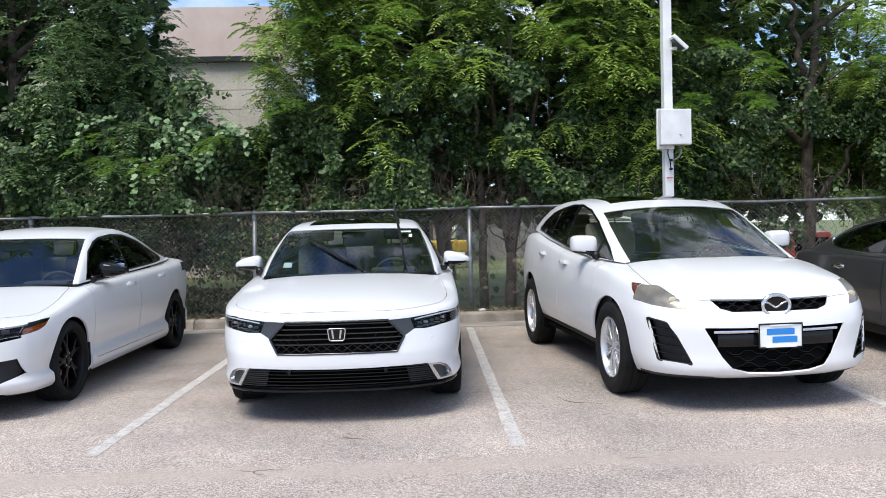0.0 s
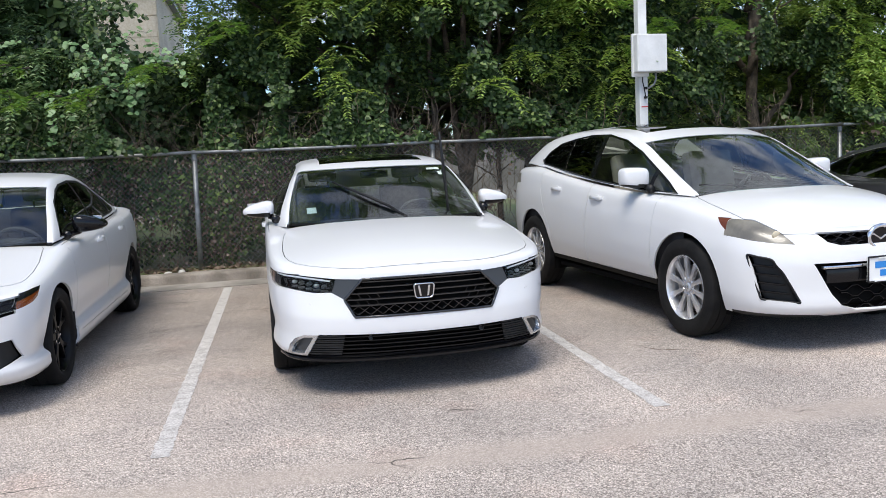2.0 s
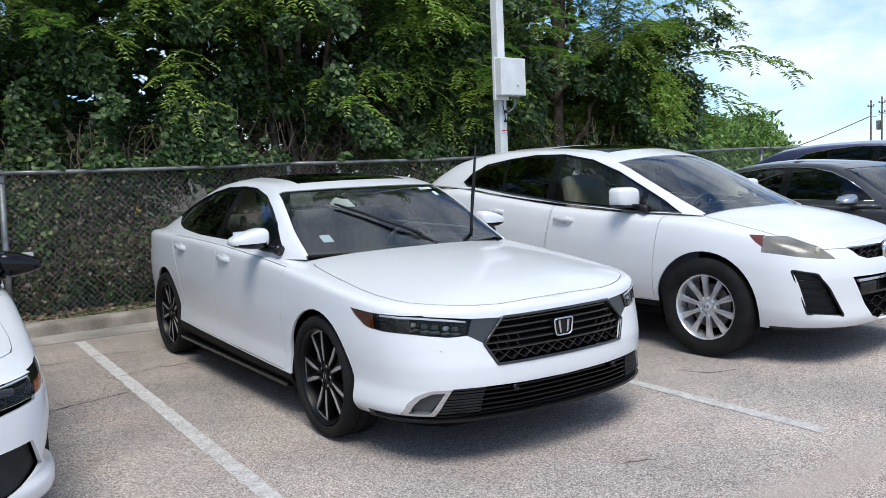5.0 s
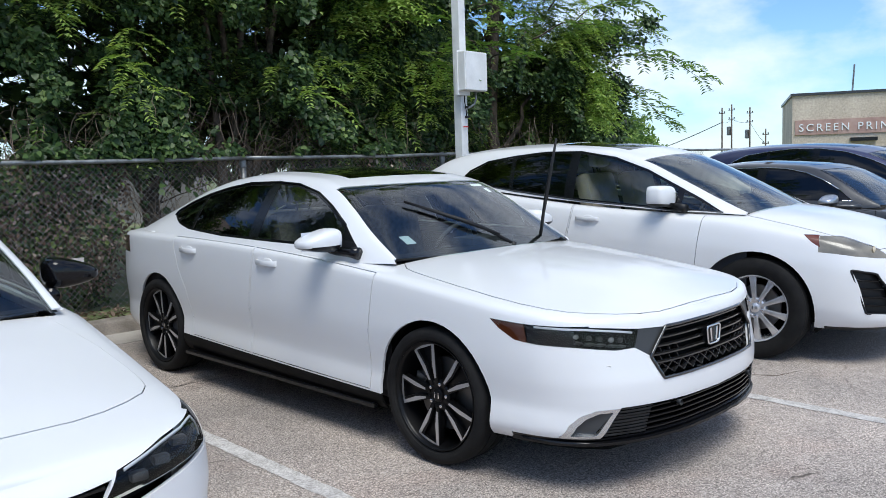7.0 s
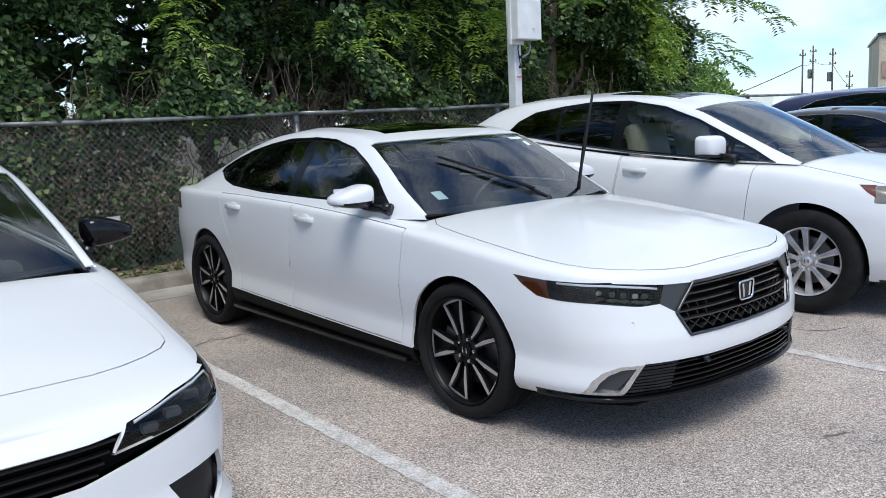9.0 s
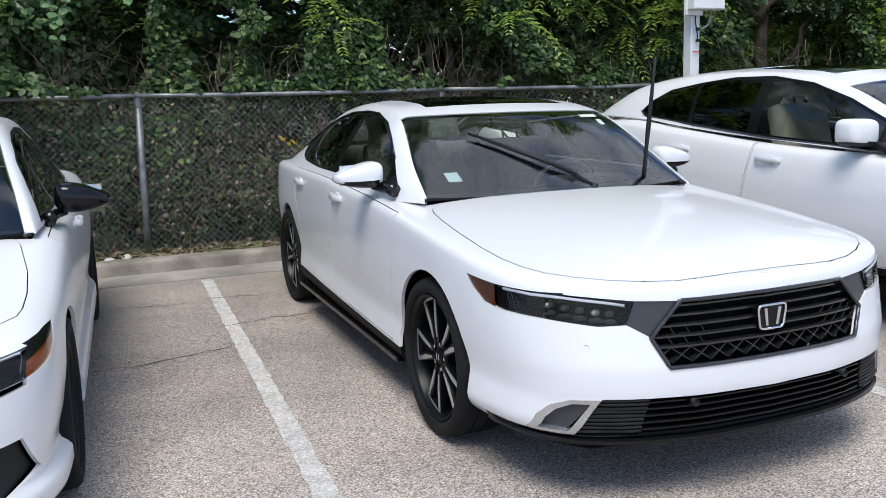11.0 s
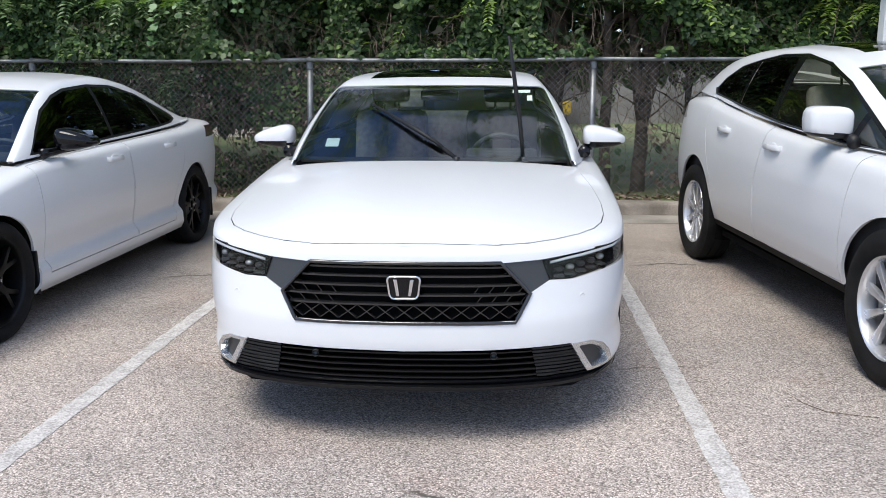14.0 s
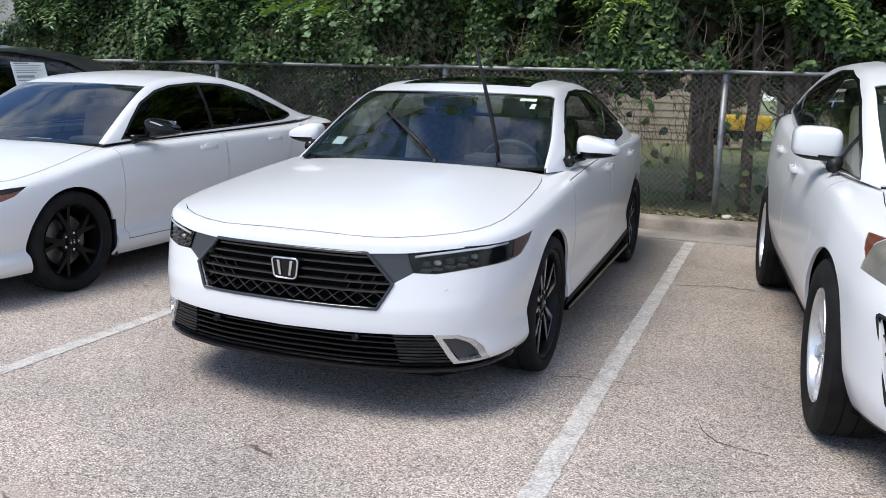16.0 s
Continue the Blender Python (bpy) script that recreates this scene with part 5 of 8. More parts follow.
def white_saloon(m):
    root = empty("saloon_car", m)
    low, up, got = shell(root, ACC)
    S = ACC
    g = surface(got["grille"], "y")
    gr = put("grille", rim(pushed(got["grille"], 0.0), 0.06), DARK, root, "black mesh grille with five bars")
    gr.data.clear_geometry()
    b = both(pushed(got["grille"], 0.055))
    gr.data.from_pydata([tuple(v) for v in b[0]], [], b[2])

    def half(z):
        return 0.462 - (0.592 - z) * 0.054 / 0.100 if z < 0.592 else 0.462 - (z - 0.592) * 0.11 / 0.115
    for z in (0.688, 0.656, 0.622, 0.588, 0.554):
        e = half(z) - 0.008
        bm = bmesh.new()
        bar(bm, [(x, g(abs(x), z) + 0.012, z) for x in np.linspace(-e, e, 25)], 0.011, 0.035)
        part("grille_bar", bm, GRILLE_GREY, gr, angle=50)
    # crossed ribs in the lower band
    for k in range(13):
        for d in (1, -1):
            x0, x1 = -0.455 + k * 0.07, -0.455 + (k + 1) * 0.07
            if d < 0:
                x0, x1 = x1, x0
            z0, z1 = 0.500, 0.550
            bm = bmesh.new()
            bar(bm, [(x, g(abs(x), z) + 0.02, z) for x, z in ((x0, z0), ((x0 + x1) / 2, (z0 + z1) / 2), (x1, z1))], 0.006, 0.03)
            part("grille_rib", bm, GRILLE_GREY, gr)
    for k in range(4):
        for s in (1, -1):
            for q, z in enumerate((0.572, 0.606)):
                x = s * (0.44 - 0.055 * k - 0.01 * q)
                bm = bmesh.new()
                bar(bm, [(x - 0.012 * s, g(abs(x), z) + 0.02, z - 0.016), (x + 0.012 * s, g(abs(x), z) + 0.02, z + 0.016)], 0.006, 0.03)
                part("grille_rib", bm, GRILLE_GREY, gr)
    ring = [(0.408, 0.492), (0.462, 0.592), (0.352, 0.707)]
    bm = bmesh.new()
    pts = [(-x, z) for x, z in ring[::-1]] + ring
    path = []
    for (xa, za), (xb, zb) in zip(pts, pts[1:] + pts[:1]):
        for t in np.linspace(0, 1, 10)[:-1]:
            x, z = xa + (xb - xa) * t, za + (zb - za) * t
            path.append((x, g(min(abs(x), 0.455), z) - 0.001, z))
    tube(bm, path + path[:1], 0.008, 6, cap=False)
    part("grille_frame", bm, GRILLE_GREY, gr, smooth=True)
    # badge: a bright rounded frame with two leaning bars
    bd = bmesh.new()
    yb = g(0, 0.62) - 0.004
    fr = rounded([(-0.052, 0.577), (0.052, 0.577), (0.064, 0.663), (-0.064, 0.663)], 0.02, 5)
    prism(bd, fr, yb + 0.004, yb + 0.03, "y")
    emb = part("badge", bd, GLOSS_BLACK, gr, "rounded chrome badge on black")
    bm = bmesh.new()
    tube(bm, [(x * 0.97, yb, 0.62 + (z - 0.62) * 0.97) for x, z in fr + fr[:1]], 0.005, 6, cap=False)
    part("badge_frame", bm, CHROME, gr, smooth=True)
    for s in (1, -1):
        bm = bmesh.new()
        prism(bm, [(s * 0.016, 0.590), (s * 0.027, 0.590), (s * 0.038, 0.652), (s * 0.024, 0.652)], yb - 0.004, yb + 0.006, "y", 0.002)
        part("badge_bar", bm, CHROME, gr)
    # lamps
    hs = surface((got["lamp"][0] + got["lamp_side"][0] + got["lamp_amber"][0], 0, 0), "y")
    for s in (1, -1):
        h = head_lamp(root, got["lamp"], s, LENS)
        put("lamp_cheek", pushed(got["lamp_side"], 0.012), GLOSS_BLACK, h, side=s)
        put("cheek_lens", got["lamp_side"], LENS, h, side=s).visible_shadow = False
        a = put("side_marker", pushed(got["lamp_amber"], 0.004), AMBER_DARK, h, "smoked amber marker", side=s)
        l = put("marker_lens", got["lamp_amber"], LENS_SMOKE, h, side=s)
        l.visible_shadow = False
        bm = bmesh.new()
        bar(bm, [(s * x, hs(x, z) - 0.001, z) for x, z in [(0.535, 0.700), (0.6, 0.712), (0.66, 0.720), (0.72, 0.728), (0.785, 0.732), (0.815, 0.734), (0.832, 0.736)]], 0.009, 0.008)
        part("running_light", bm, LAMP_WHITE, h, "white running light strip", angle=50)
        for k, (x, z) in enumerate(((0.570, 0.668), (0.612, 0.674), (0.654, 0.681), (0.696, 0.688), (0.734, 0.695))):
            bm = bmesh.new()
            bmesh.ops.create_uvsphere(bm, u_segments=16, v_segments=8, radius=1.0, matrix=Matrix.Translation((s * x, hs(x, z) + 0.030, z)) @ Matrix.Diagonal((0.017, 0.010, 0.011, 1)))
            part("lamp_unit", bm, SATIN if k in (1, 4) else GUNMETAL, h, smooth=True)
            bm = bmesh.new()
            box(bm, s * x - 0.019, s * x + 0.019, hs(x, z) + 0.012, hs(x, z) + 0.044, z - 0.030, z - 0.022, 0.002)
            part("lamp_fin", bm, GUNMETAL, h, angle=40)
        br = put("lamp_bridge", pushed(got["lamp_bridge"], 0.006), GUNMETAL, root, side=s)
        f = put("fog_surround", rim(pushed(got["fog"], -0.003), 0.03), FOG_SILVER, root, "satin silver corner surround", side=s)
        v0, n0, f0 = got["fog_in"]
        deep = [Vector(v) + Vector((-0.15, 0.9, 0)) * 0.45 * max(0.0, v[0] - 0.66) for v in v0]
        put("fog_pocket", (deep, n0, f0), GUNMETAL, f, "concave dark grey pocket", side=s)
        bm = bmesh.new()
        lathe(bm, [(0.001, 0.001), (0.0005, 0.010), (-0.001, 0.0105), (-0.001, 0.0125), (0.004, 0.013)], 20, "z")
        bmesh.ops.recalc_face_normals(bm, faces=bm.faces[:])
        se = part("parking_sensor", bm, WHITE, root, smooth=True)
        se.matrix_local = pose(s * 0.66, got["front"](0.66, 0.565) - 0.001, 0.565, -90, 0, s * 34)
    i = surface(got["intake"], "y")
    it = put("lower_intake", pushed(got["intake"], 0.05), DARK, root, "wide black slatted intake")
    for z in (0.278, 0.302, 0.326, 0.350, 0.374):
        e = 0.698 - (z - 0.262) * 0.6
        bm = bmesh.new()
        bar(bm, [(x, i(min(abs(x), 0.72), z) + 0.008, z) for x in np.linspace(-e, e, 29)], 0.009, 0.035)
        part("intake_slat", bm, GLOSS_BLACK, it, angle=50)
    for s in (1, -1):
        bm = bmesh.new()
        for z in np.linspace(0.275, 0.385, 9):
            a, c = (0.47 + (0.39 - z) * 0.2, 0.692 - (z - 0.262) * 0.6)
            bar(bm, [(s * x, i(min(x, 0.72), z) + 0.004, z) for x in np.linspace(a, c, 6)], 0.010, 0.02)
        part("intake_panel", bm, BLACK, it, angle=50)["kind"] = "stuff"
        bm = bmesh.new()
        lathe(bm, [(0, 0.001), (0, 0.012), (0.02, 0.013)], 16, "z")
        bmesh.ops.recalc_face_normals(bm, faces=bm.faces[:])
        se = part("parking_sensor", bm, GUNMETAL, it, smooth=True)
        se.matrix_local = pose(s * 0.33, i(0.33, 0.372) - 0.004, 0.372, 90)
    lp = rim(got["lip"], 0.03)
    put("front_lip", lp, GLOSS_BLACK, root, "gloss black front lip")
    L = surface(got["lip"], "y")
    bm = bmesh.new()
    bar(bm, [(x, L(abs(x), 0.25) - 0.022, 0.238) for x in np.linspace(-0.84, 0.84, 41)], 0.020, 0.06)
    part("lip_blade", bm, GLOSS_BLACK, root, angle=50)
    rest = low.pick(low.bm.faces[:])
    panels("body", rim(rest, 0.015), WHITE, root)
    low.bm.free()
    cabin(root, S, CLOTH_GREY, 2.35, 1.72, 0.93, floor=0.26)
    kit = WheelKit(0.333, 0.262, 0.232, "machined", WHEEL_BLACK, MACHINED, 5)
    for y in (1.01, 3.84):
        x = 0.772 if y < 2 else 0.752
        kit.place(root, pose(x, y, 0.334), 8)
        kit.place(root, pose(-x, y, 0.334, 0, 0, 180), 20)
    for s in (1, -1):
        part("skirt_blade", boxed(s * 0.835, s * 0.888, 1.43, 3.42, 0.196, 0.222, 0.006), GLOSS_BLACK, root)
    d = got["doors"]
    handle(d[0], 0.884, 2.375, 0.885, WHITE)
    handle(d[1], 0.870, 3.335, 0.905, WHITE)
    for s in (1, -1):
        wing_mirror(root, s, (0.925, 1.79, 1.04), (0.235, 0.165, 0.142), WHITE, GLOSS_BLACK, (0.80, 1.70, 0.975))
    # wiper arms: one half way up the glass, the other folded out into the air
    def wiper(base, tip, bend, mid=None):
        w = bmesh.new()
        b, t = Vector(base), Vector(tip)
        c = b + (t - b) * 0.45 + Vector(bend)
        tube(w, [b, b + (c - b) * 0.5 + Vector((0, 0, 0.01)), c], [0.011, 0.010, 0.007], 8)
        ob = part("wiper", w, BLACK, root, smooth=True)
        bl = bmesh.new()
        tube(bl, [c - (t - b) * 0.30, c, t], [0.008, 0.013, 0.007], 6)
        part("wiper_blade", bl, BLACK, ob, smooth=True)
        kb = bmesh.new()
        lathe(kb, [(0, 0.02), (0.03, 0.018), (0.035, 0.001)], 14, "z")
        k = part("wiper_pivot", kb, BLACK, ob, smooth=True)
        k.location = base - Vector((0, 0, 0.02))
    wiper(Vector((0.13, 1.345, 0.96)), Vector((-0.36, 1.74, 1.225)), (0, -0.02, 0.02))
    wiper(Vector((0.47, 1.42, 0.955)), Vector((0.385, 1.22, 1.56)), (0.005, 0.01, 0))
    # stickers and papers behind the glass
    sc = surface(got["screen"], "z")
    def sticker(x0, x1, ya, yb, mat):
        x = (x0 + x1) / 2
        za, zb = sc(abs(x), ya), sc(abs(x), yb)
        o = mesh_object("sticker", [(x0, ya, za - 0.012), (x1, ya, za - 0.012), (x1, yb, zb - 0.012), (x0, yb, zb - 0.012)], [(0, 1, 2, 3)], mat, root, "white paper sticker behind the windscreen", smooth=False)
    sticker(-0.575, -0.505, 1.485, 1.555, STICKER)
    sticker(0.42, 0.52, 1.935, 1.965, PAPER)
    sticker(0.50, 0.53, 1.86, 1.915, PAPER)
    # cowl under the screen
    bm = bmesh.new()
    bar(bm, [(x, 1.33 + 0.13 * (abs(x) / 0.7) ** 2, 0.948 - 0.01 * (abs(x) / 0.7) ** 2) for x in np.linspace(-0.7, 0.7, 17)], 0.02, 0.13)
    part("cowl", bm, BLACK, root)
    part("rear_view_mirror", boxed(-0.11, 0.11, 1.98, 2.01, 1.235, 1.295, 0.012), CABIN, root, angle=40)
    bm = bmesh.new()
    prism(bm, [(3.35, 1.375), (3.50, 1.345), (3.48, 1.372), (3.44, 1.392), (3.41, 1.396)], -0.02, 0.02, "x", 0.006)
    part("roof_fin", bm, WHITE, root, angle=40)
    return tagged(root, "white four-door saloon with black grille, parked nose out", "car")


SALOON = white_saloon(pose(-0.491, 5.74, ground_z(5.74), SLOPE, 0, 0.3))


# ---- tall white crossover ----
CROSS_DLO = [(1.24, 1.022), (1.41, 1.118), (1.60, 1.212), (1.87, 1.342), (2.17, 1.447), (2.5, 1.503), (2.85, 1.508), (3.15, 1.482), (3.45, 1.44), (3.62, 1.36), (3.69, 1.285), (3.62, 1.245), (3.05, 1.175), (2.4, 1.10), (1.6, 1.035)]
_cr_in = inset(CROSS_DLO, 0.017)
CROSS = dict(
    paint=WHITE_B, plan_w=0.915,
    plan=[(0, 0.02), (0.25, 0.03), (0.45, 0.06), (0.62, 0.12), (0.74, 0.21), (0.82, 0.33), (0.865, 0.48), (0.89, 0.7), (0.912, 1.0), (0.918, 1.6), (0.918, 2.6), (0.915, 3.3), (0.90, 3.8), (0.86, 4.2), (0.78, 4.45), (0.6, 4.55), (0.3, 4.59), (0, 4.6)],
    front=[(0, 0.10), (0.05, 0.03), (0.15, 0.0), (0.35, 0.01), (0.6, 0.012), (0.75, 0.03), (0.9, 0.075), (1, 0.13)],
    side=[(0, 0.06), (0.12, 0.03), (0.25, 0.008), (0.45, 0.0), (0.65, 0.004), (0.85, 0.025), (1, 0.06)],
    rear=[(0, 0.12), (0.15, 0.02), (0.4, 0.0), (0.7, 0.03), (1, 0.12)],
    zbot=[(0, 0.24), (0.5, 0.25), (1.3, 0.315), (3.3, 0.335), (4.2, 0.34), (4.6, 0.34)],
    ztop=[(0, 0.80), (0.25, 0.83), (0.5, 0.875), (0.8, 0.93), (1.2, 0.985), (1.6, 1.01), (2.4, 1.065), (3.2, 1.15), (3.8, 1.21), (4.6, 1.19)],
    zmid=[(0, 0.80), (0.20, 0.803), (0.26, 0.835), (0.38, 0.895), (0.6, 0.965), (0.9, 1.02), (1.2, 1.05), (2.2, 1.1), (3.8, 1.25), (4.6, 1.2)],
    belt=[(0.715, 1.08, 1.005), (0.775, 1.3, 1.02), (0.81, 1.6, 1.03), (0.825, 1.95, 1.055), (0.828, 2.4, 1.09), (0.825, 2.85, 1.13), (0.82, 3.25, 1.175), (0.80, 3.6, 1.22), (0.77, 3.9, 1.24), (0.71, 4.2, 1.25), (0.62, 4.42, 1.24)],
    rail=[(0.705, 1.10, 1.015), (0.695, 1.32, 1.115), (0.675, 1.62, 1.262), (0.645, 1.95, 1.412), (0.63, 2.35, 1.505), (0.62, 2.85, 1.535), (0.61, 3.25, 1.532), (0.602, 3.6, 1.51), (0.595, 3.92, 1.462), (0.60, 4.2, 1.36), (0.61, 4.42, 1.25)],
    mid=[(0, 0.98, 1.03), (0, 1.18, 1.145), (0, 1.5, 1.305), (0, 1.86, 1.46), (0, 2.3, 1.555), (0, 2.85, 1.585), (0, 3.25, 1.582), (0, 3.6, 1.568), (0, 3.98, 1.525), (0, 4.28, 1.39), (0, 4.5, 1.25)],
    screen=(0.0, 3.0, 0.96), backlight=(8.1, 9.6, 0.9), sunroof=(3.6, 5.0, 0.76),
    arches=[(0.97, 0.358, 0.405), (3.70, 0.365, 0.425)],
    dlo=CROSS_DLO, dlo_trim=CROSS_DLO[10:] + CROSS_DLO[:1], trim_mat=GUNMETAL, frame_mat=GLOSS_BLACK, liner_mat=CLOTH_GREY, sharp=2.8,
    windows=[(clip(clip(_cr_in, (1.60, 1.6), (1.60, 0.9)), (2.46, 0.9), (2.50, 1.6)), GLASS_SIDE, 0), (clip(_cr_in, (1.55, 0.9), (1.55, 1.6)), GLASS_SIDE, 0), (clip(clip(_cr_in, (2.58, 1.6), (2.56, 0.9)), (3.04, 0.9), (3.16, 1.6)), GLASS_DARK, 1), (clip(_cr_in, (3.20, 1.6), (3.08, 0.9)), GLASS_DARK, None)],
    doors=[[(1.40, 0.37), (1.395, 0.6), (1.37, 0.85), (1.33, 1.2), (2.45, 1.2), (2.45, 1.0), (2.50, 0.7), (2.50, 0.37)], [(2.508, 0.37), (2.508, 0.7), (2.458, 1.0), (2.458, 1.25), (3.5, 1.25), (3.50, 1.0), (3.42, 0.82), (3.31, 0.66), (3.25, 0.48), (3.24, 0.37)]],
    tail=[(4.12, 1.05), (4.45, 1.03), (4.45, 1.13), (4.18, 1.15)], tail_mat=LENS_HAZE, tail_label="clear grey tail lamp",
    sill=[(1.33, 0.2), (1.33, 0.365), (3.34, 0.375), (3.34, 0.2)], sill_mat=SILL_BLACK,
    hood=[(-0.01, 0.115), (0.30, 0.130), (0.45, 0.165), (0.54, 0.195), (0.63, 0.225), (0.69, 0.27), (0.725, 0.36), (0.738, 0.5), (0.738, 0.7), (0.728, 0.9), (0.705, 1.06), (0.66, 1.14), (-0.01, 1.14)], hood_z=0.777, floor=0.3,
    cuts=[
        ("lamp_amber", [(0.565, 0.884), (0.66, 0.888), (0.60, 0.838), (0.545, 0.805)], "x", lambda c: c.y < 0.9 and c.x > 0.6),
        ("lamp", [(0.595, 0.724), (0.70, 0.733), (0.79, 0.748), (0.90, 0.79), (0.90, 0.89), (0.755, 0.877), (0.695, 0.870), (0.645, 0.80)], "y", lambda c: c.y < 0.555),
        ("grille_up", rounded([(-0.02, 0.703), (0.31, 0.706), (0.39, 0.73), (0.435, 0.786), (-0.02, 0.778)], 0.008), "y", lambda c: c.y < 0.5),
        ("fog", rounded([(0.590, 0.350), (0.775, 0.370), (0.820, 0.660), (0.728, 0.632), (0.672, 0.53)], 0.012), "y", lambda c: c.y < 0.8),
        ("intake", rounded([(-0.02, 0.270), (0.22, 0.284), (0.335, 0.322), (0.40, 0.40), (0.512, 0.602), (-0.02, 0.594)], 0.012), "y", lambda c: c.y < 0.5),
        ("skid", [(-0.02, 0.1), (0.95, 0.1), (0.95, 0.268), (0.62, 0.27), (0.45, 0.262), (0.36, 0.235), (-0.02, 0.228)], "y", lambda c: c.y < 0.9),
    ])


def honey(bm, y_of, x0, x1, z0, z1, keep, cell=0.05, h=0.006, d=0.02):
    """A net of flattened six-sided cells in front of an opening."""
    rows = int((z1 - z0) / (cell * 0.5))
    for r in range(rows + 1):
        z = z0 + r * cell * 0.5
        n = int((x1 - x0) / (cell * 0.5))
        run = []
        for k in range(n + 1):
            x = x0 + k * cell * 0.5
            dz = cell * 0.16 * (1 if (k // 2 + r) % 2 else -1)
            if keep(x, z):
                run.append((x, y_of(abs(x), z), z + dz))
            else:
                if len(run) > 1:
                    bar(bm, run, h, d)
                run = []
        if len(run) > 1:
            bar(bm, run, h, d)


def crossover(m):
    root = empty("crossover_car", m)
    S = CROSS
    low, up, got = shell(root, S)
    g = surface(got["grille_up"], "y")
    u = put("upper_grille", pushed(got["grille_up"], 0.045), DARK, root, "narrow black mesh grille")
    bm = bmesh.new()
    honey(bm, lambda x, z: g(x, z) + 0.015, -0.40, 0.40, 0.715, 0.77, lambda x, z: abs(x) < 0.36 + (z - 0.70) * 0.5 and abs(x) > 0.05, 0.05)
    part("grille_mesh", bm, GLOSS_BLACK, u)["kind"] = "stuff"
    i = surface(got["intake"], "y")
    it = put("lower_intake", pushed(got["intake"], 0.06), DARK, root, "wide black honeycomb intake")
    bm = bmesh.new()
    honey(bm, lambda x, z: i(x, z) + 0.03, -0.40, 0.40, 0.30, 0.46, lambda x, z: abs(x) < 0.27 + (z - 0.28) * 0.75, 0.085)
    part("intake_mesh", bm, GLOSS_BLACK, it)["kind"] = "stuff"
    bm = bmesh.new()
    bar(bm, [(x, i(min(abs(x), 0.45), 0.51) + 0.016, 0.51) for x in np.linspace(-0.42, 0.42, 21)], 0.085, 0.03)
    part("intake_band", bm, GLOSS_BLACK, it, angle=50)
    bm = bmesh.new()
    bar(bm, [(x, i(min(abs(x), 0.45), 0.572) + 0.002, 0.572) for x in np.linspace(-0.45, 0.45, 21)], 0.018, 0.02)
    part("intake_brow", bm, CHROME, it, "bright strip over the intake", angle=50)
    # oval badge with a winged bar
    yb = g(0.05, 0.74) - 0.018
    bm = bmesh.new()
    pts = [(0.098 * math.cos(a), yb, 0.742 + 0.073 * math.sin(a)) for a in np.linspace(0, 2 * math.pi, 41)]
    tube(bm, pts, 0.014, 8, cap=False)
    bd = part("badge", bm, CHROME, root, "chrome oval badge", smooth=True)
    part("badge_back", prism(bmesh.new(), [(0.09 * math.cos(a), 0.742 + 0.067 * math.sin(a)) for a in np.linspace(0, 2 * math.pi, 33)[:-1]], yb + 0.004, yb + 0.03, "y"), GLOSS_BLACK, bd)
    for s in (1, -1):
        bm = bmesh.new()
        bar(bm, [(0, yb - 0.002, 0.728), (s * 0.03, yb - 0.002, 0.745), (s * 0.06, yb - 0.002, 0.764), (s * 0.088, yb - 0.002, 0.768)], 0.014, 0.012)
        part("badge_wing", bm, CHROME, bd)
    # dealer plate: unreadable marks become bars
    py = i(0, 0.55) - 0.015
    pl = part("number_plate", boxed(-0.155, 0.155, py, py + 0.012, 0.46, 0.622, 0.004), PAPER, root, "white dealer plate with blue lettering bars in a black frame")
    fr = bmesh.new()
    tube(fr, [(-0.155, py - 0.002, 0.46), (0.155, py - 0.002, 0.46), (0.155, py - 0.002, 0.622), (-0.155, py - 0.002, 0.622), (-0.155, py - 0.002, 0.46)], 0.007, 6)
    part("plate_frame", fr, BLACK, pl)
    for x0, x1, z0, z1, mt in ((-0.10, 0.10, 0.548, 0.590, PLATE_BLUE), (-0.06, 0.12, 0.494, 0.536, PLATE_BLUE), (-0.08, 0.08, 0.610, 0.618, PAPER), (-0.11, 0.11, 0.462, 0.472, PAPER)):
        part("plate_bar", boxed(x0, x1, py - (0.003 if mt is PLATE_BLUE else 0.011), py, z0, z1, 0.001), mt, pl)
    hs = surface(got["lamp"], "y")
    for s in (1, -1):
        h = put("headlamp", pushed(got["lamp"], 0.002), LENS_HAZE, root, "yellowed hazy headlamp", side=s)
        put("indicator", pushed(got["lamp_amber"], 0.003), material("red-amber lens", (0.12, 0.03, 0.016), 0.2, 0, 0.5) if s > 0 else bpy.data.materials["red-amber lens"], h, "red amber corner lens", side=s)
        for x, z, r, mt in ((0.668, 0.785, 0.032, AMBER),):
            bm = bmesh.new()
            bmesh.ops.create_uvsphere(bm, u_segments=20, v_segments=10, radius=1, matrix=Matrix.Translation((s * x, hs(x, z) + 0.002, z)) @ Matrix.Diagonal((r, 0.008, r * 0.8, 1)))
            part("lamp_bowl", bm, mottled(material("hazed bowl", (0.5, 0.4, 0.2), 0.35), (0.5, 0.40, 0.24), (0.56, 0.50, 0.38), 20) if mt is AMBER else LENS_HAZE, h, smooth=True)
        fg = surface(got["fog"], "y")
        fp = put("fog_intake", pushed(got["fog"], 0.045), BLACK, root, "black louvred corner intake", side=s)
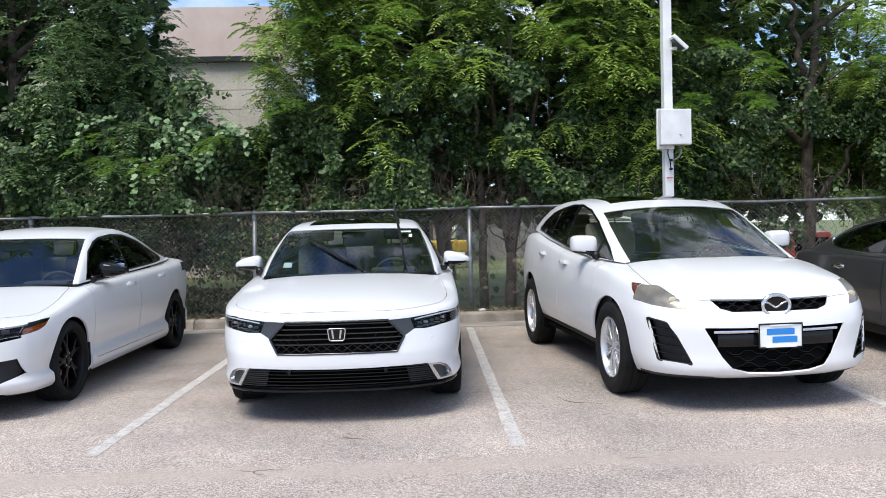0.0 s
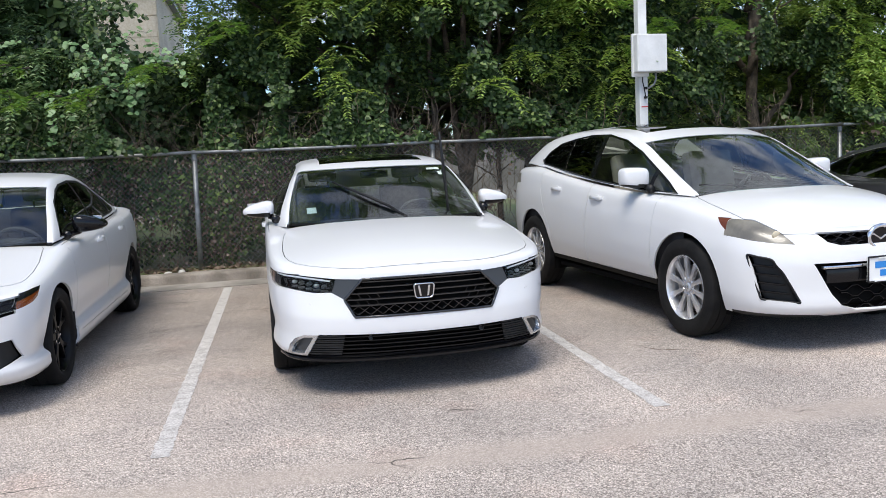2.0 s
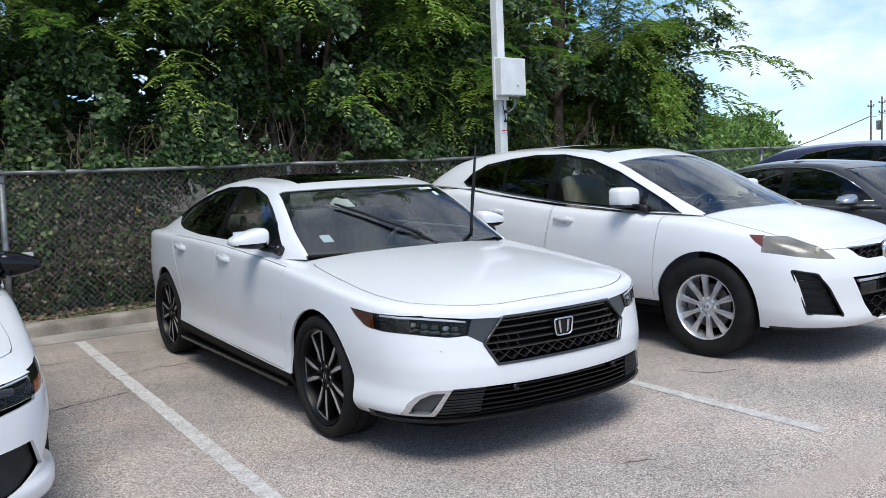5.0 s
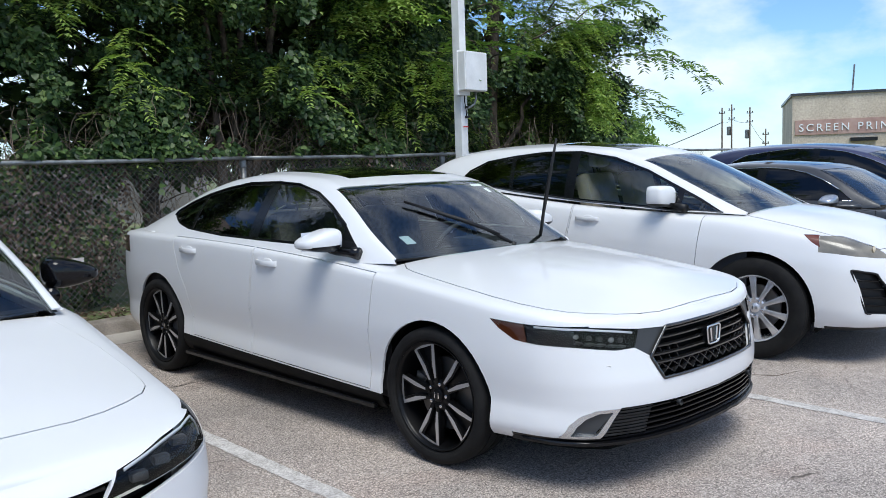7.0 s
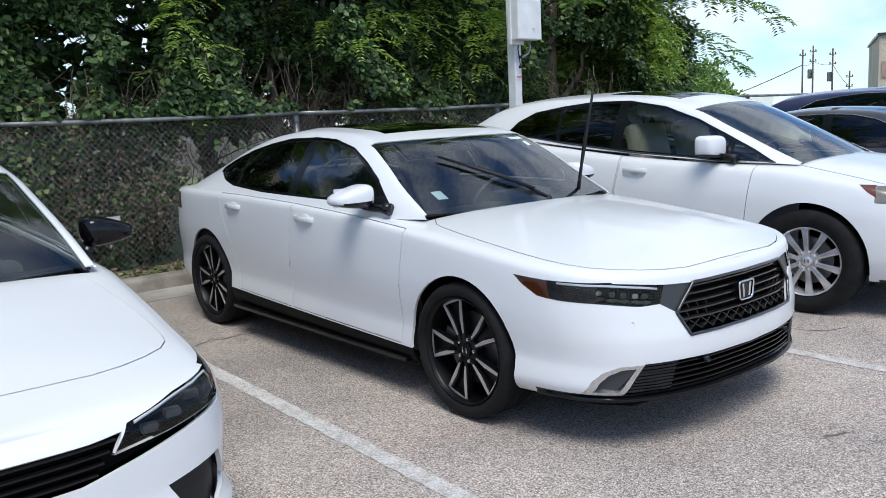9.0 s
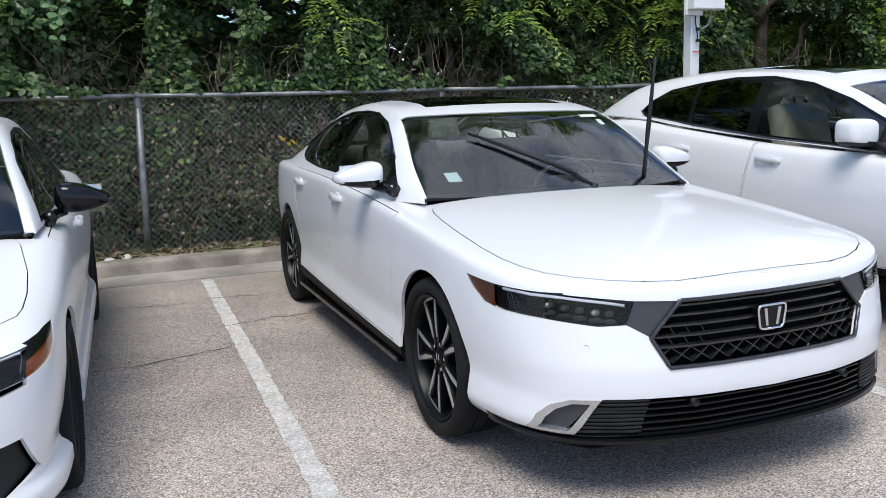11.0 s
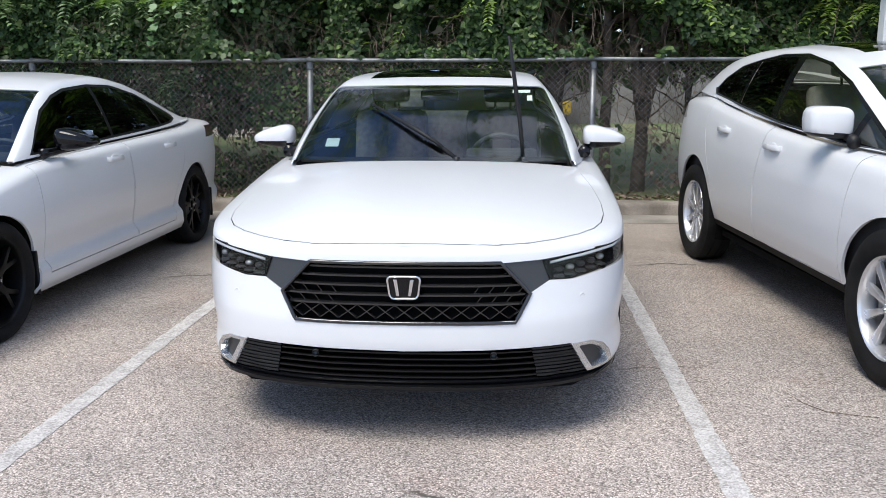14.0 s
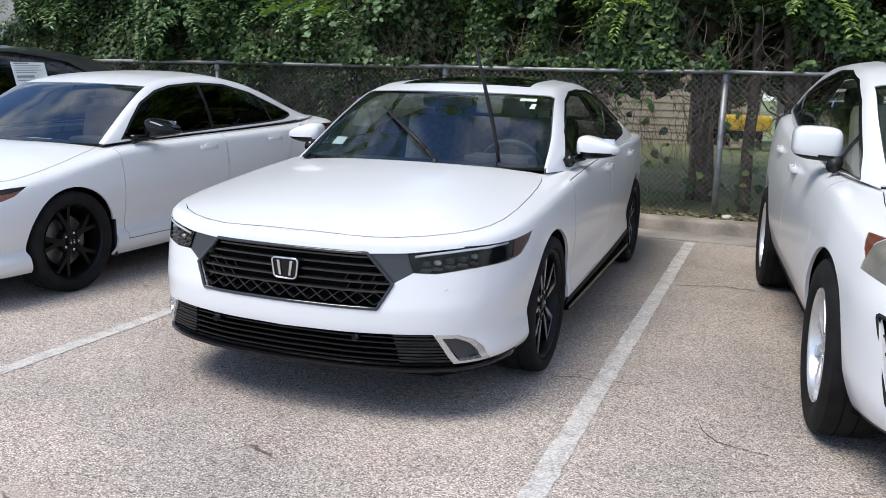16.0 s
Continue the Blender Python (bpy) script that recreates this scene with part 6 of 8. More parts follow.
        for z in (0.41, 0.465, 0.52, 0.575):
            a, b = 0.606 + (z - 0.36) * 0.44 + 0.012, 0.772 + (z - 0.375) * 0.15
            bm = bmesh.new()
            bar(bm, [(s * x, fg(x, z + (x - 0.6) * 0.15) + 0.012, z + (0.65 - x) * -0.12) for x in np.linspace(a, b, 7)], 0.010, 0.03)
            part("louvre", bm, SATIN if z in (0.475, 0.53) else GLOSS_BLACK, fp, angle=50)
        fr = rounded([(0.590, 0.350), (0.775, 0.370), (0.820, 0.660), (0.728, 0.632), (0.672, 0.53)], 0.012)
        bm = bmesh.new()
        tube(bm, [(s * x, fg(x, z) + 0.004, z) for x, z in fr + fr[:1]], 0.008, 6, cap=False)
        part("intake_frame", bm, BLACK, fp, smooth=True)
    put("skid_panel", rim(got["skid"], 0.02), BLACK, root, "dark grey lower bumper")
    panels("body", rim(low.pick(low.bm.faces[:]), 0.015), WHITE_B, root)
    low.bm.free()
    cabin(root, S, LEATHER_TAN, 2.15, 1.5, 1.0, floor=0.42)
    kit = WheelKit(0.358, 0.236, 0.225, "silver", ALLOY, ALLOY, 10)
    for y in (0.965, 3.68):
        kit.place(root, pose(0.80, y, 0.358), 12)
        kit.place(root, pose(-0.80, y, 0.358, 0, 0, 180), 5)
    d = got["doors"]
    handle(d[0], 0.90, 2.30, 0.962, WHITE_B)
    handle(d[1], 0.895, 3.12, 1.012, WHITE_B)
    for s in (1, -1):
        wing_mirror(root, s, (0.885, 1.665, 1.142), (0.215, 0.16, 0.165), WHITE_B, BLACK, (0.83, 1.50, 1.05), blunt=1.0)
    for b, t in ((Vector((0.40, 1.12, 1.035)), Vector((-0.24, 1.13, 1.075))), (Vector((-0.22, 1.13, 1.04)), Vector((-0.60, 1.22, 1.07)))):
        w = bmesh.new()
        tube(w, [b, b.lerp(t, 0.4) + Vector((0, -0.03, 0.02)), t + Vector((0, -0.02, 0.01))], [0.011, 0.009, 0.006], 6)
        part("wiper", w, BLACK, root, smooth=True)
    bm = bmesh.new()
    bar(bm, [(x, 1.02 + 0.11 * (abs(x) / 0.7) ** 2, 1.035 - 0.015 * (abs(x) / 0.7) ** 2) for x in np.linspace(-0.69, 0.69, 17)], 0.02, 0.10)
    part("cowl", bm, BLACK, root)
    part("rear_view_mirror", boxed(-0.11, 0.11, 1.86, 1.89, 1.36, 1.42, 0.012), CABIN, root, angle=40)
    return tagged(root, "white crossover with silver wheels and hazy headlamps", "car")


CROSSOVER = crossover(pose(2.542, 5.66, ground_z(5.66), SLOPE, 0, 5.1))

# ---- white saloon with black wheels and mirrors ----
HATCH_DLO = [(1.45, 0.934), (1.60, 1.065), (1.753, 1.18), (1.94, 1.262), (2.12, 1.302), (2.46, 1.325), (2.8, 1.314), (3.157, 1.247), (3.51, 1.128), (3.68, 1.062), (3.66, 1.038), (3.49, 1.008), (3.26, 0.995), (2.37, 0.964), (1.92, 0.946)]
_ha_in = inset(HATCH_DLO, 0.016)
HATCH = dict(
    paint=WHITE, plan_w=0.885,
    plan=[(0, 0), (0.28, 0.012), (0.48, 0.045), (0.63, 0.092), (0.755, 0.165), (0.832, 0.27), (0.868, 0.42), (0.880, 0.68), (0.888, 0.98), (0.89, 1.6), (0.89, 2.6), (0.89, 3.3), (0.88, 3.7), (0.85, 4.1), (0.78, 4.4), (0.62, 4.52), (0.3, 4.57), (0, 4.58)],
    front=[(0, 0.08), (0.06, 0.03), (0.16, 0.0), (0.35, 0.018), (0.5, 0.03), (0.7, 0.03), (0.88, 0.03), (1, 0.06)],
    side=[(0, 0.035), (0.08, 0.0), (0.17, 0.0), (0.25, 0.038), (0.45, 0.014), (0.65, 0.0), (0.8, 0.006), (0.92, 0.02), (1, 0.045)],
    rear=[(0, 0.12), (0.15, 0.03), (0.4, 0.0), (0.7, 0.02), (0.9, 0.04), (1, 0.06)],
    zbot=[(0, 0.19), (0.6, 0.185), (1.4, 0.175), (3.4, 0.185), (4.2, 0.22), (4.58, 0.25)],
    ztop=[(0, 0.672), (0.15, 0.682), (0.3, 0.698), (0.5, 0.728), (0.75, 0.770), (1.0, 0.818), (1.2, 0.858), (1.4, 0.892), (2, 0.918), (3, 0.945), (3.8, 0.965), (4.3, 0.985), (4.58, 0.96)],
    zmid=[(0, 0.680), (0.08, 0.692), (0.2, 0.712), (0.34, 0.740), (0.5, 0.775), (0.8, 0.832), (1.0, 0.868), (1.3, 0.908), (2.2, 0.96), (4.0, 1.02), (4.3, 1.035), (4.58, 0.98)],
    belt=[(0.77, 1.30, 0.912), (0.785, 1.50, 0.922), (0.79, 1.75, 0.93), (0.80, 2.0, 0.94), (0.80, 2.4, 0.952), (0.80, 2.75, 0.962), (0.795, 3.1, 0.975), (0.775, 3.45, 0.988), (0.74, 3.75, 1.0), (0.68, 4.05, 1.005), (0.62, 4.2, 1.01)],
    rail=[(0.76, 1.31, 0.918), (0.722, 1.49, 1.045), (0.668, 1.72, 1.19), (0.628, 1.93, 1.295), (0.60, 2.22, 1.350), (0.585, 2.65, 1.368), (0.578, 3.05, 1.325), (0.57, 3.45, 1.235), (0.565, 3.78, 1.13), (0.57, 4.06, 1.045), (0.58, 4.2, 1.012)],
    mid=[(0, 1.22, 0.908), (0, 1.38, 1.03), (0, 1.61, 1.18), (0, 1.85, 1.312), (0, 2.18, 1.385), (0, 2.68, 1.408), (0, 3.08, 1.372), (0, 3.45, 1.285), (0, 3.8, 1.17), (0, 4.1, 1.06), (0, 4.26, 1.025)],
    screen=(0.0, 3.0, 0.96), backlight=(6.9, 9.0, 0.88), screen_mat=GLASS_FRONT,
    arches=[(0.92, 0.322, 0.352), (3.655, 0.322, 0.352)],
    tail=[(4.0, 0.86), (4.55, 0.86), (4.55, 0.95), (4.06, 0.955)],
    tail_mat=TAIL_DARK, dlo=HATCH_DLO, frame_mat=BLACK,
    windows=[(clip(clip(_ha_in, (1.50, 1.4), (1.50, 0.8)), (2.40, 0.8), (2.46, 1.4)), GLASS_DARK, 0), (clip(clip(_ha_in, (2.50, 1.4), (2.43, 0.8)), (3.28, 0.8), (3.22, 1.4)), GLASS_DARK, 1), (clip(_ha_in, (3.25, 1.4), (3.31, 0.8)), GLASS_DARK, None)],
    doors=[[(1.365, 0.27), (1.36, 0.5), (1.345, 0.85), (1.34, 1.1), (2.49, 1.1), (2.49, 0.85), (2.50, 0.5), (2.50, 0.27)], [(2.507, 0.27), (2.507, 0.5), (2.497, 0.85), (2.497, 1.1), (3.45, 1.1), (3.44, 0.85), (3.40, 0.70), (3.28, 0.52), (3.20, 0.34), (3.16, 0.27)]],
    hood=[(-0.01, 0.322), (0.18, 0.326), (0.32, 0.334), (0.46, 0.350), (0.56, 0.382), (0.65, 0.430), (0.72, 0.485), (0.758, 0.545), (0.770, 0.61), (0.774, 0.75), (0.762, 0.95), (0.715, 1.25), (0.68, 1.33), (-0.01, 1.33)], hood_z=0.66, floor=0.22,
    cuts=[
        ("lamp", [(0.42, 0.580), (0.60, 0.594), (0.80, 0.618), (0.80, 0.690), (0.64, 0.676), (0.47, 0.650)], "y", lambda c: c.y < 0.85),
        ("lamp_brow", [(0.15, 0.688), (0.30, 0.692), (0.42, 0.702), (0.50, 0.708), (0.60, 0.710), (0.56, 0.692), (0.50, 0.684), (0.40, 0.676), (0.15, 0.648)], "x", lambda c: c.y < 0.9 and c.x > 0.785),
        ("lamp_amber", [(0.15, 0.648), (0.40, 0.676), (0.50, 0.684), (0.56, 0.692), (0.50, 0.660), (0.41, 0.638), (0.30, 0.624), (0.15, 0.612)], "x", lambda c: c.y < 0.9 and c.x > 0.785),
        ("grille", [(-0.02, 0.515), (0.33, 0.515), (0.50, 0.545), (0.80, 0.60), (0.80, 0.617), (0.60, 0.593), (0.42, 0.579), (0.45, 0.636), (0.36, 0.630), (-0.02, 0.634)], "y", lambda c: c.y < 0.6),
        ("fog", [(0.57, 0.430), (0.775, 0.452), (0.808, 0.335), (0.66, 0.275), (0.55, 0.262), (0.62, 0.345)], "y", lambda c: c.y < 0.8),
        ("intake", [(-0.02, 0.24), (0.50, 0.245), (0.42, 0.40), (-0.02, 0.40)], "y", lambda c: c.y < 0.5),
    ])


def black_wheel_saloon(m):
    root = empty("saloon_car", m)
    S = HATCH
    low, up, got = shell(root, S)
    g = surface(got["grille"], "y")
    gr = put("grille", pushed(got["grille"], 0.045), DARK, root, "slim black grille")
    for z in (0.535, 0.562, 0.589, 0.617):
        e = 0.36 + (z - 0.515) * 0.7
        bm = bmesh.new()
        bar(bm, [(x, g(abs(x), z) + 0.01, z) for x in np.linspace(-e, e, 23)], 0.010, 0.03)
        part("grille_bar", bm, GLOSS_BLACK, gr, angle=50)
    i = surface(got["intake"], "y")
    it = put("lower_intake", pushed(got["intake"], 0.05), DARK, root, "black lower intake")
    for z in (0.265, 0.30, 0.335, 0.37):
        e = 0.49 - (z - 0.24) * 0.45
        bm = bmesh.new()
        bar(bm, [(x, i(min(abs(x), 0.5), z) + 0.012, z) for x in np.linspace(-e, e, 21)], 0.008, 0.03)
        part("intake_slat", bm, BLACK, it, angle=50)
    hs = surface((got["lamp"][0] + got["lamp_amber"][0], 0, 0), "y")
    fg = surface(got["fog"], "y")
    for s in (1, -1):
        h = head_lamp(root, got["lamp"], s, LENS)
        put("lamp_brow", pushed(got["lamp_brow"], 0.002), GLOSS_BLACK, h, "gloss black lamp edge", side=s)
        put("side_marker", pushed(got["lamp_amber"], 0.004), AMBER, h, "amber corner marker", side=s)
        l = put("marker_lens", got["lamp_amber"], LENS, h, side=s)
        l.visible_shadow = False
        bm = bmesh.new()
        bar(bm, [(s * x, hs(x, z) - 0.001, z) for x, z in [(0.49, 0.646), (0.57, 0.659), (0.64, 0.668), (0.72, 0.676), (0.785, 0.682), (0.79, 0.668), (0.785, 0.64)]], 0.008, 0.008)
        part("running_light", bm, LAMP_WHITE, h, "white running light strip", angle=50)
        for x, z in ((0.54, 0.61), (0.62, 0.628), (0.70, 0.65)):
            bm = bmesh.new()
            box(bm, s * x - 0.024, s * x + 0.024, hs(x, z) + 0.016, hs(x, z) + 0.05, z - 0.014, z + 0.012, 0.007)
            part("lamp_unit", bm, GUNMETAL, h, angle=40)
        f = put("fog_surround", pushed(got["fog"], 0.03), BLACK, root, "angular black corner bezel", side=s)
        f.data.polygons.foreach_set("use_smooth", [True] * len(f.data.polygons))
    panels("body", rim(low.pick(low.bm.faces[:]), 0.015), WHITE, root)
    low.bm.free()
    cabin(root, S, CABIN, 2.2, 1.6, 0.88, floor=0.22)
    kit = WheelKit(0.322, 0.236, 0.225, "black", WHEEL_BLACK, WHEEL_BLACK, 5)
    for y in (0.92, 3.655):
        kit.place(root, pose(0.768, y, 0.322), 14)
        kit.place(root, pose(-0.768, y, 0.322, 0, 0, 180), 30)
        for s in (1, -1):
            part("mud_flap", boxed(s * 0.72, s * 0.872, y + 0.335, y + 0.355, 0.17, 0.42, 0.006), BLACK, root)
    d = got["doors"]
    handle(d[0], 0.878, 2.27, 0.84, WHITE)
    handle(d[1], 0.872, 3.175, 0.858, WHITE)
    for s in (1, -1):
        wing_mirror(root, s, (0.937, 1.68, 1.008), (0.235, 0.17, 0.15), MIRROR_BLACK, MIRROR_BLACK, (0.80, 1.60, 0.935))
    sc = surface(got["screen"], "z")
    x0, x1, ya, yb = 0.44, 0.55, 1.925, 1.965
    mesh_object("sticker", [(x0, ya, sc(0.5, ya) - 0.008), (x1, ya, sc(0.5, ya) - 0.012), (x1, yb, sc(0.5, yb) - 0.012), (x0, yb, sc(0.5, yb) - 0.008)], [(0, 1, 2, 3)], PAPER, root, "white paper sticker behind the windscreen", smooth=False)
    part("paper", boxed(-0.35, -0.1, 1.50, 1.68, 0.885, 0.888), PAPER, root, "white sheet on the dashboard")
    bm = bmesh.new()
    bar(bm, [(x, 1.27 + 0.11 * (abs(x) / 0.7) ** 2, 0.908 - 0.012 * (abs(x) / 0.7) ** 2) for x in np.linspace(-0.7, 0.7, 17)], 0.02, 0.10)
    part("cowl", bm, BLACK, root)
    part("rear_view_mirror", boxed(-0.11, 0.11, 1.90, 1.93, 1.20, 1.26, 0.012), CABIN, root, angle=40)
    return tagged(root, "white four-door saloon with black wheels and black mirrors", "car")


BLACK_WHEELED = black_wheel_saloon(pose(-3.63, 6.0, ground_z(6.0), SLOPE, 0, -1.0))


# ---- darker cars further along the row ----
def plain_car(name, m, base, mat, label, trim=CHROME, sx=1.0, sy=1.0, sz=1.0, seats=CABIN, mirror=None):
    root = empty(name, m)
    S = dict(base)
    S["paint"] = mat
    S["cuts"] = [c for c in base["cuts"] if c[0] in ("lamp", "grille", "intake", "grille_up")]
    S["dlo_trim"] = base["dlo"][1:] + base["dlo"][:2]
    S["trim_mat"] = trim
    S["windows"] = [(w[0], GLASS_DARK, w[2]) for w in base["windows"]]
    low, up, got = shell(root, S)
    for k in got:
        if k == "lamp":
            for s in (1, -1):
                head_lamp(root, got[k], s, LENS)
        elif k in ("grille", "intake", "grille_up"):
            put("grille", pushed(got[k], 0.03), BLACK, root)
    panels("body", rim(low.pick(low.bm.faces[:]), 0.015), mat, root)
    low.bm.free()
    a = base["arches"]
    r = a[0][1]
    kit = WheelKit(r, r * 0.72, 0.225, "silver", ALLOY, ALLOY, 10)
    for y, z, _ in a:
        kit.place(root, pose(base["plan_w"] - 0.13, y, z))
        kit.place(root, pose(-base["plan_w"] + 0.13, y, z, 0, 0, 180))
    b = base["belt"]
    cabin(root, S, seats, b[3][1] + 0.25, b[1][1] + 0.1, b[1][2] - 0.04, floor=0.3)
    d = got["doors"]
    for k, pair in enumerate(d):
        q = base["doors"][k]
        y = max(p[0] for p in q if p[1] > 0.8) - 0.22
        z = b[4][2] - 0.10
        handle(pair, base["plan_w"] - 0.018, y, z, trim)
    for s in (1, -1):
        wing_mirror(root, s, (base["plan_w"] + 0.075, b[1][1] + 0.2, b[1][2] + 0.08), (0.21, 0.15, 0.13), mirror or mat, mat, (base["plan_w"] - 0.1, b[1][1] + 0.08, b[1][2] + 0.01))
    root.scale = (sx, sy, sz)
    return tagged(root, label, "car")


plain_car("saloon_car", pose(5.42, 5.35, 0, 0, 0, 1.5), ACC, CHARCOAL, "charcoal grey saloon with bright window trim", sx=1.0, sy=0.98, sz=0.965, mirror=SATIN)
plain_car("estate_car", pose(8.05, 5.75, 0, 0, 0, 1.0), CROSS, NAVY, "dark navy blue sport utility car with roof rails", sx=1.03, sy=1.04, sz=1.0)
plain_car("saloon_car", pose(10.9, 6.0, 0, 0, 0, 1.0), HATCH, SILVER_P, "grey saloon at the end of the row", sx=1.0, sy=1.0, sz=1.05)
DARK_SUV = plain_car("estate_car", pose(-6.12, 6.0, 0, 0, 0, -1.0), CROSS, SLATE, "dark slate sport utility car with a paper in its window", trim=BLACK, sx=1.0, sy=1.03, sz=1.04)
paper = mesh_object("window_paper", [(0.815, 2.72, 1.215), (0.805, 3.10, 1.235), (0.745, 3.10, 1.425), (0.75, 2.72, 1.42)], [(0, 1, 2, 3)], PAPER, DARK_SUV, "printed price sheet taped in the window", smooth=False)
PRINT = material("grey print", (0.3, 0.3, 0.32), 0.7)
for k, (a, b, w) in enumerate(((0.04, 0.10, 0.5), (0.16, 0.19, 0.9), (0.26, 0.29, 0.8), (0.36, 0.39, 0.9), (0.46, 0.49, 0.7), (0.60, 0.70, 0.6), (0.80, 0.83, 0.9))):
    def on(t, q):
        top, bot = Vector((0.7475, 2.74, 1.42)), Vector((0.812, 2.74, 1.22))
        p = top.lerp(bot, t)
        return (p.x + 0.003, 2.74 + 0.34 * q, p.z + 0.012 * q)
    mesh_object("print_bar", [on(a, 0.03), on(a, w), on(b, w), on(b, 0.03)], [(0, 1, 2, 3)], PRINT, paper, smooth=False)


# ---- trees, vines and litter ----
def leaf_material(name, ramp, rough=0.5, trans=0.35):
    m = bpy.data.materials.new(name)
    m.use_nodes = True
    t, L = m.node_tree, m.node_tree.links.new
    t.nodes.clear()
    out = node(m, "ShaderNodeOutputMaterial")
    geo = node(m, "ShaderNodeNewGeometry")
    r = node(m, "ShaderNodeValToRGB")
    e = r.color_ramp.elements
    e[0].position, e[0].color = 0.0, (*ramp[0][1], 1)
    e[1].position, e[1].color = 1.0, (*ramp[-1][1], 1)
    for p, c in ramp[1:-1]:
        q = e.new(p)
        q.color = (*c, 1)
    L(geo.outputs["Random Per Island"], r.inputs["Fac"])
    b = node(m, "ShaderNodeBsdfPrincipled")
    b.inputs["Roughness"].default_value = rough
    b.inputs["Specular IOR Level"].default_value = 0.35
    L(r.outputs["Color"], b.inputs["Base Color"])
    tr = node(m, "ShaderNodeBsdfTranslucent")
    hs = node(m, "ShaderNodeHueSaturation", Value=1.25, Saturation=1.1)
    L(r.outputs["Color"], hs.inputs["Color"])
    L(hs.outputs["Color"], tr.inputs["Color"])
    mx = node(m, "ShaderNodeMixShader", Fac=trans)
    L(b.outputs["BSDF"], mx.inputs[1])
    L(tr.outputs["BSDF"], mx.inputs[2])
    L(mx.outputs["Shader"], out.inputs["Surface"])
    return m


LEAF = leaf_material("compound tree leaf", ((0, (0.045, 0.09, 0.03)), (0.45, (0.105, 0.19, 0.05)), (0.8, (0.21, 0.32, 0.08)), (1, (0.38, 0.49, 0.15))))
LEAF_BRIGHT = leaf_material("leaf with sunlight in its colour", ((0, (0.16, 0.27, 0.06)), (0.5, (0.28, 0.41, 0.09)), (1, (0.45, 0.56, 0.16))), 0.42, 0.4)
LEAF_DARK = leaf_material("dark vine leaf and inner tree shade", ((0, (0.02, 0.043, 0.016)), (0.6, (0.052, 0.098, 0.032)), (0.9, (0.12, 0.19, 0.06)), (1, (0.25, 0.33, 0.12))), 0.42, 0.28)
LEAF_COOL = leaf_material("greyish green leaf", ((0, (0.05, 0.10, 0.045)), (0.5, (0.13, 0.22, 0.095)), (0.85, (0.26, 0.37, 0.17)), (1, (0.42, 0.52, 0.29))), 0.36, 0.3)
LEAF_LIGHT = leaf_material("light green leaf", ((0, (0.09, 0.16, 0.04)), (0.5, (0.20, 0.31, 0.075)), (1, (0.42, 0.52, 0.16))), 0.42, 0.4)
LEAF_PALE = leaf_material("pale young leaf", ((0, (0.06, 0.13, 0.03)), (0.5, (0.12, 0.22, 0.045)), (1, (0.20, 0.30, 0.07))), 0.45, 0.4)
LEAF_DRY = leaf_material("dead leaf", ((0, (0.05, 0.034, 0.025)), (0.55, (0.14, 0.095, 0.065)), (0.88, (0.25, 0.18, 0.13)), (1, (0.48, 0.40, 0.31))), 0.8, 0.1)
BARK = mottled(material("grey-brown bark", (0.08, 0.06, 0.045), 0.95), (0.035, 0.028, 0.022), (0.12, 0.095, 0.07), 9, bump=0.8, fine=0.5, fine_scale=40)
nr = np.random.RandomState(11)
LATTICE = np.random.RandomState(5).uniform(-1, 1, (32, 32, 32))


def wave(x, y, z):
    """Smooth noise over arrays, about -0.8 to 0.8."""
    p = [np.asarray(a, float) + np.zeros(np.shape(x)) for a in (x, y, z)]
    i = [np.floor(a).astype(int) for a in p]
    f = [a - b for a, b in zip(p, i)]
    f = [a * a * (3 - 2 * a) for a in f]
    out = 0
    for dx in (0, 1):
        for dy in (0, 1):
            for dz in (0, 1):
                w = (f[0] if dx else 1 - f[0]) * (f[1] if dy else 1 - f[1]) * (f[2] if dz else 1 - f[2])
                out = out + w * LATTICE[(i[0] + dx) % 32, (i[1] + dy) % 32, (i[2] + dz) % 32]
    return out


def leaves_mesh(name, base, along, up, length, width, mat, parent, label="", fold=0.12, broad=False):
    """Folded leaves from arrays of base points, directions, upward hints and sizes: four corners, or six for broad ones."""
    n = len(base)
    along = along / np.maximum(np.linalg.norm(along, axis=1)[:, None], 1e-6)
    side = np.cross(along, up)
    side /= np.maximum(np.linalg.norm(side, axis=1)[:, None], 1e-6)
    nor = np.cross(side, along)
    L, Wd = length[:, None], width[:, None]
    if broad:
        rows = ((0.0, 0.0, 0.0), (0.22, 0.46, 0.8), (0.62, 0.40, 0.9), (1.0, 0.0, 0.0), (0.62, -0.40, 0.9), (0.22, -0.46, 0.8))
    else:
        rows = ((0.0, 0.0, 0.0), (0.42, 0.5, 1.0), (1.0, 0.0, 0.0), (0.42, -0.5, 1.0))
    k = len(rows)
    v = np.empty((n, k, 3), np.float32)
    for j, (a, b, c) in enumerate(rows):
        v[:, j] = base + along * L * a + side * Wd * b + nor * L * fold * c
    me = bpy.data.meshes.new(name)
    me.vertices.add(n * k)
    me.vertices.foreach_set("co", v.ravel())
    me.loops.add(n * k)
    me.loops.foreach_set("vertex_index", np.arange(n * k, dtype=np.int32))
    me.polygons.add(n)
    me.polygons.foreach_set("loop_start", np.arange(0, n * k, k, dtype=np.int32))
    me.materials.append(mat)
    me.update(calc_edges=True)
    ob = new(name, me)
    if parent:
        ob.parent = parent
    if label:
        ob["label"] = label
    return ob


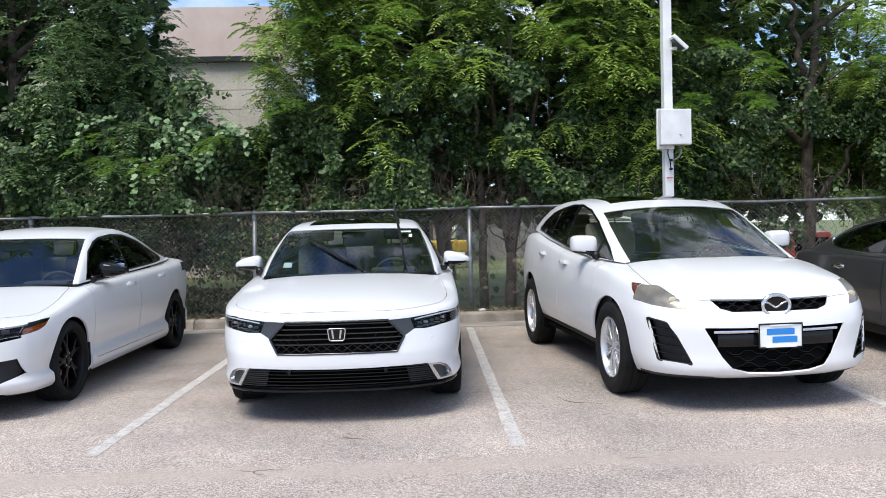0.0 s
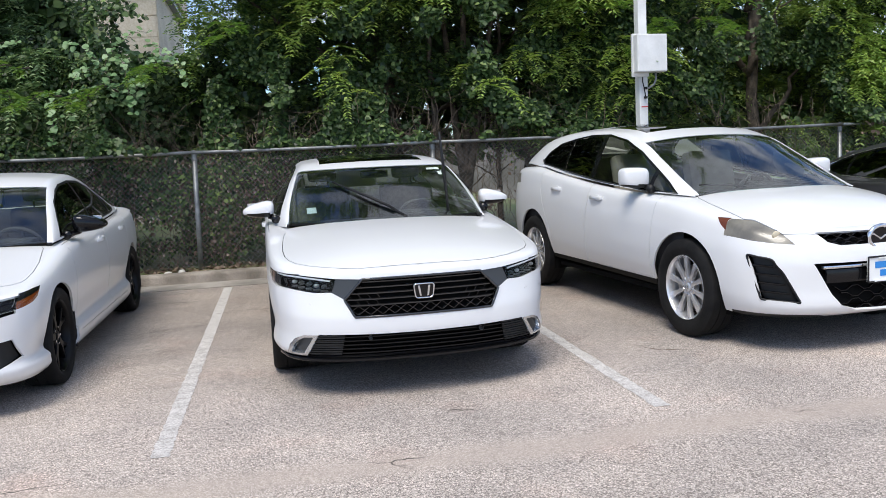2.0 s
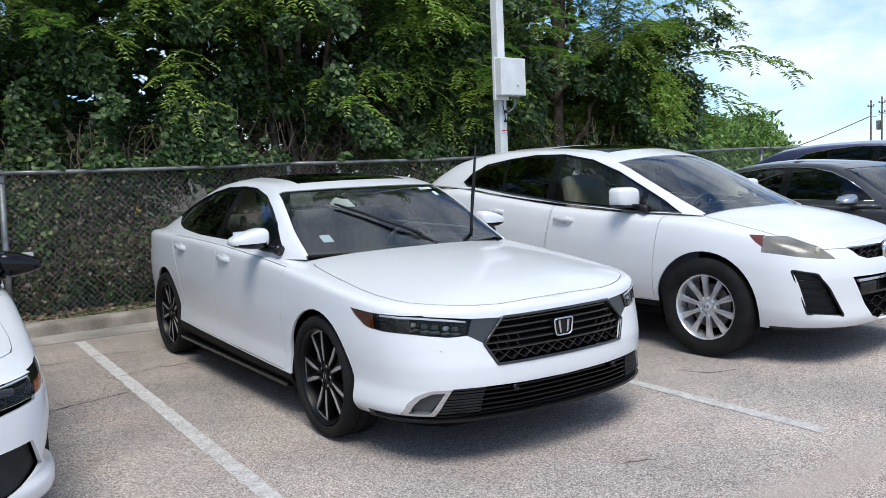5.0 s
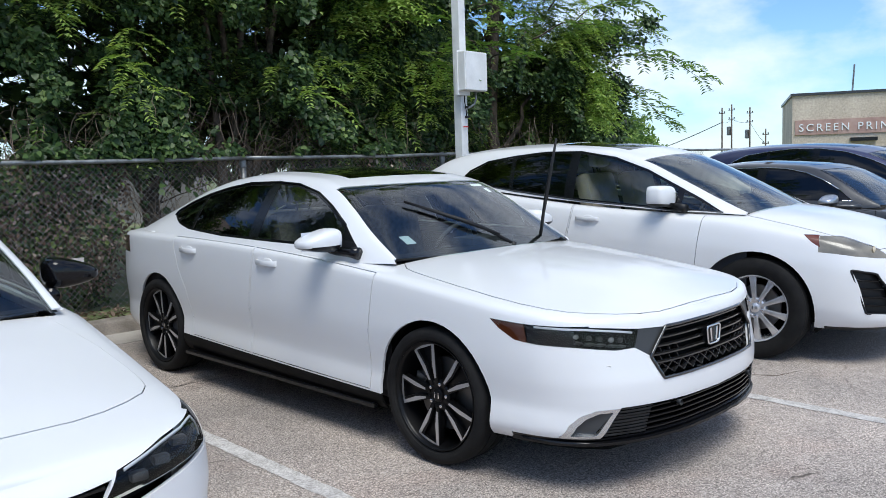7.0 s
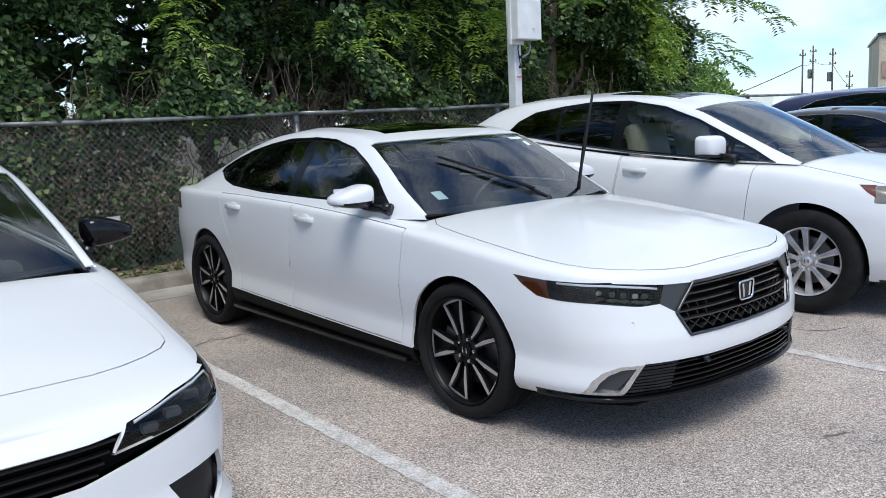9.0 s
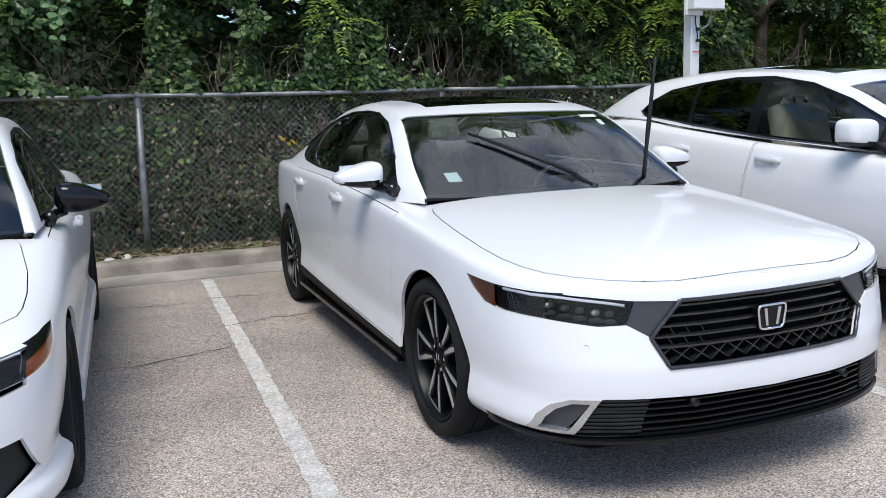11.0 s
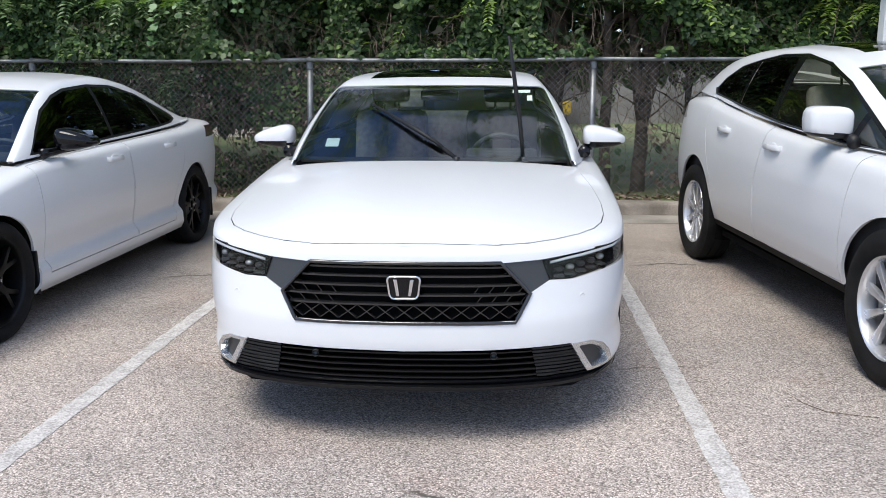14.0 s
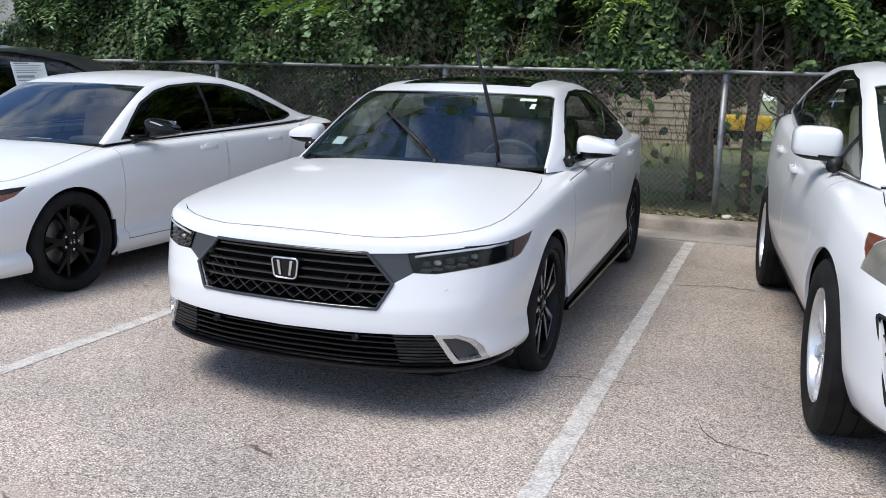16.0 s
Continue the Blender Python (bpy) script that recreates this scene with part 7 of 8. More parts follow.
def fronds(centre, heading, size, pairs=8, leaf=1.0):
    """Feathered leaves: leaflets in pairs along a drooping stalk. Returns arrays for leaves_mesh."""
    n = len(centre)
    h = heading / np.maximum(np.linalg.norm(heading, axis=1)[:, None], 1e-6)
    side = np.cross(h, np.array([0, 0, 1.0]))
    side /= np.maximum(np.linalg.norm(side, axis=1)[:, None], 1e-6)
    upv = np.cross(side, h)
    B, A, U, Ls, Ws = [], [], [], [], []
    for k in range(pairs):
        t = (k + 0.8) / pairs
        p = centre + h * (size * t)[:, None] + np.array([0, 0, -1.0]) * (size * 0.42 * t ** 2)[:, None]
        tang = h + np.array([0, 0, -1.0]) * 0.84 * t
        for s in (1, -1):
            a = side * s * 0.9 + tang * 0.55 + nr.normal(0, 0.13, (n, 3))
            B.append(p + nr.normal(0, 0.004, (n, 3)))
            A.append(a)
            U.append(upv + nr.normal(0, 0.25, (n, 3)))
            Ls.append(leaf * size * (0.30 - 0.10 * abs(t - 0.45)) * nr.uniform(0.8, 1.15, n))
            Ws.append(leaf * size * 0.085 * nr.uniform(0.8, 1.2, n))
    return [np.concatenate(q) for q in (B, A, U, Ls, Ws)]


def crown_points(n, x0, x1, y0, y1, z0, top, hollow, seed):
    """Points of a ragged leafy mass: most of them near its waving face, in clumps. top(x): its height."""
    r = np.random.RandomState(seed)
    m = int(n * 2.2)
    x = r.uniform(x0, x1, m)
    z = z0 + (top(x) - z0) * r.uniform(0, 1, m)
    depth = (y1 - y0) * np.where(r.uniform(0, 1, m) < 0.65, r.uniform(0, 1, m) ** 2.2, r.uniform(0, 1, m))
    y = y0 + 0.55 + 0.6 * wave(x * 0.7, 3.3, z * 0.8) + 0.3 * wave(x * 1.9, 8.1, z * 1.9) + depth
    keep = 0.6 * wave(x, y, z) + 0.6 * wave(x * 2.6 + 9, y * 2.6, z * 2.6) > hollow
    c = np.column_stack([x, y, z])[keep]
    return c[:n]


def limb(bm, a, b, r0, r1, wob, seed, steps=9):
    r = random.Random(seed)
    a, b = Vector(a), Vector(b)
    pts, rad = [], []
    for k in range(steps + 1):
        t = k / steps
        pts.append(a.lerp(b, t) + Vector((r.uniform(-wob, wob), r.uniform(-wob, wob), 0)) * math.sin(math.pi * min(t * 1.2, 1)))
        rad.append(r0 + (r1 - r0) * t)
    tube(bm, pts, rad, 8)


def hedge_tree(x, y, height, spread, seed, trunk_r, n_fronds, x0, x1, z0, top, mat=LEAF, size=(0.20, 0.36), hollow=-0.12, label="leafy green tree with feathered leaves hanging over the fence", y0=11.9, y1=15.5, sprays=75):
    r = random.Random(seed)
    root = empty("tree", pose(x, y, 0))
    gz = -0.3
    bm = bmesh.new()
    limb(bm, (0, 0, gz), (r.uniform(-0.3, 0.3), 0, height * 0.7), trunk_r, trunk_r * 0.45, 0.1, seed)
    part("trunk", bm, BARK, root, smooth=True)
    for k in range(6):
        bm = bmesh.new()
        z = height * r.uniform(0.15, 0.6)
        limb(bm, (0, 0, z), (r.uniform(-spread, spread), r.uniform(-0.9, 0.6), z + r.uniform(0.8, 2.2)), trunk_r * 0.5, 0.012, 0.12, seed * 7 + k)
        part("limb", bm, BARK, root, smooth=True)
    c = crown_points(n_fronds, x0, x1, y0, y1, z0, top, hollow, seed)
    q = np.random.RandomState(seed + 50)
    n = len(c)
    head = np.column_stack([q.normal(0, 0.8, n), q.normal(-0.75, 0.6, n), q.normal(0.0, 0.45, n)])
    arr = fronds(c - np.array([x, y, 0]), head, q.uniform(size[0], size[1], n), 6)
    leaves_mesh("crown", *arr, mat, root)
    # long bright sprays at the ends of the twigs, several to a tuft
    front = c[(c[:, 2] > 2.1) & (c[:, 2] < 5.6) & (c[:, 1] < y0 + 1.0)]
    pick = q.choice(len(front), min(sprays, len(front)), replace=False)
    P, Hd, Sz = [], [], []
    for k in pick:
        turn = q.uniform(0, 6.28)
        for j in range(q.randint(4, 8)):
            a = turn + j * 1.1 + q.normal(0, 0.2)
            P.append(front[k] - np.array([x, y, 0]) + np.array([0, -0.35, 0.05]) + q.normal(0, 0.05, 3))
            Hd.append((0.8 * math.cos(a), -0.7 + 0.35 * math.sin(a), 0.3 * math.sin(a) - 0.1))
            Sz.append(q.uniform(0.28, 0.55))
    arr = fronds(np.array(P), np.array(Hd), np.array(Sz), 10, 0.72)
    # LEAF_BRIGHT puts sunlight into the colour of the sprays
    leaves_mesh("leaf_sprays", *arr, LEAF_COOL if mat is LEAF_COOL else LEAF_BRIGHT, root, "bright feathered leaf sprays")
    return tagged(root, label, "tree", "trees along the fence")


def flat_top(h, wave=0.5, seed=0):
    return lambda x: h + wave * np.sin(x * 1.3 + seed) + 0.4 * wave * np.sin(x * 3.1 + seed * 2)


hedge_tree(0.6, 13.6, 8.5, 2.2, 21, 0.13, 15000, -2.5, 2.2, 1.5, lambda x: np.minimum(7.6, 2.9 + np.clip(x + 2.6, 0, 9) * 3.6), hollow=0.03)
hedge_tree(2.6, 13.4, 8.8, 2.0, 22, 0.11, 13000, 1.8, 5.2, 1.6, flat_top(7.6), hollow=0.03)
hedge_tree(6.3, 13.3, 7.2, 2.4, 23, 0.12, 13000, 4.6, 8.1, 1.5, lambda x: 7.4 - np.clip(x - 5.9, 0, 9) * 2.3, LEAF_LIGHT, hollow=-0.02)
hedge_tree(-6.4, 13.6, 7.5, 2.2, 24, 0.12, 15000, -9.5, -3.6, 1.2, lambda x: np.minimum(7.6, 3.0 + np.clip(-x - 3.5, 0, 9) * 3.4), LEAF_COOL, hollow=0.02)


def crown_top(x0, x1, z0, z1, n, seed, mat=LEAF):
    """The thin high tops of the trees, out of sight but for their mirror image in the glass."""
    c = crown_points(n, x0, x1, 11.4, 14.8, z0, lambda x: np.full_like(x, z1) - 2.2 * np.abs(np.sin(x * 0.9)), 0.16, seed)
    q = np.random.RandomState(seed)
    m = len(c)
    arr = fronds(c, np.column_stack([q.normal(0, 0.8, m), q.normal(-0.6, 0.7, m), q.normal(0, 0.5, m)]), q.uniform(0.4, 0.65, m), 6)
    return tagged(leaves_mesh("treetops", *arr, mat, None), "feathered green treetops above the fence", "foliage", kind="stuff")


crown_top(-9.5, 6.4, 7.8, 13.5, 3800, 81)


def vine_mass(name, n, x0, x1, y0, y1, z0, top, mat, seed, size=(0.07, 0.13), hollow=-0.15, label="tangle of dark vine leaves over the fence", hang=0.6, front=None):
    q = np.random.RandomState(seed)
    c = crown_points(n, x0, x1, y0, y1, z0, top, hollow, seed)
    m = len(c)
    if front:
        c[:, 1] = np.maximum(c[:, 1], front + q.uniform(0, 0.12, m))
    a = np.column_stack([q.normal(0, 0.7, m), q.normal(-0.5, 0.5, m) if front is None else q.normal(0, 0.2, m), q.normal(-hang, 0.5, m)])
    u = np.column_stack([q.normal(0, 0.5, m), np.full(m, -0.8), np.full(m, 0.7)])
    L = q.uniform(*size, m)
    ob = leaves_mesh(name, c, a, u, L, L * q.uniform(0.55, 0.9, m), mat, None, fold=0.08, broad=True)
    return tagged(ob, label, "vines", kind="stuff")


vine_mass("vines", 120000, -9.5, 8.8, 11.6, 12.9, 1.62, lambda x: 3.5 + 0.4 * np.sin(x * 1.7) - 0.75 * np.exp(-((x + 2.45) / 0.5) ** 2), LEAF_DARK, 31, (0.045, 0.10), hollow=-0.10)
# inner leaves: the dark vine colour stands for shade and closes sky gaps
vine_mass("deep_foliage", 9000, -5.6, -1.4, 12.8, 14.2, 0.9, lambda x: 2.8 + np.clip(-x - 3.2, 0, 1.5) * 1.3, LEAF_DARK, 44, (0.16, 0.26), hollow=-0.6, label="deep foliage inside the row of trees, shade put into its dark colour")
vine_mass("deep_foliage", 9000, -1.6, 7.6, 13.2, 15.2, 1.4, lambda x: np.minimum(7.4, 3.5 + np.clip(x + 2.2, 0, 9) * 3.0), LEAF_DARK, 38, (0.18, 0.30), hollow=-0.5, label="deep foliage inside the row of trees, shade put into its dark colour")
vine_mass("deep_foliage", 7000, -9.5, -4.2, 13.0, 15.0, 1.2, lambda x: np.full_like(x, 7.2), LEAF_DARK, 39, (0.18, 0.30), hollow=-0.5, label="deep foliage inside the row of trees, shade put into its dark colour")
vine_mass("vines", 34000, -9.5, -0.55, 11.72, 12.6, 0.12, lambda x: np.full_like(x, 1.7), LEAF_DARK, 32, (0.035, 0.075), hollow=-0.05, front=12.03, label="dark vine leaves pressed behind the wire mesh")
vine_mass("vines", 17000, 2.8, 9.5, 11.72, 12.6, 0.12, lambda x: np.full_like(x, 1.7), LEAF_DARK, 36, (0.035, 0.075), hollow=0.0, front=12.03, label="dark vine leaves pressed behind the wire mesh")
vine_mass("vines", 6500, -9.5, -0.55, 11.72, 12.4, 0.15, lambda x: np.full_like(x, 1.75), LEAF, 51, (0.04, 0.08), hollow=0.14, label="scattered green creeper leaves behind the wire mesh", front=12.0)
vine_mass("vines", 3000, 2.8, 9.5, 11.72, 12.4, 0.15, lambda x: np.full_like(x, 1.75), LEAF, 52, (0.04, 0.08), hollow=0.14, label="scattered green creeper leaves behind the wire mesh", front=12.0)
vine_mass("vines", 130, -0.55, 2.8, 11.75, 12.4, 0.12, lambda x: np.full_like(x, 1.75), LEAF_DARK, 37, hollow=0.12, label="thin creeper on the open stretch of fence")
vine_mass("vines", 9000, -7.0, -2.6, 11.65, 12.6, 1.75, lambda x: np.full_like(x, 3.1), LEAF_COOL, 33, (0.06, 0.11), label="broad-leaved creeper hanging over the fence")
vine_mass("dead_leaves", 22000, -9.0, -0.4, 11.62, 12.3, 0.15, lambda x: 1.95 + 0.25 * np.sin(x * 2.1), LEAF_DRY, 34, (0.022, 0.05), hollow=-0.02, front=12.02, label="withered brown vine leaves along the fence")
vine_mass("dead_leaves", 2500, 1.5, 8.0, 11.7, 12.5, 0.2, lambda x: np.full_like(x, 1.9), LEAF_DRY, 35, (0.04, 0.09), hollow=0.05, label="withered brown vine leaves along the fence")


def strands(name, n, x0, x1, z0, z1, mat, seed, label):
    """Loose hanging stems, three-sided and thin."""
    q = np.random.RandomState(seed)
    vs, fs = [], []
    for k in range(n):
        p = np.array([q.uniform(x0, x1), q.uniform(12.0, 12.45), q.uniform(z0 + 0.5, z1)])
        d = np.array([q.normal(0, 0.5), q.normal(0, 0.15), -abs(q.normal(0.8, 0.4))])
        r = q.uniform(0.0012, 0.0034)
        prev = None
        for j in range(q.randint(7, 15)):
            o = len(vs)
            vs += [(p[0] - r, p[1], p[2]), (p[0] + r, p[1] - r, p[2]), (p[0] + r, p[1] + r, p[2] + r)]
            if prev is not None:
                for a, b in ((0, 1), (1, 2), (2, 0)):
                    fs.append((prev + a, prev + b, o + b, o + a))
            prev = o
            d = d + q.normal(0, 0.28, 3) * np.array([1, 0.4, 0.8])
            d = d / np.linalg.norm(d)
            p = p + d * 0.09
            p[2] = max(p[2], 0.1)
            p[1] = min(max(p[1], 11.98), 12.8)
    return tagged(mesh_object(name, vs, fs, mat, smooth=False), label, "stems", kind="stuff")


VINE_STEM = mottled(material("dry vine stem", (0.14, 0.09, 0.055), 0.9), (0.05, 0.036, 0.026), (0.20, 0.15, 0.11), 6)
strands("vine_stems", 1300, -9.0, -0.3, 0.2, 2.15, VINE_STEM, 41, "tangle of dry brown vine stems on the fence")
strands("vine_stems", 520, -0.3, 8.0, 0.2, 2.2, VINE_STEM, 42, "loose dry vine stems on the fence")
strands("vine_stems", 160, -0.2, 2.6, 0.3, 2.4, VINE_STEM, 43, "bare dry twigs in the open stretch of fence")

# fallen leaves on the strip between kerb and fence
q = np.random.RandomState(61)
m = 5200
c = np.column_stack([q.uniform(-10, 9, m), 11.44 + 0.62 * q.uniform(0, 1, m) ** 0.8, 0.105 + 0.05 * q.uniform(0, 1, m) ** 2])
a = np.column_stack([q.normal(0, 1, m), q.normal(0, 1, m), q.normal(0.1, 0.25, m)])
u = np.column_stack([q.normal(0, 0.35, m), q.normal(0, 0.35, m), np.ones(m)])
L = q.uniform(0.035, 0.085, m)
tagged(leaves_mesh("leaf_litter", c, a, u, L, L * q.uniform(0.35, 0.6, m), LEAF_DRY, None), "brown dead leaves along the foot of the fence", "leaf litter", kind="stuff")
for k in range(4):
    b = bmesh.new()
    bmesh.ops.create_icosphere(b, subdivisions=2, radius=1.0)
    for v in b.verts:
        v.co = v.co * (1 + 0.25 * noise.noise(v.co * 2 + Vector((k * 7, 0, 0))))
    ob = part("stone", b, mottled(material("pale stone", (0.5, 0.48, 0.44), 0.9), (0.4, 0.38, 0.34), (0.58, 0.56, 0.52), 18) if k == 0 else bpy.data.materials["pale stone"], smooth=True)
    ob.matrix_world = pose((0.97, -2.6, -2.45, 1.9)[k], (11.78, 11.5, 11.62, 11.5)[k], 0.125, 0, 0, k * 50) @ Matrix.Diagonal((0.055 + 0.01 * k, 0.045, 0.035, 1))
    tagged(ob, "pale loose stone among dead leaves by the fence", "stone", "loose stones")

# long feathered boughs: those that hang down the hedge, and those that reach out at its end
def bough(x, y, z, dx, dy, rise, length, seed, n=7, size=0.42, mat=LEAF):
    q = np.random.RandomState(seed)
    root = empty("bough", pose(x, y, z))
    d = Vector((dx, dy, rise)).normalized()
    pts, P, Hd = [], [], []
    for k in range(13):
        t = k / 12
        p = d * (length * t) + Vector((0, 0, -0.35 * length * t * t)) + Vector((0, 0, 0.03 * math.sin(t * 9 + seed)))
        pts.append(p)
    b = bmesh.new()
    tube(b, pts, [0.014 * (1 - 0.8 * k / 12) for k in range(13)], 6)
    part("stem", b, BARK, root, smooth=True)
    for k in range(n):
        t = 0.25 + 0.75 * (k + 0.5) / n
        i = min(int(t * 12), 11)
        p = pts[i].lerp(pts[i + 1], t * 12 - i)
        side = 1 if k % 2 else -1
        P.append(p)
        Hd.append((d.x + side * q.uniform(0.2, 0.8) * d.y, d.y - side * q.uniform(0.2, 0.8) * d.x, q.uniform(-0.1, 0.4)))
    P.append(pts[-1])
    Hd.append(tuple(d))
    arr = fronds(np.array([tuple(p) for p in P]), np.array(Hd), np.full(len(P), size) * q.uniform(0.8, 1.2, len(P)), 11)
    leaves_mesh("foliage", *arr, mat, root)
    return tagged(root, "long feathered green bough reaching out from the tree", "branch", "hanging boughs")


for k, a in enumerate(((7.4, 12.6, 3.3, 1.0, -0.1, 0.62, 2.7), (7.6, 12.7, 3.0, 1.0, -0.15, 0.38, 3.9), (7.6, 12.4, 2.7, 1.0, 0.0, 0.15, 2.9), (6.9, 12.5, 3.9, 0.8, -0.1, 0.95, 2.2), (7.7, 12.9, 2.5, 1.0, 0.1, 0.2, 2.5), (7.3, 12.4, 3.6, 1.0, -0.1, 0.8, 2.3))):
    bough(*a, 70 + k, n=13, size=0.55)
for k in range(26):
    r = random.Random(900 + k)
    x = r.uniform(-1.8, 8.0)
    bough(x, 12.25 + r.uniform(-0.1, 0.4), r.uniform(2.6, 4.6), r.uniform(-0.7, 0.7), -1.0, r.uniform(0.0, 0.6), r.uniform(0.7, 1.3), 100 + k, n=6, size=0.34, mat=LEAF_PALE)
for k in range(7):
    r = random.Random(950 + k)
    bough(-4.4 + 0.33 * k, 12.1, r.uniform(2.3, 2.8), r.uniform(-0.4, 0.6), -0.8, 0.1, r.uniform(0.7, 1.1), 140 + k, n=7, size=0.26, mat=LEAF_PALE)


# dark slender trunks in the open stretch behind the fence
for k, (x, y, r0, tops) in enumerate(((1.08, 12.9, 0.075, ((0.98, 13.0, 4.2),)), (1.52, 13.05, 0.10, ((1.25, 13.1, 3.9), (1.62, 13.2, 4.4), (2.05, 13.0, 3.6))), (0.42, 13.6, 0.05, ((0.2, 13.7, 3.8), (0.75, 13.5, 3.4))), (2.15, 13.5, 0.06, ((2.3, 13.6, 4.2), (1.9, 13.3, 3.2))))):
    root = empty("tree", pose(x, y, -0.35))
    b = bmesh.new()
    fork = 1.25 if len(tops) > 1 else 2.0
    limb(b, (0, 0, 0), (0.02, 0, fork), r0, r0 * 0.75, 0.02, 300 + k)
    part("trunk", b, BARK, root, smooth=True)
    for j, tp in enumerate(tops):
        b = bmesh.new()
        limb(b, (0.02, 0, fork - 0.05), (tp[0] - x, tp[1] - y, tp[2] + 0.35), r0 * 0.7, r0 * 0.3, 0.06, 310 + 5 * k + j)
        part("limb", b, BARK, root, smooth=True)
    rr = random.Random(320 + k)
    for j in range(9):
        b = bmesh.new()
        z = rr.uniform(0.9, 2.6)
        limb(b, (0, 0, z), (rr.uniform(-0.9, 0.9), rr.uniform(-0.5, 0.3), z + rr.uniform(0.2, 0.9)), 0.012, 0.003, 0.05, 330 + 9 * k + j)
        part("twig", b, BARK, root, smooth=True)
    tagged(root, "slender dark tree trunk behind the open wire fence", "tree", "bare trunks behind the fence")


# creeper hanging in pale strings of rounded leaves
LEAF_ROUND = leaf_material("pale creeper leaf", ((0, (0.10, 0.19, 0.075)), (0.5, (0.18, 0.30, 0.13)), (1, (0.29, 0.42, 0.22))), 0.45, 0.3)
q = np.random.RandomState(77)
for k in range(10):
    x, z = q.uniform(-4.4, -2.2), q.uniform(2.2, 3.1)
    root = empty("creeper", pose(x, 11.95, z))
    n = q.randint(9, 16)
    pts, p, d = [], Vector((0, 0, 0)), Vector((q.uniform(-0.8, 0.8), -0.5, 0.25))
    for j in range(n):
        pts.append(p.copy())
        d = (d + Vector((q.normal(0, 0.12), 0.05, -0.20))).normalized()
        p = p + d * 0.075
    b = bmesh.new()
    tube(b, pts, 0.003, 5)
    part("stem", b, VINE_STEM, root)
    base = np.repeat(np.array([tuple(a) for a in pts]), 2, 0) + q.normal(0, 0.02, (2 * n, 3))
    al = np.column_stack([q.normal(0, 0.8, 2 * n), q.normal(-0.6, 0.3, 2 * n), q.normal(-0.4, 0.4, 2 * n)])
    L = q.uniform(0.055, 0.10, 2 * n)
    leaves_mesh("foliage", base, al, np.column_stack([np.zeros(2 * n), np.full(2 * n, -0.7), np.full(2 * n, 0.7)]), L, L * 0.95, LEAF_ROUND, root, fold=0.05, broad=True)
    tagged(root, "string of pale rounded creeper leaves over the fence", "creeper", "hanging creepers")


# ---- what shows beyond the fence and over the cars ----
BLOCKS = mottled(material("weathered block wall", (0.6, 0.54, 0.45), 0.95), (0.5, 0.45, 0.38), (0.68, 0.62, 0.53), 0.9, bump=0.2, fine=0.4, fine_scale=25)
GREY_BLOCKS = mottled(material("grey block", (0.3, 0.3, 0.29), 0.95), (0.20, 0.195, 0.185), (0.34, 0.33, 0.315), 1.3, bump=0.2, fine=0.4, fine_scale=25)
PINK = mottled(material("faded pink render", (0.5, 0.36, 0.3), 0.95), (0.58, 0.45, 0.39), (0.68, 0.56, 0.5), 1.2)
hall = empty("warehouse", pose(-6.6, 20, -1.3))
tagged(hall, "tall pale block-walled warehouse behind the trees", "building")
part("wall", boxed(-3.2, 3.2, 0, 6, 0, 6.6), BLOCKS, hall)
part("roof", boxed(-3.35, 3.35, -0.15, 6.1, 6.6, 6.72), GUNMETAL, hall)
part("wing_wall", boxed(-16.0, -3.25, 0.3, 6, 0, 6.0), GREY_BLOCKS, hall, "grey block side wing")
part("upper_wall", boxed(0.2, 3.4, 1.5, 5.5, 6.72, 8.3), PINK, hall)
for k in range(14):
    for j in range(5):
        part("block", boxed(-3.0 + j * 1.24 + (0.62 if k % 2 else 0), -3.0 + j * 1.24 + 1.21 + (0.62 if k % 2 else 0) if j < 4 or not k % 2 else 3.19, -0.012, 0.05, 0.1 + k * 0.45, 0.1 + k * 0.45 + 0.435, 0.004), BLOCKS, hall)

SIDING = mottled(material("cream timber siding", (0.55, 0.48, 0.38), 0.8), (0.34, 0.29, 0.23), (0.46, 0.40, 0.32), 1.5, fine=0.2)
house = empty("house", pose(-0.9, 21.8, -0.3))
tagged(house, "cream board-sided house seen through the fence", "house")
part("wall", boxed(-4.5, 1.9, 0.03, 4, 0, 3.2), SIDING, house)
for k in range(20):
    bm = bmesh.new()
    prism(bm, [(0.0, 0), (0.03, 0), (0.03, 0.158), (0.018, 0.158)], -4.5, 1.9, "x")
    o = part("board", bm, SIDING, house)
    o.location = (0, 0, 0.02 + k * 0.158)
part("roof", boxed(-4.8, 2.2, -0.4, 4.3, 3.2, 3.35), BARK, house)
part("window", boxed(0.6, 1.3, -0.02, 0.05, 0.5, 1.9, 0.01), GLASS_DARK, house)
part("window_frame", boxed(0.52, 0.6, -0.03, 0.05, 0.45, 1.95), BARK, house)
part("window_frame", boxed(1.3, 1.38, -0.03, 0.05, 0.45, 1.95), BARK, house)
part("window_frame", boxed(0.52, 1.38, -0.03, 0.05, 1.95, 2.03), BARK, house)

GREY_WALL = mottled(material("grey block wall", (0.38, 0.37, 0.36), 0.95), (0.17, 0.165, 0.155), (0.27, 0.26, 0.25), 1.1, fine=0.4, fine_scale=25)
shed = part("outbuilding", boxed(1.4, 7.5, 25, 29, -1.3, 1.9), GREY_WALL)
tagged(shed, "grey block outbuilding far behind the fence", "building")
YELLOW = mottled(material("yellow plastic", (0.7, 0.45, 0.03), 0.5), (0.55, 0.34, 0.02), (0.76, 0.52, 0.05), 6)
cart = empty("handcart", pose(0.81, 20.85, 0.33))
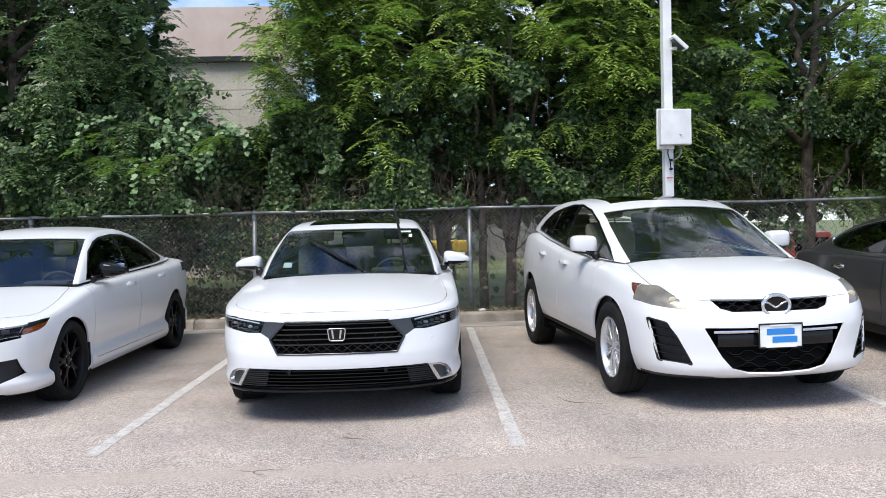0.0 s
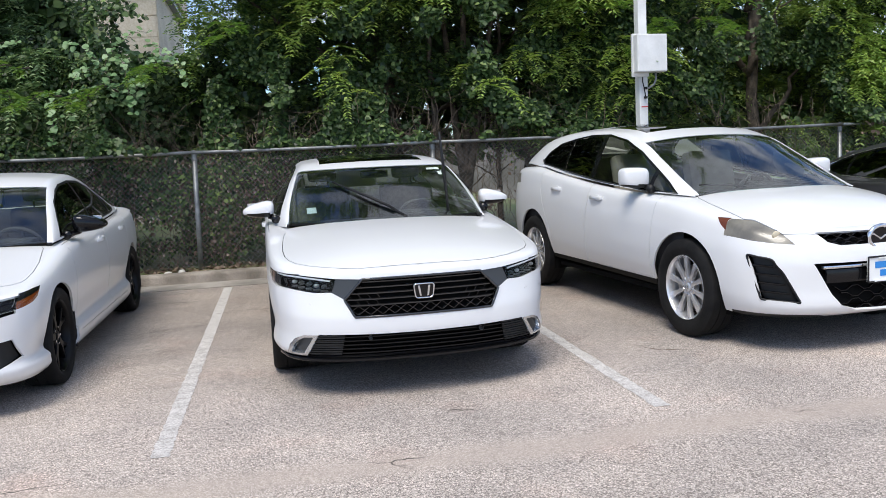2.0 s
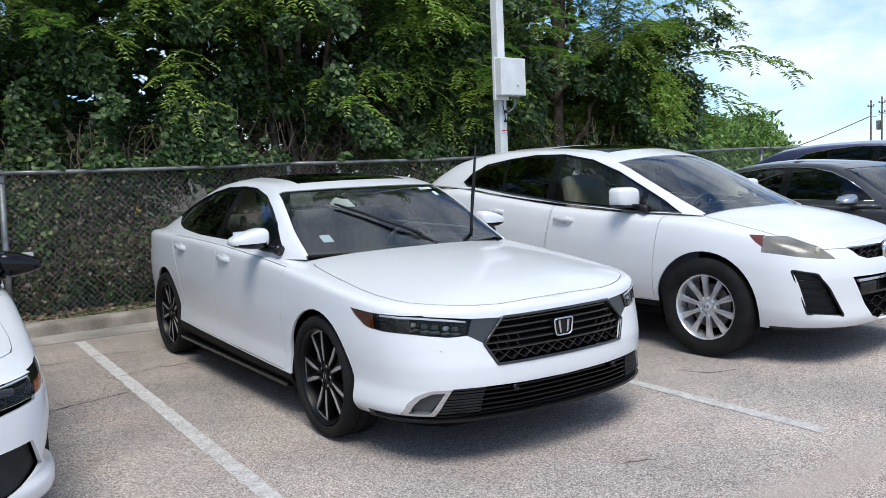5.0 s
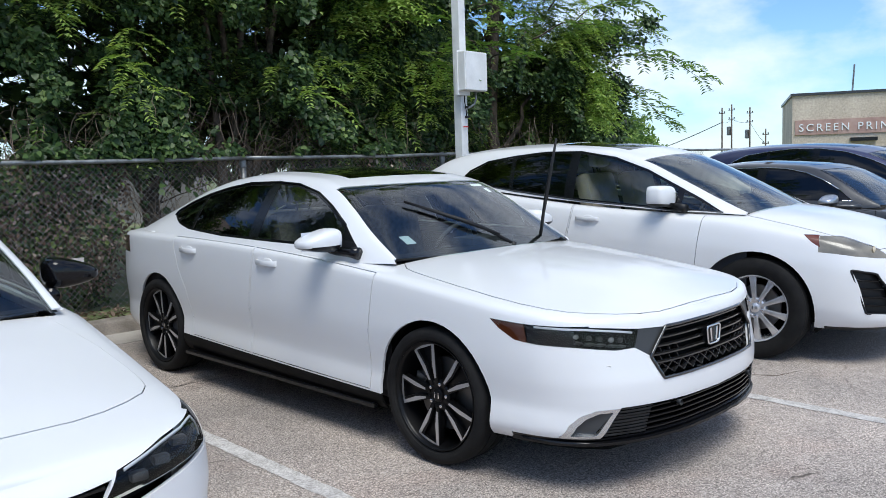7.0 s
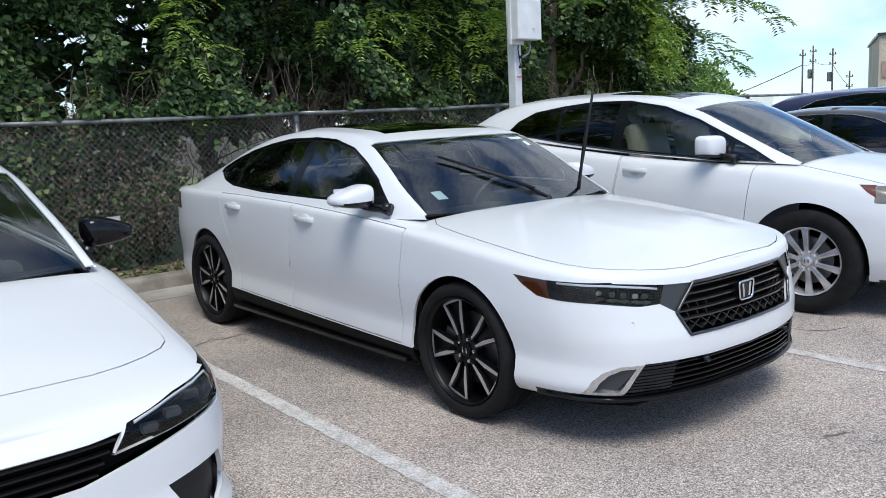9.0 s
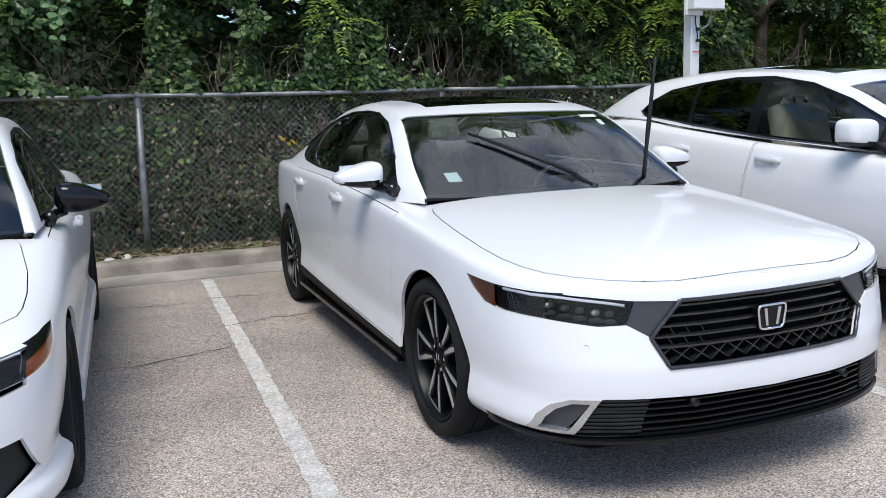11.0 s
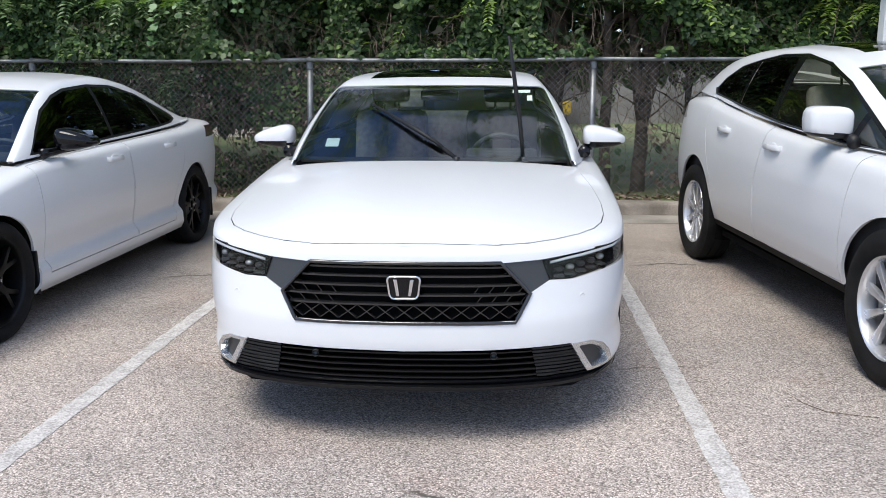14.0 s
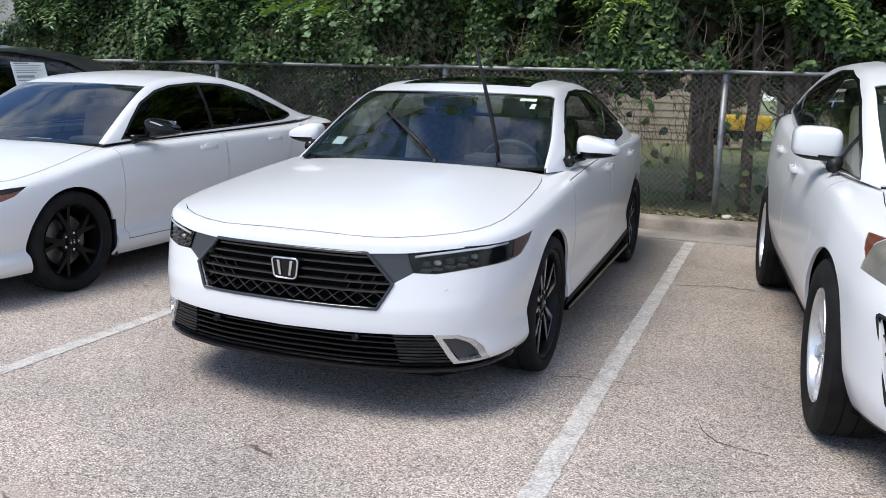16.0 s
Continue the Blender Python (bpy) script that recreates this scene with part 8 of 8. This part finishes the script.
tagged(cart, "yellow garden cart on the grass behind the fence", "cart")
part("tub", boxed(-0.5, 0.5, -0.3, 0.3, 0.32, 0.62, 0.06), YELLOW, cart)
for s in (1, -1):
    wl = part("wheel", lathe(bmesh.new(), [(-0.03, 0.02), (-0.04, 0.12), (-0.03, 0.17), (0.03, 0.17), (0.04, 0.12), (0.03, 0.02)], 20), RUBBER, cart, smooth=True)
    wl.location = (0.3 * s, 0, 0.17)
part("handle", tube(bmesh.new(), [(0.45, 0.2, 0.5), (0.75, 0.2, 0.72), (0.75, -0.2, 0.72), (0.45, -0.2, 0.5)], 0.015, 6), GALV, cart)
part("axle", boxed(-0.35, 0.35, -0.03, 0.03, 0.15, 0.34), BLACK, cart)

RED_PAINT = paint("faded red paint", (0.30, 0.015, 0.012))
truck = empty("pickup_truck", pose(10.0, 22.0, -0.85))
tagged(truck, "faded red pickup truck parked behind the fence", "truck")
bm = bmesh.new()
prism(bm, [(-1.5, 0.5), (-1.5, 1.15), (-0.6, 1.2), (-0.3, 1.75), (0.7, 1.78), (0.85, 1.2), (2.3, 1.2), (2.3, 0.5)], -0.85, 0.85, "y", 0.05)
part("body", bm, RED_PAINT, truck, angle=40)
part("side_window", boxed(-0.25, 0.65, -0.87, -0.85, 1.25, 1.65, 0.02), GLASS_DARK, truck)
for x in (-0.95, 1.55):
    w = part("wheel", lathe(bmesh.new(), [(-0.1, 0.05), (-0.11, 0.3), (-0.08, 0.37), (0.08, 0.37), (0.11, 0.3), (0.1, 0.05)], 24), RUBBER, truck, smooth=True)
    w.matrix_local = pose(x, -0.78, 0.37, 0, 0, 90)
    h = part("hub", lathe(bmesh.new(), [(-0.115, 0.001), (-0.115, 0.18), (-0.09, 0.2)], 20), ALLOY, w, smooth=True)
wagon = empty("shed", pose(-9.3, 20.5, -1.2))
tagged(wagon, "dull red shed behind the vines", "shed")
part("wall", boxed(-1.8, 1.8, 0, 2.5, 0, 3.4), mottled(material("dull red boards", (0.3, 0.05, 0.05), 0.8), (0.22, 0.035, 0.035), (0.36, 0.07, 0.065), 3), wagon)
part("roof", boxed(-2.0, 2.0, -0.3, 2.7, 3.4, 3.5), GUNMETAL, wagon)

# printing works across the lot
TAN = mottled(material("tan pebble render", (0.45, 0.37, 0.27), 0.95), (0.46, 0.38, 0.29), (0.62, 0.53, 0.42), 0.5, bump=0.3, fine=0.5, fine_scale=9)
works = empty("printing_works", pose(46.7, 23.0, 0, 0, 0, -64))
tagged(works, "tan rendered commercial building with a painted sign band", "building")
part("wall", boxed(-2.1, 22, 0, 12, -1.2, 4.85), TAN, works)
part("coping", boxed(-2.2, 22.1, -0.12, 12.1, 4.85, 5.0), GUNMETAL, works)
SIGN = mottled(material("faded maroon sign", (0.26, 0.13, 0.11), 0.8), (0.36, 0.22, 0.18), (0.46, 0.31, 0.26), 2)
part("sign_band", boxed(-1.95, 20, -0.08, 0.0, 2.55, 3.42), SIGN, works, "faded maroon sign band with white letters")
part("rooftop_unit", boxed(4.0, 4.9, 2, 3, 5.0, 5.6), GALV, works)
part("shopfront", boxed(6.2, 20, -0.05, 0.0, -0.2, 2.2), GLASS_DARK, works)
part("awning", boxed(1.0, 2.4, -0.5, 0.0, 2.1, 2.3), BLACK, works)
pr = part("roof_mast", tube(bmesh.new(), [(1.2, 1, 4.9), (1.3, 1, 6.6)], 0.05, 6), GALV, works)
letters = bpy.data.curves.new("lettering", "FONT")
letters.body = "SCREEN PRINT"
letters.size, letters.extrude = 0.62, 0.02
letters.space_character = 1.35
tx = new("lettering", letters)
dg = bpy.context.evaluated_depsgraph_get()
me = bpy.data.meshes.new_from_object(tx.evaluated_get(dg))
bpy.data.objects.remove(tx)
me.materials.clear()
me.materials.append(PAPER)
tx = new("lettering", me)
tx.parent = works
tx.matrix_local = pose(-1.75, -0.11, 2.76, 90)
tx["label"] = "white capital letters reading SCREEN PRINT"

# telegraph poles and wires
WOOD = mottled(material("weathered pole wood", (0.1, 0.075, 0.055), 0.95), (0.07, 0.05, 0.04), (0.14, 0.11, 0.085), 2)
tops = []
for k, (x, y, h) in enumerate(((44.97, 28.91, 5.45), (45.23, 28.41, 5.63), (45.69, 27.46, 5.4), (46.07, 26.63, 4.05))):
    tp = empty("telegraph_pole", pose(x, y, -1.0))
    tagged(tp, "weathered wooden telegraph pole with crossarms", "pole", "telegraph poles")
    part("shaft", tube(bmesh.new(), [(0, 0, 0), (0, 0, h)], [0.06, 0.045], 8), WOOD, tp, smooth=True)
    for z in (h - 0.35, h - 0.9)[: 2 if k else 1]:
        part("crossarm", boxed(-0.035, 0.035, -0.2, 0.2, z - 0.02, z + 0.02), WOOD, tp)
        for dx in (-0.16, 0.16):
            part("insulator", boxed(-0.03, 0.03, dx - 0.03, dx + 0.03, z + 0.03, z + 0.12, 0.01), GALV, tp)
    if k in (1, 2):
        part("transformer", boxed(-0.13, 0.13, 0.08, 0.28, h - 1.9, h - 1.35, 0.06), GALV, tp)
    tops.append(Vector((x, y, h - 1.9)))
for k, (a, b) in enumerate(zip(tops, tops[1:])):
    pts = [a.lerp(b, t) - Vector((0, 0, 0.12 * math.sin(math.pi * t))) for t in np.linspace(0, 1, 13)]
    tagged(part("power_line", tube(bmesh.new(), pts, 0.012, 4), BLACK), "dark sagging power line between the poles", "cable", "power lines")
tagged(part("power_line", tube(bmesh.new(), [tops[0].lerp(Vector((30, 33, 1.0)), t) - Vector((0, 0, 0.8 * math.sin(math.pi * t))) for t in np.linspace(0, 1, 13)], 0.025, 4), BLACK), "dark sagging power line between the poles", "cable", "power lines")


# smaller trees further off
def round_tree(x, y, z, h, w, seed, n, leaf, label, mat=LEAF_DARK):
    q = np.random.RandomState(seed)
    root = empty("tree", pose(x, y, z))
    part("trunk", tube(bmesh.new(), [(0, 0, 0), (0.1, 0, h * 0.4), (0, 0.1, h * 0.75)], [h * 0.035, h * 0.025, h * 0.01], 8), BARK, root, smooth=True)
    d = q.normal(0, 1, (n, 3))
    d /= np.linalg.norm(d, axis=1)[:, None]
    r = q.uniform(0.35, 1, n) ** 0.5 * (0.8 + 0.45 * wave(d[:, 0] * 2 + seed, d[:, 1] * 2, d[:, 2] * 2))
    c = d * r[:, None] * np.array([w, w, h * 0.42]) + np.array([0, 0, h * 0.62])
    c = c[c[:, 2] > h * 0.12]
    m = len(c)
    L = q.uniform(0.7, 1.3, m) * leaf
    leaves_mesh("crown", c, q.normal(0, 1, (m, 3)) + np.array([0, 0, -0.3]), np.column_stack([q.normal(0, 0.5, m), q.normal(0, 0.5, m), np.ones(m)]), L, L * 0.55, mat, root)
    return tagged(root, label, "tree", "distant trees")


for k, (x, y, h, w) in enumerate(((14.5, 19.0, 4.6, 2.2), (18.0, 21.0, 4.8, 2.6), (22.0, 22.5, 4.9, 2.8), (26.5, 24.0, 4.6, 2.6), (11.5, 17.5, 4.4, 2.0), (30.5, 27.0, 4.6, 2.4), (16.0, 26.0, 6.0, 3.0))):
    round_tree(x, y, -1.3, h, w, 200 + k, 5000, 0.22, "dark green bushy tree beyond the lot", LEAF)
